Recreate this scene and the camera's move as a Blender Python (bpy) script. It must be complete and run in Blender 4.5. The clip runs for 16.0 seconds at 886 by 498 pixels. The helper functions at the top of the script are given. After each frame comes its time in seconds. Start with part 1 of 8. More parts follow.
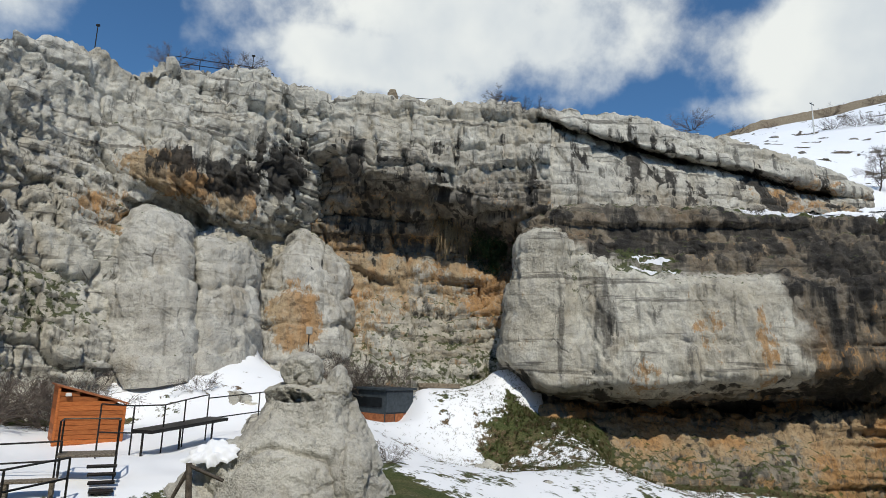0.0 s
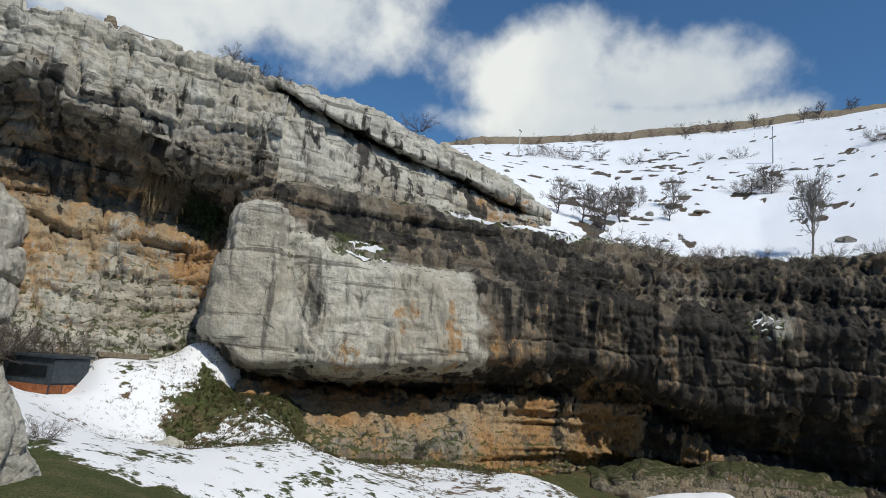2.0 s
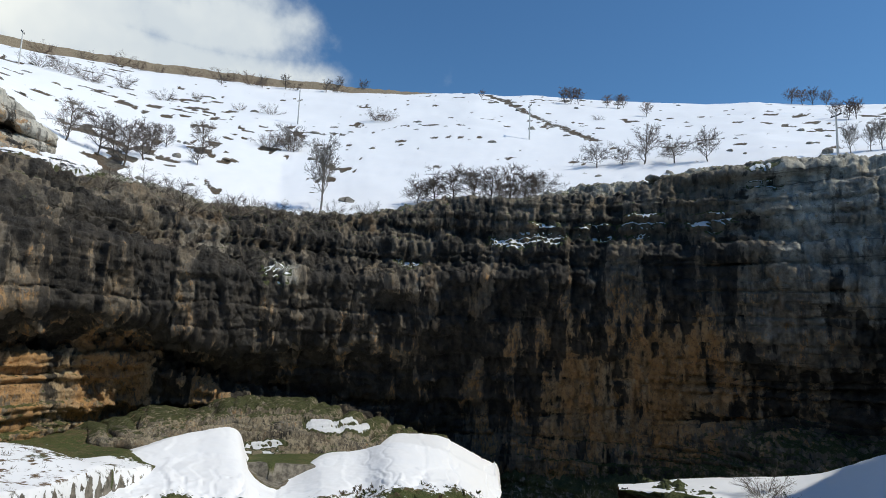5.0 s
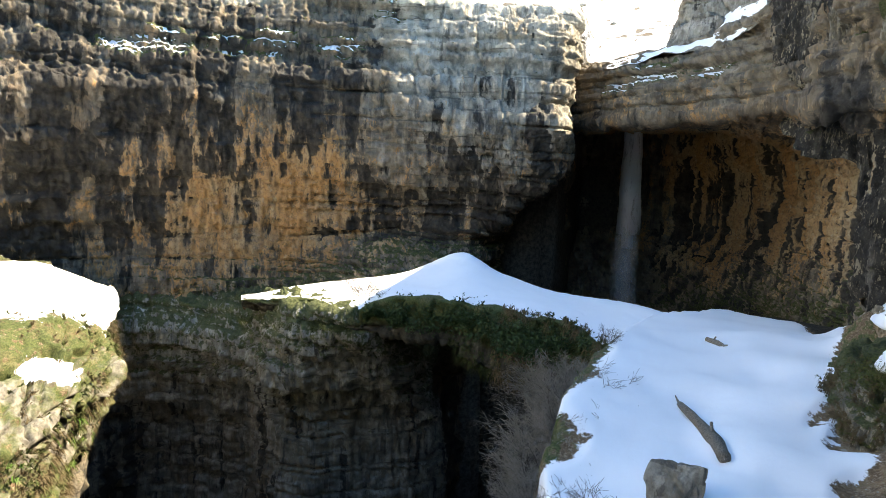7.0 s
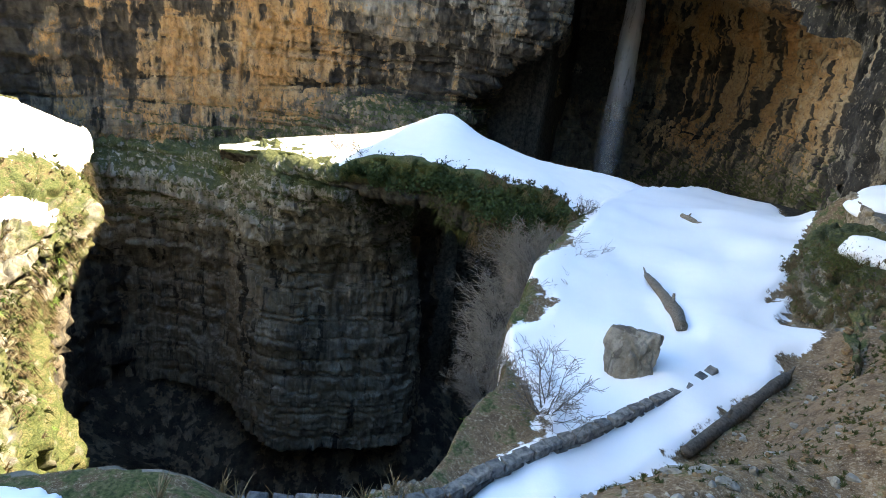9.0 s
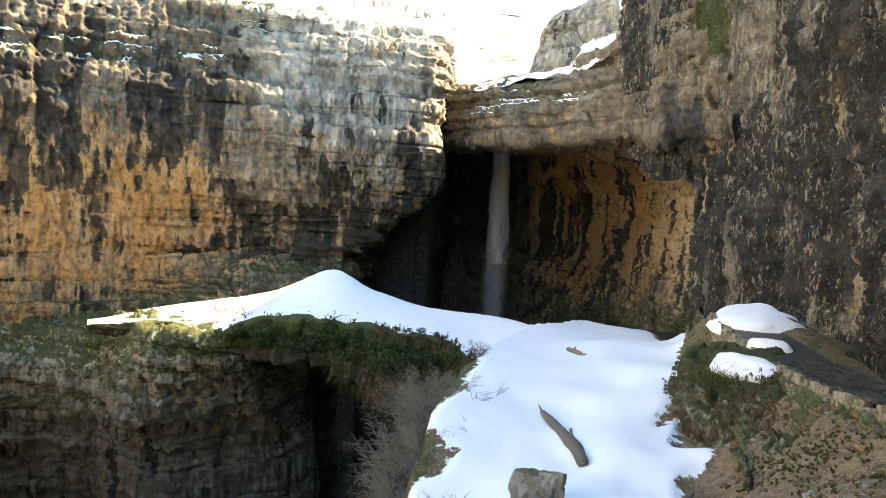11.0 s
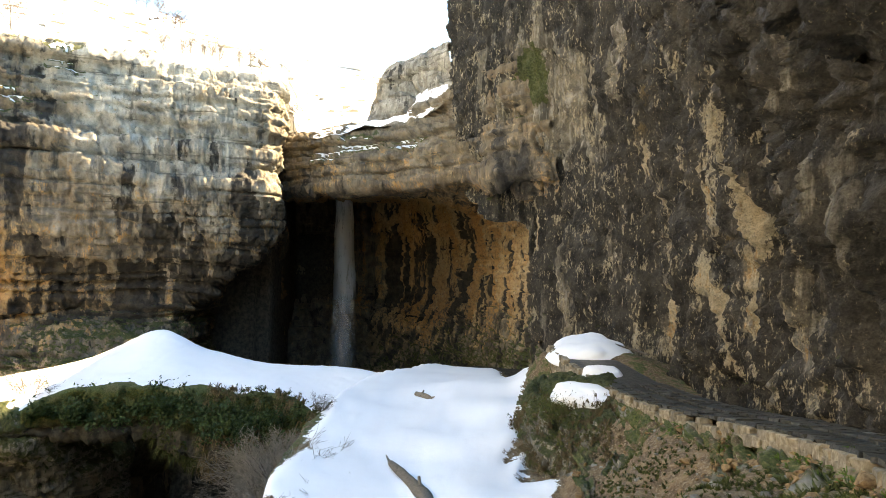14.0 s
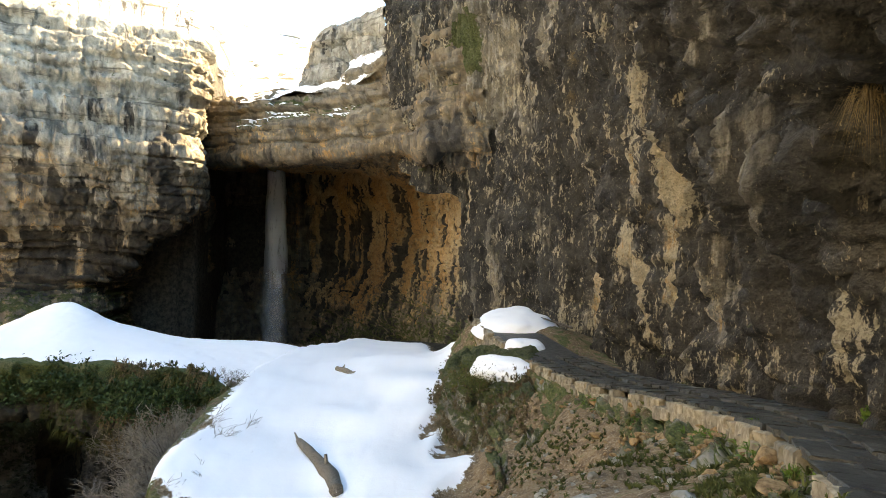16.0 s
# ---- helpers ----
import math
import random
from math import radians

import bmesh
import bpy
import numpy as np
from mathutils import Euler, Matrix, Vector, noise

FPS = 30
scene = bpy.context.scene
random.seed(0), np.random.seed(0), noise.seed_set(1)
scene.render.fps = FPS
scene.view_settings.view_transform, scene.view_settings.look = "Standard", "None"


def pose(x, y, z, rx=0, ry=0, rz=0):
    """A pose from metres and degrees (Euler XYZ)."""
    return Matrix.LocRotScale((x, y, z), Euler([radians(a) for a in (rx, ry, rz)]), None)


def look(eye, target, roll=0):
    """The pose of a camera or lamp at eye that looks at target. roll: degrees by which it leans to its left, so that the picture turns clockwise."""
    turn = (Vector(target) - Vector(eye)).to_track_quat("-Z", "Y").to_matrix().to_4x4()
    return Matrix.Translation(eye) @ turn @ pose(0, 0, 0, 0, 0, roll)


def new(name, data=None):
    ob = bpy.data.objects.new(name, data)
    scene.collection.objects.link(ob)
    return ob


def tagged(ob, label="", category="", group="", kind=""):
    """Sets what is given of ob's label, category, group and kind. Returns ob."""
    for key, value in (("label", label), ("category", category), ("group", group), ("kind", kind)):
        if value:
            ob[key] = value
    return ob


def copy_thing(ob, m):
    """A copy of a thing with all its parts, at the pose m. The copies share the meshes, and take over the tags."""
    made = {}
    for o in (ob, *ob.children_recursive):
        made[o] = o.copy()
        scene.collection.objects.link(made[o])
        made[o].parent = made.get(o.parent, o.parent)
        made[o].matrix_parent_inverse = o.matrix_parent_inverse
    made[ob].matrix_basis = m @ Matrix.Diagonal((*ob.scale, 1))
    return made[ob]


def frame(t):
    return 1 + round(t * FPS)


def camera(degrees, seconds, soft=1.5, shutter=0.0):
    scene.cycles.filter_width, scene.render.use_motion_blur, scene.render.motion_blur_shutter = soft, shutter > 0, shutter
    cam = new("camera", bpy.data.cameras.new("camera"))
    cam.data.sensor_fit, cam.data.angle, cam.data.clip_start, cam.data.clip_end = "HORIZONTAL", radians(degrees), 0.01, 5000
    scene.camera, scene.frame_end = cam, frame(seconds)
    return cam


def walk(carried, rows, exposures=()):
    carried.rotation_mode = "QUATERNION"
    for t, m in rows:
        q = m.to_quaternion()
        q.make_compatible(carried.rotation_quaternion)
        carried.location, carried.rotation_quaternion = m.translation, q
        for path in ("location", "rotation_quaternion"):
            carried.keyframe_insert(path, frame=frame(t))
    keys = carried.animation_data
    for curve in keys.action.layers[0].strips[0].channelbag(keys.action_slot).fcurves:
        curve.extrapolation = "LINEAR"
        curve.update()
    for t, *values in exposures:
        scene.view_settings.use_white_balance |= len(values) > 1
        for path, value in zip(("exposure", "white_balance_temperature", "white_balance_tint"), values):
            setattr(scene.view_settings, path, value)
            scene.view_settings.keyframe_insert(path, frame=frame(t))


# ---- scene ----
cam = camera(71.0, 16.0, soft=0.6)
PATH = [
    (0, pose(-0.018, -0.038, -0.002, 100.6, -1.79, -0.37)),
    (0.5, pose(0.117, -0.013, -0.005, 100.38, -2.35, -9.23)),
    (1, pose(0.266, -0.053, -0.014, 100.39, -3.45, -15.13)),
    (1.5, pose(0.342, -0.071, -0.033, 100.42, -4.29, -20.81)),
    (2, pose(0.44, -0.162, -0.021, 100.2, -4.86, -26.27)),
    (2.5, pose(0.546, -0.155, -0.034, 100.14, -4.98, -32.32)),
    (3, pose(0.538, -0.189, -0.049, 100.15, -4.56, -38.11)),
    (3.2, pose(0.498, -0.158, -0.093, 100.19, -4.36, -40.23)),
    (5.3, pose(0.619, -0.588, -0.042, 97.68, -1.89, -74.98)),
    (5.5, pose(0.564, -0.562, -0.097, 97.63, -1.71, -79.7)),
    (6, pose(0.536, -1.015, -0.028, 95.77, -1.51, -87.29)),
    (6.5, pose(0.473, -1.894, -0.239, 89.24, -2.01, -94.7)),
    (7, pose(0.444, -2.377, -0.421, 83.34, -3.2, -99.4)),
    (7.5, pose(0.458, -2.368, -0.417, 76.18, -5.25, -99.11)),
    (8, pose(0.464, -2.383, -0.437, 70.81, -6.63, -98.43)),
    (8.2, pose(0.491, -2.407, -0.458, 69.31, -7.08, -97.96)),
    (10.3, pose(0.607, -2.698, -0.498, 78.84, -5.47, -108.57)),
    (10.5, pose(0.589, -2.71, -0.476, 80.74, -4.99, -109.64)),
    (11, pose(0.556, -2.699, -0.457, 85.62, -3.83, -110.84)),
    (11.5, pose(0.526, -2.746, -0.53, 87.97, -2.19, -111.06)),
    (12, pose(0.537, -2.736, -0.551, 87.98, -0.25, -114.67)),
    (12.5, pose(0.63, -2.727, -0.586, 87.42, 1.18, -119.5)),
    (13, pose(0.717, -2.805, -0.615, 87.24, 2.2, -122.28)),
    (13.5, pose(0.897, -3.085, -0.693, 90.18, -0.38, -122.91)),
    (14, pose(1.046, -3.489, -0.734, 90.84, -1.51, -124.69)),
    (14.5, pose(1.188, -3.706, -0.863, 91.6, -2.29, -128.58)),
    (15, pose(1.259, -4.075, -0.881, 90.52, -2.12, -126.62)),
    (15.5, pose(1.378, -4.559, -1.007, 89.69, -3.28, -127.46)),
    (16, pose(1.476, -4.94, -1.048, 88.9, -2.36, -129.98)),
]
walk(cam, PATH, [
    (0, -0.45, 6700, 6), (3, -0.5, 6750, 6), (5.3, -0.35, 6700, 5), (6, -0.1, 6900, 6), (6.5, 1.25, 7800, 8),
    (7, 2.2, 8500, 7), (8, 2.6, 8500, 7), (10.5, 2.75, 10400, 9), (12.5, 2.72, 11900, 10), (16, 2.8, 13600, 11),
])

# ---- daylight ----
SUN_AZ, SUN_EL = 170.0, 51.0
world = bpy.data.worlds.new("sky")
scene.world = world
world.use_nodes = True


def sky():
    nt = world.node_tree
    nt.nodes.clear()
    out = nt.nodes.new("ShaderNodeOutputWorld")
    bg = nt.nodes.new("ShaderNodeBackground")
    tex = nt.nodes.new("ShaderNodeTexSky")
    tex.sky_type, tex.sun_disc = "NISHITA", False
    tex.sun_elevation, tex.sun_rotation = radians(SUN_EL), radians(SUN_AZ)
    tex.altitude, tex.ozone_density, tex.dust_density = 300, 4.0, 0.3
    bg.inputs["Strength"].default_value = 0.11
    # cumulus clouds: lumps by direction, torn by noise
    co = nt.nodes.new("ShaderNodeTexCoord")

    def math_node(op, a, b=0.0, c=0.0):
        n = nt.nodes.new("ShaderNodeMath")
        n.operation = op
        for i, v in enumerate((a, b, c)):
            if isinstance(v, (int, float)):
                n.inputs[i].default_value = v
            else:
                nt.links.new(v, n.inputs[i])
        return n.outputs[0]

    total = -0.45
    for az, el, wide, high in CLOUDS:
        d = Vector((math.sin(radians(az)) * math.cos(radians(el)), math.cos(radians(az)) * math.cos(radians(el)), math.sin(radians(el))))
        mp = nt.nodes.new("ShaderNodeMapping")
        mp.vector_type = "TEXTURE"
        mp.inputs["Location"].default_value = d
        mp.inputs["Rotation"].default_value = (0, 0, radians(-az))
        mp.inputs["Scale"].default_value = (radians(wide), radians(wide), radians(high))
        nt.links.new(co.outputs["Generated"], mp.inputs["Vector"])
        ln = nt.nodes.new("ShaderNodeVectorMath")
        ln.operation = "LENGTH"
        nt.links.new(mp.outputs[0], ln.inputs[0])
        total = math_node("MAXIMUM", total, math_node("SUBTRACT", 1.0, ln.outputs["Value"]))
    no = nt.nodes.new("ShaderNodeTexNoise")
    no.inputs["Scale"].default_value, no.inputs["Detail"].default_value, no.inputs["Roughness"].default_value = 7.0, 9.0, 0.55
    nt.links.new(co.outputs["Generated"], no.inputs["Vector"])
    total = math_node("ADD", total, math_node("MULTIPLY", math_node("SUBTRACT", no.outputs[0], 0.5), 1.9))
    ramp = nt.nodes.new("ShaderNodeMapRange")
    ramp.interpolation_type = "SMOOTHSTEP"
    ramp.inputs[1].default_value, ramp.inputs[2].default_value = -0.06, 0.55
    nt.links.new(total, ramp.inputs[0])
    shade = nt.nodes.new("ShaderNodeMix")
    shade.data_type = "RGBA"
    shade.inputs["A"].default_value, shade.inputs["B"].default_value = (7.5, 8.2, 9.2, 1), (10.5, 10.8, 11.0, 1)
    no2 = nt.nodes.new("ShaderNodeTexNoise")
    no2.inputs["Scale"].default_value, no2.inputs["Detail"].default_value = 4.0, 5.0
    nt.links.new(co.outputs["Generated"], no2.inputs["Vector"])
    r2 = nt.nodes.new("ShaderNodeMapRange")
    r2.inputs[1].default_value, r2.inputs[2].default_value = 0.4, 0.62
    nt.links.new(no2.outputs[0], r2.inputs[0])
    nt.links.new(r2.outputs[0], shade.inputs["Factor"])
    mix = nt.nodes.new("ShaderNodeMix")
    mix.data_type = "RGBA"
    nt.links.new(ramp.outputs[0], mix.inputs["Factor"])
    deep = nt.nodes.new("ShaderNodeMix")
    deep.data_type, deep.blend_type = "RGBA", "MULTIPLY"
    deep.inputs["Factor"].default_value, deep.inputs["B"].default_value = 1.0, (0.74, 1.1, 1.34, 1)
    nt.links.new(tex.outputs[0], deep.inputs["A"])
    nt.links.new(deep.outputs["Result"], mix.inputs["A"])
    nt.links.new(shade.outputs["Result"], mix.inputs["B"])
    nt.links.new(mix.outputs["Result"], bg.inputs["Color"])
    nt.links.new(bg.outputs[0], out.inputs[0])


# azimuth, elevation, half width, half height in degrees
CLOUDS = [(2, 32, 23, 9), (-8, 27, 12, 5), (33, 26, 11, 5.5), (44, 25.5, 12, 4.5), (40, 22, 19, 3), (-42, 28, 9, 6), (-25, 21.5, 5, 1.8)]
sky()
sun = new("sun", bpy.data.lights.new("sun", "SUN"))
sun.data.energy, sun.data.angle, sun.data.color = 4.2, radians(0.53), (1.0, 0.95, 0.88)
sun.matrix_world = look((0, 0, 0), (-math.sin(radians(SUN_AZ)) * math.cos(radians(SUN_EL)), -math.cos(radians(SUN_AZ)) * math.cos(radians(SUN_EL)), -math.sin(radians(SUN_EL))))


# ---- noise on arrays ----
def hash3(i, j, k, s=0):
    h = (i.astype(np.int64) * 374761393 + j.astype(np.int64) * 668265263 + k.astype(np.int64) * 2147483647 + s * 974634777) & 0x7FFFFFFF
    h = ((h ^ (h >> 13)) * 1274126177) & 0x7FFFFFFF
    h = ((h ^ (h >> 15)) * 2246822519) & 0x7FFFFFFF
    return ((h ^ (h >> 16)) & 0xFFFFF) / 0xFFFFF


def vnoise(p, s=0):
    """Smooth value noise, -1 to 1, of points (n, 3)."""
    f = np.floor(p)
    t = p - f
    t = t * t * t * (t * (t * 6 - 15) + 10)
    i, j, k = f.T.astype(np.int64)
    out = 0
    for a in (0, 1):
        for b in (0, 1):
            for c in (0, 1):
                w = (t[:, 0] if a else 1 - t[:, 0]) * (t[:, 1] if b else 1 - t[:, 1]) * (t[:, 2] if c else 1 - t[:, 2])
                out = out + w * hash3(i + a, j + b, k + c, s)
    return out * 2 - 1


def fbm(p, octaves=4, s=0, rough=0.5):
    out, amp, tot = 0, 1.0, 0.0
    for o in range(octaves):
        out = out + amp * vnoise(p * 2.03 ** o + 17.3 * o, s + o)
        tot += amp
        amp *= rough
    return out / tot


def cells(p, s=0):
    """Voronoi: distance to the border between the nearest two cells, and a random number of the cell."""
    f = np.floor(p)
    i, j, k = f.T.astype(np.int64)
    d1 = np.full(len(p), 9.0)
    d2 = np.full(len(p), 9.0)
    cid = np.zeros(len(p))
    for a in (-1, 0, 1):
        for b in (-1, 0, 1):
            for c in (-1, 0, 1):
                I, J, K = i + a, j + b, k + c
                q = np.stack([I + hash3(I, J, K, s), J + hash3(I, J, K, s + 1), K + hash3(I, J, K, s + 2)], 1)
                d = np.linalg.norm(q - p, axis=1)
                r = hash3(I, J, K, s + 3)
                near = d < d1
                d2 = np.where(near, d1, np.minimum(d2, d))
                cid = np.where(near, r, cid)
                d1 = np.minimum(d1, d)
    return d2 - d1, cid


def smooth(x, a, b):
    t = np.clip((x - a) / (b - a), 0, 1)
    return t * t * (3 - 2 * t)


# ---- materials ----
class Nodes:
    """A short hand for node trees."""

    def __init__(self, name, bump=0.0):
        self.m = bpy.data.materials.new(name)
        self.m.use_nodes = True
        self.nt = self.m.node_tree
        self.bsdf = self.nt.nodes["Principled BSDF"]
        self.bsdf.inputs["Specular IOR Level"].default_value = 0.25
        self.pos = self.nt.nodes.new("ShaderNodeNewGeometry").outputs["Position"]

    def put(self, socket, v):
        if isinstance(v, (int, float)):
            socket.default_value = v
        elif isinstance(v, tuple):
            socket.default_value = (*v, 1) if len(v) == 3 and socket.type == "RGBA" else v
        else:
            self.nt.links.new(v, socket)

    def math(self, op, a, b=0.0, clamp=False):
        n = self.nt.nodes.new("ShaderNodeMath")
        n.operation, n.use_clamp = op, clamp
        self.put(n.inputs[0], a), self.put(n.inputs[1], b)
        return n.outputs[0]

    def scaled(self, v, s):
        n = self.nt.nodes.new("ShaderNodeMapping")
        n.inputs["Scale"].default_value = s
        self.put(n.inputs[0], v)
        return n.outputs[0]

    def noise(self, scale, detail=5.0, rough=0.55, v=None, stretch=None):
        n = self.nt.nodes.new("ShaderNodeTexNoise")
        n.inputs["Scale"].default_value, n.inputs["Detail"].default_value, n.inputs["Roughness"].default_value = scale, detail, rough
        src = v or self.pos
        self.put(n.inputs["Vector"], self.scaled(src, stretch) if stretch else src)
        return n.outputs[0]

    def voronoi(self, scale, feature="DISTANCE_TO_EDGE", stretch=None):
        n = self.nt.nodes.new("ShaderNodeTexVoronoi")
        n.feature = feature
        n.inputs["Scale"].default_value = scale
        self.put(n.inputs["Vector"], self.scaled(self.pos, stretch) if stretch else self.pos)
        return n.outputs[0]

    def ramp(self, x, a, b, lo=0.0, hi=1.0):
        n = self.nt.nodes.new("ShaderNodeMapRange")
        n.interpolation_type = "SMOOTHSTEP"
        for i, v in enumerate((x, a, b, lo, hi)):
            self.put(n.inputs[i], v)
        return n.outputs[0]

    def mix(self, f, a, b, blend="MIX"):
        n = self.nt.nodes.new("ShaderNodeMix")
        n.data_type, n.blend_type = "RGBA", blend
        self.put(n.inputs["Factor"], f), self.put(n.inputs["A"], a), self.put(n.inputs["B"], b)
        return n.outputs["Result"]

    def attribute(self, name):
        n = self.nt.nodes.new("ShaderNodeAttribute")
        n.attribute_name = name
        s = self.nt.nodes.new("ShaderNodeSeparateColor")
        self.nt.links.new(n.outputs["Color"], s.inputs[0])
        return [*s.outputs[:3], n.outputs["Alpha"]]

    def each(self):
        return self.nt.nodes.new("ShaderNodeObjectInfo").outputs["Random"]

    def done(self, color, rough=0.9, height=None, strength=0.6, distance=0.05):
        self.put(self.bsdf.inputs["Base Color"], color)
        self.put(self.bsdf.inputs["Roughness"], rough)
        if height is not None:
            b = self.nt.nodes.new("ShaderNodeBump")
            b.inputs["Strength"].default_value, b.inputs["Distance"].default_value = strength, distance
            self.put(b.inputs["Height"], height)
            self.nt.links.new(b.outputs[0], self.bsdf.inputs["Normal"])
        return self.m


def rock_material(name, light, dark, tint=(0.33, 0.30, 0.25), much=0.5, stretch=(1.0, 1.0, 0.13), flecks=0.0, coarse=1.0, stain=1.0, gritty=0.4):
    """Limestone. The mesh's zone says where it is ochre (r), black from seeping water and painted shade (g), mossy (b)
    or brown all through (a).
    """
    n = Nodes(name)
    zone = n.attribute("zone")
    brown = n.ramp(n.math("ADD", zone[3], n.math("MULTIPLY", n.math("SUBTRACT", n.noise(0.35, 5, 0.6), 0.5), 0.8)), 0.2, 0.8)
    big, mid, fine = n.noise(0.13, 5, 0.6), n.noise(0.8, 6, 0.62), n.noise(8.0, 5, 0.62)
    streak = n.noise(1.3 * coarse, 7, 0.62, stretch=stretch)
    streak2 = n.noise(0.5 * coarse, 6, 0.58, stretch=stretch)
    light = n.mix(brown, light, (0.27, 0.225, 0.165))
    dark = n.mix(brown, dark, (0.11, 0.092, 0.072))
    tint = n.mix(brown, tint, (0.19, 0.135, 0.08))
    col = n.mix(n.ramp(mid, 0.34, 0.66), dark, light)
    col = n.mix(n.math("MULTIPLY", n.ramp(big, 0.45, 0.6), much), col, tint)
    warm = n.ramp(n.noise(0.33, 6, 0.66, stretch=(1, 1, 0.6)), 0.54, 0.68)
    col = n.mix(n.math("MULTIPLY", warm, 0.45), col, n.mix(brown, (0.36, 0.285, 0.185), (0.25, 0.15, 0.075)))
    pale = n.ramp(n.noise(0.5, 6, 0.68), 0.53, 0.68)
    col = n.mix(n.math("MULTIPLY", pale, n.math("SUBTRACT", 0.5, n.math("MULTIPLY", brown, 0.35))), col, (0.62, 0.60, 0.55))
    # dark lichen, drip marks, bedding lines
    lichen = n.math("ADD", n.noise(0.42, 7, 0.7, stretch=(1, 1, 0.5)), n.math("MULTIPLY", zone[1], 0.14))
    col = n.mix(n.math("MULTIPLY", n.ramp(lichen, 0.57, 0.68), 0.45 * stain), col, (0.125, 0.115, 0.098))
    drip = n.math("ADD", streak, n.math("MULTIPLY", zone[1], 0.10))
    col = n.mix(n.math("MULTIPLY", n.ramp(drip, 0.56, 0.65), 0.75 * stain), col, (0.085, 0.08, 0.07))
    layer = n.noise(1.0, 5, 0.6, stretch=(0.13, 0.13, 1.9))
    col = n.mix(n.math("MULTIPLY", n.ramp(layer, 0.58, 0.65), 0.72 * stain), col, (0.10, 0.09, 0.075))
    # fine runs of lime and soot down the face
    run = n.noise(3.4, 6, 0.6, stretch=(1.0, 1.0, 0.05))
    col = n.mix(n.math("MULTIPLY", n.ramp(run, 0.52, 0.66), 0.3), col, n.mix(brown, (0.66, 0.63, 0.55), (0.33, 0.28, 0.21)))
    col = n.mix(n.math("MULTIPLY", n.ramp(run, 0.46, 0.34), 0.38), col, n.mix(brown, (0.24, 0.225, 0.19), (0.07, 0.06, 0.05)))
    # ochre, torn at its edge
    o = n.math("ADD", zone[0], n.math("MULTIPLY", n.math("SUBTRACT", mid, 0.5), 1.0))
    o = n.math("ADD", o, n.math("MULTIPLY", n.math("SUBTRACT", n.noise(3.2, 7, 0.75, stretch=(1, 1, 0.35)), 0.5), 1.5))
    o = n.math("ADD", o, n.math("MULTIPLY", n.math("SUBTRACT", n.noise(0.3, 4, 0.6), 0.5), 0.9))
    o = n.ramp(o, 0.40, 0.62)
    ochre = n.mix(n.ramp(streak2, 0.38, 0.62), (0.50, 0.28, 0.115), (0.47, 0.35, 0.21))
    ochre = n.mix(n.math("MULTIPLY", n.ramp(n.noise(2.1, 6, 0.7), 0.5, 0.66), 0.65), ochre, (0.22, 0.13, 0.065))
    ochre = n.mix(n.math("MULTIPLY", n.ramp(n.noise(1.7, 6, 0.68), 0.56, 0.7), 0.6), ochre, (0.55, 0.46, 0.33))
    pits = n.ramp(n.noise(4.5, 6, 0.75, stretch=(1, 1, 0.5)), 0.52, 0.62)
    ochre = n.mix(n.math("MULTIPLY", pits, 0.55), ochre, (0.15, 0.105, 0.065))
    col = n.mix(n.math("MULTIPLY", o, 0.92), col, ochre)
    # black seepage and painted shade, torn into streaks
    k = n.math("ADD", zone[1], n.math("MULTIPLY", n.math("SUBTRACT", streak, 0.5), 1.5))
    k = n.math("ADD", k, n.math("MULTIPLY", n.math("SUBTRACT", streak2, 0.5), 2.4))
    k = n.math("ADD", k, n.math("MULTIPLY", n.math("SUBTRACT", n.noise(0.24, 5, 0.62), 0.5), 1.1))
    k = n.ramp(k, 0.44, 0.63)
    col = n.mix(n.math("MULTIPLY", k, 0.94), col, n.mix(n.ramp(mid, 0.35, 0.7), (0.016, 0.015, 0.014), (0.068, 0.060, 0.050)))
    # pale crusts of tufa on the dark stone
    tufa = n.math("ADD", n.noise(5.5, 7, 0.78, stretch=(1, 1, 0.3)), n.math("MULTIPLY", n.math("SUBTRACT", n.noise(0.6, 5, 0.65), 0.5), 0.55))
    tufa = n.math("ADD", tufa, n.math("MULTIPLY", n.math("MINIMUM", zone[0], 0.6), 0.3))
    col = n.mix(n.math("MULTIPLY", n.ramp(tufa, 0.58, 0.63), flecks), col, (0.45, 0.38, 0.265))
    speck = n.ramp(n.noise(13.0, 5, 0.8, stretch=(1, 1, 0.4)), 0.6, 0.66)
    col = n.mix(n.math("MULTIPLY", speck, 0.7 * flecks), col, (0.42, 0.36, 0.26))
    # moss and grass on ledges
    g = n.ramp(n.math("ADD", zone[2], n.math("MULTIPLY", n.math("SUBTRACT", n.noise(2.2, 6, 0.65), 0.5), 1.6)), 0.42, 0.6)
    col = n.mix(n.math("MULTIPLY", g, 0.9), col, n.mix(n.ramp(fine, 0.3, 0.7), (0.028, 0.042, 0.010), (0.10, 0.115, 0.034)))
    col = n.mix(n.ramp(fine, 0.5, 0.72, 0.0, 0.2 + 0.2 * gritty), col, (0.10, 0.095, 0.085))
    # lying snow
    snow = n.ramp(n.math("ADD", zone[2], n.math("MULTIPLY", n.math("SUBTRACT", n.noise(1.4, 6, 0.65), 0.5), 0.8)), 1.12, 1.24)
    crack = n.ramp(n.voronoi(0.45, stretch=(1, 1, 0.45)), 0.0, 0.018, 1.0, 0.0)
    gate = n.ramp(n.noise(0.7, 5, 0.65), 0.52, 0.62)
    col = n.mix(n.math("MULTIPLY", n.math("MULTIPLY", crack, gate), 0.35), col, (0.07, 0.064, 0.055))
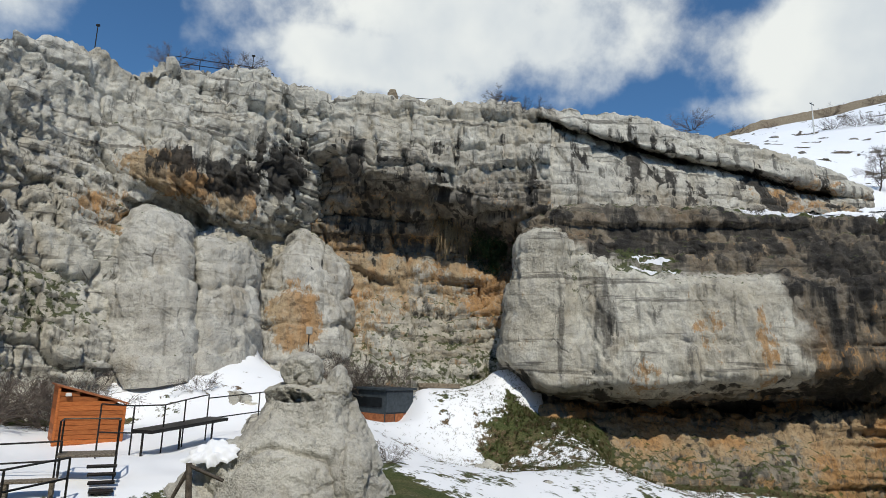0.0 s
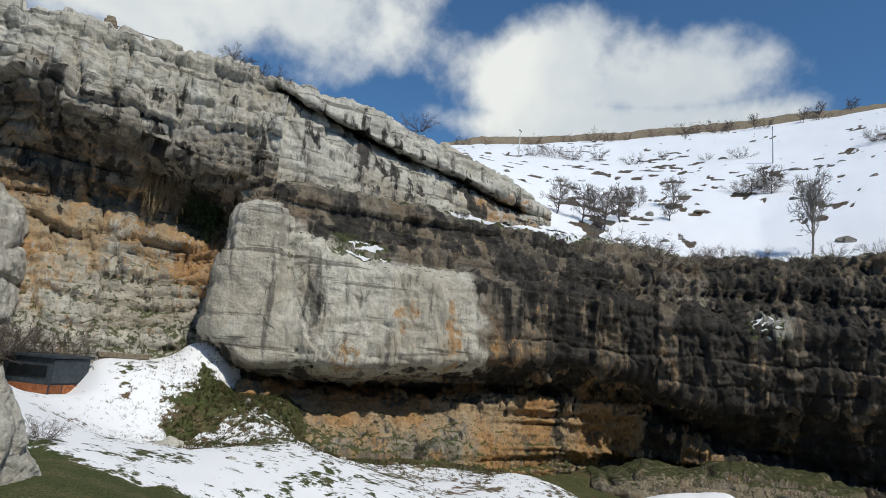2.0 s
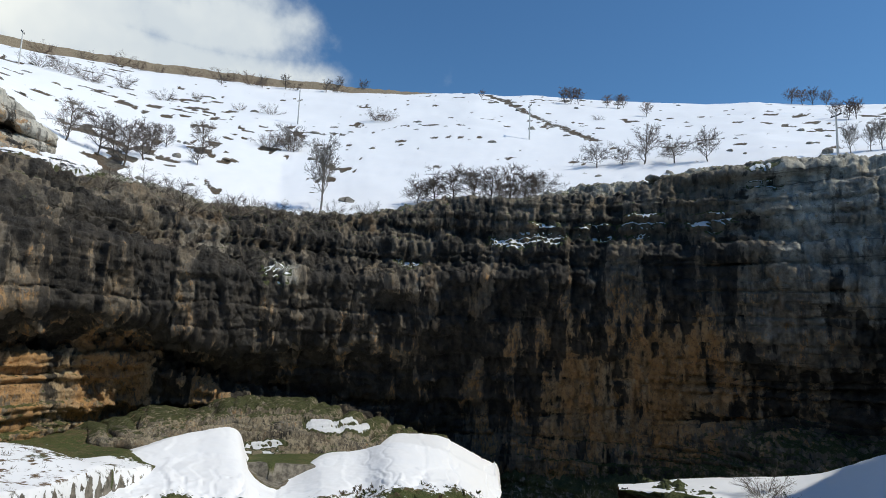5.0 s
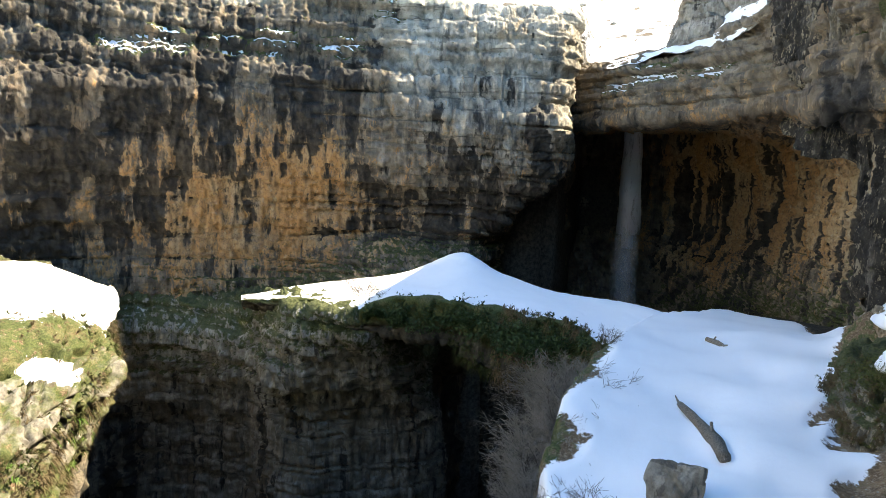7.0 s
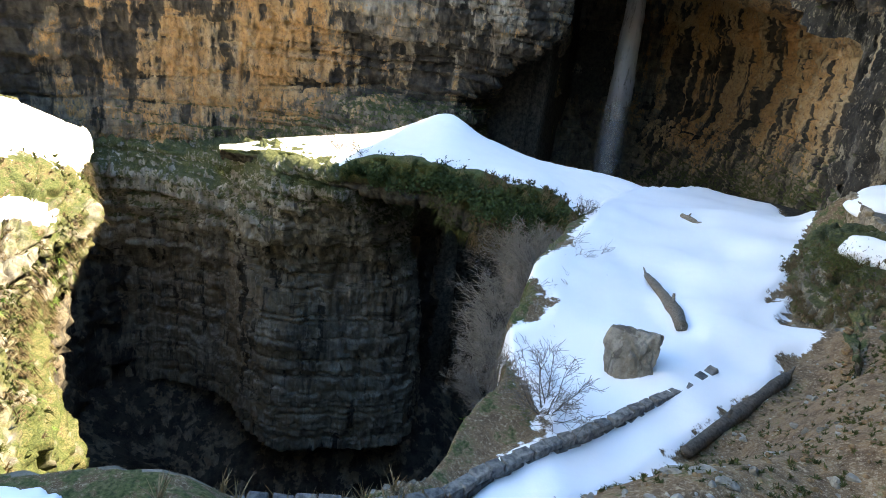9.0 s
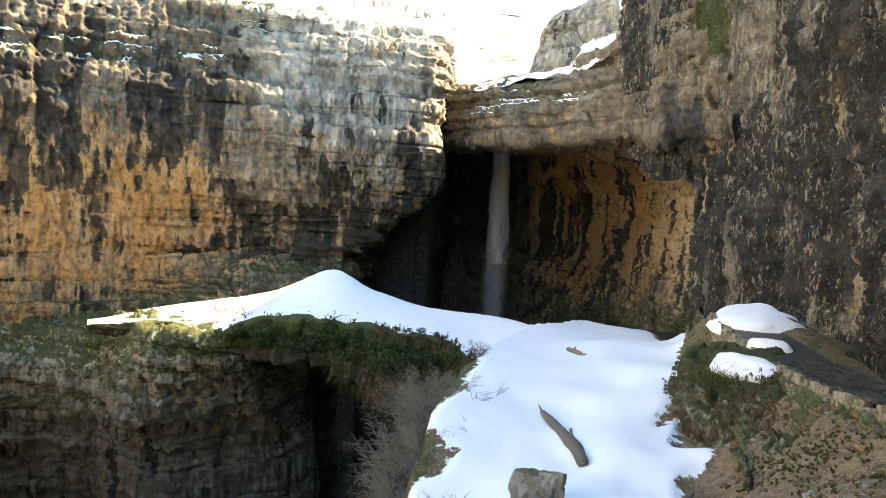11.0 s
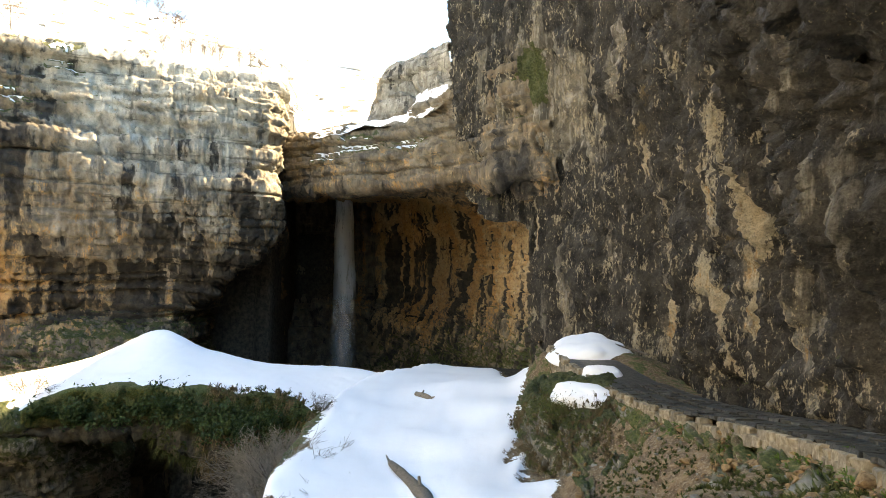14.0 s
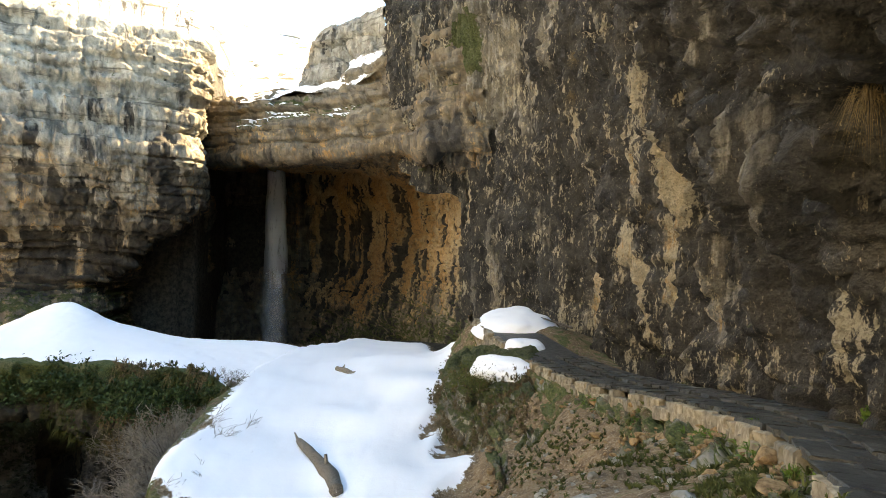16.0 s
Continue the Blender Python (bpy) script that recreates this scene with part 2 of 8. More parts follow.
    grit = n.ramp(n.noise(20.0, 4, 0.7), 0.32, 0.68, 1.0 - 0.38 * gritty, 1.0 + 0.34 * gritty)
    col = n.mix(1.0, col, n.mix(grit, (0.0, 0.0, 0.0), (1.0, 1.0, 1.0)), "MULTIPLY")
    col = n.mix(snow, col, (0.88, 0.89, 0.92))
    h = n.math("ADD", n.math("MULTIPLY", fine, 0.2 + 0.35 * gritty), n.math("MULTIPLY", n.noise(2.6, 7, 0.62 + 0.06 * gritty), 1.6))
    h = n.math("SUBTRACT", h, n.math("MULTIPLY", n.math("MULTIPLY", crack, gate), 0.5))
    return n.done(col, n.math("SUBTRACT", 0.9, n.math("MULTIPLY", k, 0.2)), h, 1.0, 0.13 + 0.11 * gritty)


def ground_material():
    """Snow (r of the zone), grass and moss (g), stony earth elsewhere; b is bare rock."""
    n = Nodes("snowy_ground")
    zone = n.attribute("zone")
    big, mid, fine = n.noise(0.5, 6, 0.6), n.noise(2.4, 6, 0.65), n.noise(14.0, 5, 0.6)
    earth = n.mix(n.ramp(mid, 0.35, 0.68), (0.10, 0.062, 0.035), (0.25, 0.16, 0.088))
    earth = n.mix(n.ramp(fine, 0.5, 0.72), earth, (0.36, 0.28, 0.19))
    litter = n.noise(46.0, 4, 0.7)
    earth = n.mix(n.math("MULTIPLY", n.ramp(litter, 0.56, 0.64), 0.6), earth, (0.42, 0.35, 0.26))
    earth = n.mix(n.math("MULTIPLY", n.ramp(litter, 0.44, 0.36), 0.6), earth, (0.05, 0.034, 0.02))
    grass = n.mix(n.ramp(fine, 0.3, 0.7), (0.026, 0.042, 0.012), (0.10, 0.108, 0.038))
    rock = n.mix(n.ramp(mid, 0.3, 0.7), (0.085, 0.076, 0.062), (0.28, 0.255, 0.21))
    g = n.ramp(n.math("ADD", zone[1], n.math("MULTIPLY", n.math("SUBTRACT", mid, 0.5), 1.5)), 0.4, 0.6)
    grass = n.mix(n.math("MULTIPLY", n.ramp(n.noise(0.8, 5, 0.65), 0.48, 0.62), 0.5), grass, n.mix(n.ramp(fine, 0.3, 0.7), (0.07, 0.058, 0.026), (0.20, 0.17, 0.085)))
    col = n.mix(g, earth, grass)
    r = n.ramp(n.math("ADD", zone[2], n.math("MULTIPLY", n.math("SUBTRACT", big, 0.5), 1.2)), 0.4, 0.6)
    col = n.mix(r, col, rock)
    # fourth channel darkens: shade painted in sinkhole and grotto, dark soil uphill
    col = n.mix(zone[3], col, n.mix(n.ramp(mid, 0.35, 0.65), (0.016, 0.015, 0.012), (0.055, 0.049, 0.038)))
    edge = n.math("ADD", n.math("MULTIPLY", n.math("SUBTRACT", big, 0.5), 0.9), n.math("MULTIPLY", n.math("SUBTRACT", mid, 0.5), 0.8))
    s = n.ramp(n.math("ADD", zone[0], edge), 0.46, 0.54)
    col = n.mix(s, col, n.mix(big, (0.86, 0.88, 0.92), (0.93, 0.93, 0.94)))
    h = n.math("ADD", n.math("MULTIPLY", n.math("ADD", mid, n.math("MULTIPLY", fine, 0.4)), n.math("SUBTRACT", 1.0, n.math("MULTIPLY", s, 0.88))), n.math("MULTIPLY", s, 0.6))
    return n.done(col, n.math("SUBTRACT", 0.92, n.math("MULTIPLY", s, 0.3)), h, 0.9, 0.10)


ROCK = rock_material("grey_limestone", (0.74, 0.71, 0.62), (0.50, 0.475, 0.41), (0.46, 0.40, 0.30))
PALE_ROCK = rock_material("pale_limestone", (0.70, 0.675, 0.60), (0.50, 0.475, 0.42), (0.45, 0.41, 0.33), 0.4, stain=0.45)
STREAKED = rock_material("streaked_limestone", (0.74, 0.71, 0.61), (0.48, 0.455, 0.385), (0.42, 0.365, 0.27), coarse=0.62)
OCHRE = rock_material("ochre_limestone", (0.52, 0.47, 0.38), (0.28, 0.24, 0.18), (0.36, 0.27, 0.16), coarse=0.42)
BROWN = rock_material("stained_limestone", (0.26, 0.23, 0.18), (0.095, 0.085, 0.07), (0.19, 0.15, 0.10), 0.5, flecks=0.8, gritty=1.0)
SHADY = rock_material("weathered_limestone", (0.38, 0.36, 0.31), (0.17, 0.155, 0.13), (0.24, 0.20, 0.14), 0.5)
GROUND = ground_material()


EYE = (0.5, -2.0)


# ---- building with meshes ----
def mesh_object(name, verts, faces, material, zone=None, soft=True):
    me = bpy.data.meshes.new(name)
    me.from_pydata([], [], [])
    verts = np.asarray(verts, dtype=np.float32)
    faces = np.asarray(faces, dtype=np.int32)
    me.vertices.add(len(verts))
    me.vertices.foreach_set("co", verts.ravel())
    n, k = faces.shape
    me.loops.add(n * k)
    me.loops.foreach_set("vertex_index", faces.ravel())
    me.polygons.add(n)
    me.polygons.foreach_set("loop_start", np.arange(0, n * k, k, dtype=np.int32))
    me.polygons.foreach_set("loop_total", np.full(n, k, dtype=np.int32))
    me.polygons.foreach_set("use_smooth", np.full(n, soft))
    me.update(calc_edges=True)
    if zone is not None:
        at = me.color_attributes.new("zone", "FLOAT_COLOR", "POINT")
        zone = np.asarray(zone, float)
        if zone.shape[1] == 3:
            zone = np.concatenate([zone, np.zeros((len(verts), 1))], 1)
        rgba = np.clip(zone, -1, 2).astype(np.float32)
        at.data.foreach_set("color", rgba.ravel())
    me.materials.append(material)
    return new(name, me)


def grid_faces(nu, nv, loop=False):
    i = np.arange(nu if loop else nu - 1)[:, None]
    j = np.arange(nv - 1)[None, :]
    i2 = (i + 1) % nu
    return np.stack([i * nv + j, i2 * nv + j, i2 * nv + j + 1, i * nv + j + 1], -1).reshape(-1, 4)


def spline(cols, n):
    """n points along the columns, through them (Catmull-Rom with even speed)."""
    cols = np.asarray(cols, float)
    k = len(cols)
    mid = cols[:, cols.shape[1] // 2]
    at = np.r_[0, np.cumsum(np.maximum(0.3, np.linalg.norm(np.diff(cols, axis=0), axis=2).mean(1)))]
    u = np.linspace(0, at[-1], n)
    s = np.clip(np.searchsorted(at, u, side="right") - 1, 0, k - 2)
    t = ((u - at[s]) / (at[s + 1] - at[s]))[:, None, None]
    m = np.gradient(cols, at, axis=0) if k > 2 else np.repeat(np.diff(cols, axis=0) / at[-1], 2, 0)
    h = (at[s + 1] - at[s])[:, None, None]
    a, b = cols[s], cols[s + 1]
    out = (2 * t ** 3 - 3 * t ** 2 + 1) * a + (t ** 3 - 2 * t ** 2 + t) * h * m[s] + (-2 * t ** 3 + 3 * t ** 2) * b + (t ** 3 - t ** 2) * h * m[s + 1]
    return out, s + t[:, 0, 0]


def loft(cols, du, dv):
    """A grid of points over columns of equal length; also the column and row numbers as fractions."""
    cols = np.asarray(cols, float)
    width = np.linalg.norm(np.diff(cols, axis=0), axis=2).mean(1).sum()
    nu = max(8, int(width / du))
    pts, cu = spline(cols, nu)
    rows, rv = [], []
    m = cols.shape[1]
    for r in range(m - 1):
        seg = np.linalg.norm(cols[:, r + 1] - cols[:, r], axis=1).mean()
        k = max(2, int(seg / dv))
        for q in range(k):
            rows.append(pts[:, r] * (1 - q / k) + pts[:, r + 1] * q / k)
            rv.append(r + q / k)
    rows.append(pts[:, -1])
    rv.append(m - 1)
    g = np.stack(rows, 1)
    # round the profile a little
    for _ in range(2):
        g[:, 1:-1] = 0.25 * g[:, :-2] + 0.5 * g[:, 1:-1] + 0.25 * g[:, 2:]
    return g, np.repeat(cu[:, None], g.shape[1], 1), np.repeat(np.array(rv)[None], nu, 0)


def normals(g):
    a = np.gradient(g, axis=0)
    b = np.gradient(g, axis=1)
    n = np.cross(b, a)
    return n / np.maximum(1e-6, np.linalg.norm(n, axis=2, keepdims=True))


def bricks(s, h, wide, seed, gap):
    """Beds h parted by joints along s: a random number, a slope inside and the depth of the crack for each block."""
    f = np.floor(h)
    zero = np.zeros_like(f)
    w = wide * (0.6 + 1.1 * hash3(f, zero, zero, seed))
    q = s / w + 7.1 * hash3(f, zero, zero, seed + 1)
    g = np.floor(q)
    tq, th = q - g, h - f
    r = hash3(f, g, zero, seed + 2)
    lean = (tq - 0.5) * (2 * hash3(f, g, zero, seed + 3) - 1) + 0.8 * (th - 0.5) * (2 * hash3(f, g, zero, seed + 4) - 1)
    side = np.minimum(tq, 1 - tq) * w
    flat = np.minimum(th, 1 - th)
    crack = np.maximum(np.exp(-(side / gap) ** 2) * (hash3(f, np.round(q), zero, seed + 5) > 0.45), np.exp(-(flat / 0.05) ** 2) * (hash3(np.round(h), zero, zero, seed + 6) > 0.5))
    return r, lean, crack


def rock_relief(p, s=None, beds=0.3, blocks=0.35, lumps=0.8, fine=0.1, bed=2.2, dip=(0.0, 0.0), seed=0, column=1.0, flutes=0.0, wide=2.4, jag=0.25, sag=0.45, drape=0.0, slot=0.0):
    """How far the stone stands out at points p: lumps, bedding, blocks parted by cracks, flutes, hanging drapery, slots washed out between beds, grain; and how far a rib of the drapery stands out there."""
    if s is None:
        s = p[:, 0] + p[:, 1]
    d = lumps * fbm(p / 7.0, 3, seed)
    warp = fbm(p / 2.5, 3, seed + 31)
    warp2 = fbm(p / 2.5 + 40, 3, seed + 32)
    tilt = p[:, 2] + dip[0] * p[:, 0] + dip[1] * p[:, 1]
    h = tilt / bed + sag * warp
    f = np.floor(h)
    zero = np.zeros_like(f)
    d += beds * (2 * hash3(f, zero, zero, seed + 5) - 1)
    r, lean, crack = bricks(s + 1.0 * warp2 + 0.25 * tilt, h, wide, seed + 10, 0.10)
    d += blocks * ((2 * r - 1) * 0.8 + lean * 0.9)
    d -= 1.5 * blocks * crack
    r, lean, crack2 = bricks(s + 0.7 * warp + 0.15 * tilt, tilt / (bed * 0.37) + (0.2 + 0.9 * sag) * warp2, wide * 0.38 / column, seed + 20, 0.05)
    d += 0.5 * blocks * ((2 * r - 1) * 0.7 + lean) - 0.6 * blocks * crack2
    e, c = cells(p * 0.9 + 0.6 * np.stack([warp, warp2, warp], 1), seed + 50)
    d += 0.2 * blocks * (2 * c - 1)
    d += jag * (0.8 - 2 * np.abs(fbm(p / 2.4 + 3, 4, seed + 80, 0.55))) + 0.4 * jag * (0.8 - 2 * np.abs(fbm(p / 0.9 + 8, 3, seed + 85, 0.55)))
    if np.max(flutes) > 0:
        d += flutes * fbm(p * np.array([0.9, 0.9, 0.12]), 4, seed + 70, 0.55) + 0.5 * flutes * np.abs(fbm(p * np.array([2.4, 2.4, 0.3]), 3, seed + 75))
    rib = np.zeros(len(p))
    if np.max(drape) > 0:
        sway = np.stack([0.22 * warp, 0.22 * warp2, 0 * warp], 1)
        wave = fbm((p + sway) * np.array([0.62, 0.62, 0.055]), 3, seed + 90, 0.6)
        small = fbm((p + sway) * np.array([1.9, 1.9, 0.16]), 3, seed + 95, 0.6)
        rib = np.clip(1.1 - 4.2 * np.abs(wave - 0.06), -1, 1) * 0.65 + np.clip(0.9 - 4.5 * np.abs(small), -1, 1) * 0.35
        d += drape * (rib + 0.5 * wave)
    if np.max(slot) > 0:
        # beds of uneven thickness: each stands out by its own step, some are parted by a deep slot
        edges = np.cumsum(0.35 + 2.1 * hash3(np.arange(90), np.zeros(90), np.zeros(90), seed + 120) ** 1.6) - 40.0
        q = tilt + 0.35 * warp * sag + 0.12 * warp2
        i = np.clip(np.searchsorted(edges, q), 1, 89)
        lo, hi = q - edges[i - 1], edges[i] - q
        step = 2 * hash3(i, 0 * i, 0 * i, seed + 121) - 1
        gate = smooth(fbm(p / np.array([6.0, 6.0, 30.0]), 2, seed + 122), -0.25, 0.1)
        deep = (hash3(i, 0 * i, 0 * i, seed + 123) > 0.45) * gate
        d += slot * (0.45 * step + 0.5 * np.minimum(1, np.minimum(lo, hi) / 0.12) - 1.5 * deep * np.exp(-(lo / 0.16) ** 2))
    d += fine * fbm(p / 0.7, 4, seed + 60, 0.65)
    return d, rib


def cliff(name, cols, material, zone_rows, du=0.13, dv=0.13, patches=(), back=8.0, foot=0.0, ledge=0.28, calm=None, shelf=None, rib_shade=0.0, **relief):
    """A rock face through columns of points from its top to its foot. zone_rows: ochre, black, moss, brown for each
    row, or (column, rows) pairs; a list in relief gives a value for each column; calm: how much relief each row has;
    patches: x, y, z, radius, height, which, how much; last, how far ribs of drapery are paled and grooves darkened,
    painting their shading.
    """
    if not (isinstance(zone_rows[0][1], list)):
        zone_rows = [(0, zone_rows)]
    zr = np.array([[(*q, 0)[:4] for q in rows] for _, rows in zone_rows], float)
    at = np.array([c for c, _ in zone_rows], float)
    calm = np.ones(zr.shape[1]) if calm is None else np.array(calm, float)
    shelf = np.zeros(zr.shape[1]) if shelf is None else np.array(shelf, float)
    if back:
        # the top runs back into the hill
        cols = [[(c[0][0] + back * (c[0][0] - EYE[0]) / math.hypot(c[0][0] - EYE[0], c[0][1] - EYE[1]), c[0][1] + back * (c[0][1] - EYE[1]) / math.hypot(c[0][0] - EYE[0], c[0][1] - EYE[1]), c[0][2] + 0.2), *c] for c in cols]
        zr = np.concatenate([zr[:, :1], zr], 1)
        calm = np.r_[calm[0], calm]
        shelf = np.r_[shelf[0], shelf]
    if foot:
        cols = [[*c, (c[-1][0], c[-1][1], c[-1][2] - foot)] for c in cols]
        zr = np.concatenate([zr, zr[:, -1:]], 1)
        calm = np.r_[calm, calm[-1]]
        shelf = np.r_[shelf, shelf[-1]]
    g, cu, rv = loft(cols, du, dv)
    n = normals(g)
    flat = g.reshape(-1, 3)
    along = np.cumsum(np.r_[0, np.linalg.norm(np.diff(g[:, g.shape[1] // 2], axis=0), axis=1)])
    relief = {k: np.interp(cu.ravel(), np.arange(len(v)), v) if isinstance(v, list) else v for k, v in relief.items()}
    d, rib = rock_relief(flat, np.repeat(along, g.shape[1]), **relief)
    d = d * np.interp(rv.ravel(), np.arange(len(calm)), calm)
    # thin shelves stepping in and out
    bench = np.floor(flat[:, 2] / 0.8 + 0.22 * fbm(flat / 3.5, 3, 41))
    d += np.interp(rv.ravel(), np.arange(len(shelf)), shelf) * (2 * hash3(bench, 0 * bench, 0 * bench, 42) - 1)
    p = flat + n.reshape(-1, 3) * d[:, None]
    f = rv.ravel() + 0.25 * fbm(flat / 3.0, 3, 77)
    c = cu.ravel() + 0.35 * fbm(flat / 2.0, 3, 79)
    zone = np.zeros((len(flat), 4))
    for i in range(4):
        rows = np.stack([np.interp(f, np.arange(zr.shape[1]), z[:, i]) for z in zr])
        k = np.clip(np.searchsorted(at, c) - 1, 0, max(0, len(at) - 2))
        j = np.minimum(k + 1, len(at) - 1)
        t = np.clip((c - at[k]) / np.maximum(1e-6, at[j] - at[k]), 0, 1)
        idx = np.arange(len(flat))
        zone[:, i] = rows[k, idx] * (1 - t) + rows[j, idx] * t
    # relief shading put into the colour: paler on ribs, blacker in grooves
    zone[:, 0] += 0.6 * rib_shade * rib
    zone[:, 1] -= rib_shade * rib
    up = normals(p.reshape(g.shape)).reshape(-1, 3)[:, 2]
    lying = np.full(len(flat), -1.0)
    for x, y, z, r, hgt, which, much in patches:
        q = np.sqrt(((flat[:, 0] - x) ** 2 + (flat[:, 1] - y) ** 2) / r ** 2 + ((flat[:, 2] - z) / hgt) ** 2)
        m = much * (1 - smooth(q + 0.3 * fbm(flat / 2.0, 3, 78), 0.5, 1.15))
        if which < 4:
            zone[:, which] += m
        else:
            # snow keeps to what faces up
            lying = np.maximum(lying, m * smooth(up, 0.2, 0.5))
    zone[:, 2] = np.maximum(np.minimum(zone[:, 2] + ledge * smooth(up, 0.45, 0.85), 0.85), lying)
    ob = mesh_object(name, p, grid_faces(*g.shape[:2]), material, zone)
    return tagged(ob, kind="structure")

# ---- plan: columns of points, from the top of each face to its foot ----
WEST = [
    [(-27.5, 26.2, 15.4), (-25.7, 25.2, 10.9), (-25.2, 25.7, 6.7), (-22.7, 24.0, 2.0), (-20.0, 22.4, -3.9)],
    [(-25.9, 33.0, 18.0), (-24.2, 31.8, 13.0), (-23.7, 32.2, 8.4), (-22.1, 30.9, 3.9), (-19.7, 28.9, -3.0)],
    [(-24.0, 38.0, 19.6), (-22.6, 36.6, 14.7), (-21.7, 35.9, 10.9), (-20.2, 34.5, 5.8), (-17.3, 31.5, -2.8)],
    [(-20.4, 42.3, 20.7), (-18.7, 39.8, 15.4), (-17.8, 38.6, 11.7), (-18.5, 41.0, 9.1), (-15.5, 36.8, -1.9)],
    [(-16.3, 46.2, 21.9), (-15.2, 43.9, 16.8), (-14.4, 42.6, 12.9), (-15.0, 45.6, 8.9), (-12.7, 41.1, -1.2)],
    [(-11.1, 49.7, 21.5), (-10.8, 48.8, 18.3), (-10.7, 49.8, 15.3), (-10.6, 50.9, 9.7), (-8.8, 46.1, -2.4)],
]
CAVE = [
    [(-11.8, 49.6, 21.6), (-11.3, 48.2, 18.3), (-11.3, 48.7, 15.8), (-11.3, 50.7, 11.1), (-11.1, 50.8, 7.8), (-10.3, 47.9, 5.5), (-9.2, 45.0, -2.4)],
    [(-8.9, 48.1, 21.0), (-8.5, 46.7, 17.9), (-8.3, 46.2, 15.1), (-9.2, 50.2, 12.0), (-9.0, 50.6, 8.5), (-8.2, 49.3, 6.2), (-6.9, 44.4, -2.7)],
    [(-4.3, 48.3, 21.0), (-4.0, 46.8, 17.6), (-3.8, 45.8, 14.2), (-4.4, 50.8, 11.9), (-4.3, 51.2, 8.9), (-3.8, 49.8, 7.3), (-3.0, 44.9, -2.8)],
    [(0.4, 48.5, 20.9), (0.5, 47.0, 17.3), (0.6, 46.0, 13.3), (0.8, 51.2, 11.6), (0.9, 51.6, 8.7), (0.8, 50.0, 7.2), (1.0, 46.0, -2.3)],
    [(5.1, 48.2, 20.4), (4.9, 46.7, 16.9), (4.9, 45.7, 12.2), (5.6, 51.2, 10.4), (5.6, 51.4, 7.3), (5.4, 49.7, 6.0), (5.1, 46.7, -1.2)],
    [(8.4, 47.2, 19.6), (8.1, 45.7, 16.0), (8.0, 45.3, 11.7), (8.5, 48.2, 9.8), (8.7, 49.2, 6.8), (8.5, 48.2, 4.9), (8.2, 46.2, -1.5)],
]
TIER = [
    [(7.3, 47.4, 20.6), (7.2, 46.4, 19.9), (7.3, 47.4, 20.0), (7.4, 46.9, 18.8), (7.9, 45.3, 11.1)],
    [(12.0, 47.5, 20.5), (12.0, 46.5, 18.4), (12.7, 49.4, 19.2), (12.4, 47.9, 18.2), (12.3, 45.4, 11.8)],
    [(17.8, 47.8, 19.8), (17.6, 46.9, 17.2), (18.9, 50.1, 17.8), (18.2, 48.2, 16.7), (17.6, 45.8, 12.2)],
    [(23.7, 48.6, 18.9), (23.4, 47.7, 16.6), (24.9, 50.8, 16.9), (24.1, 49.0, 16.0), (23.1, 46.7, 12.4)],
    [(29.8, 48.7, 17.3), (29.3, 47.9, 15.3), (31.1, 50.8, 15.4), (30.1, 49.1, 14.6), (28.9, 47.0, 12.5)],
    [(36.1, 50.5, 15.4), (35.6, 49.7, 14.8), (36.2, 50.5, 14.8), (35.6, 49.7, 14.3), (33.9, 47.3, 12.8)],
]
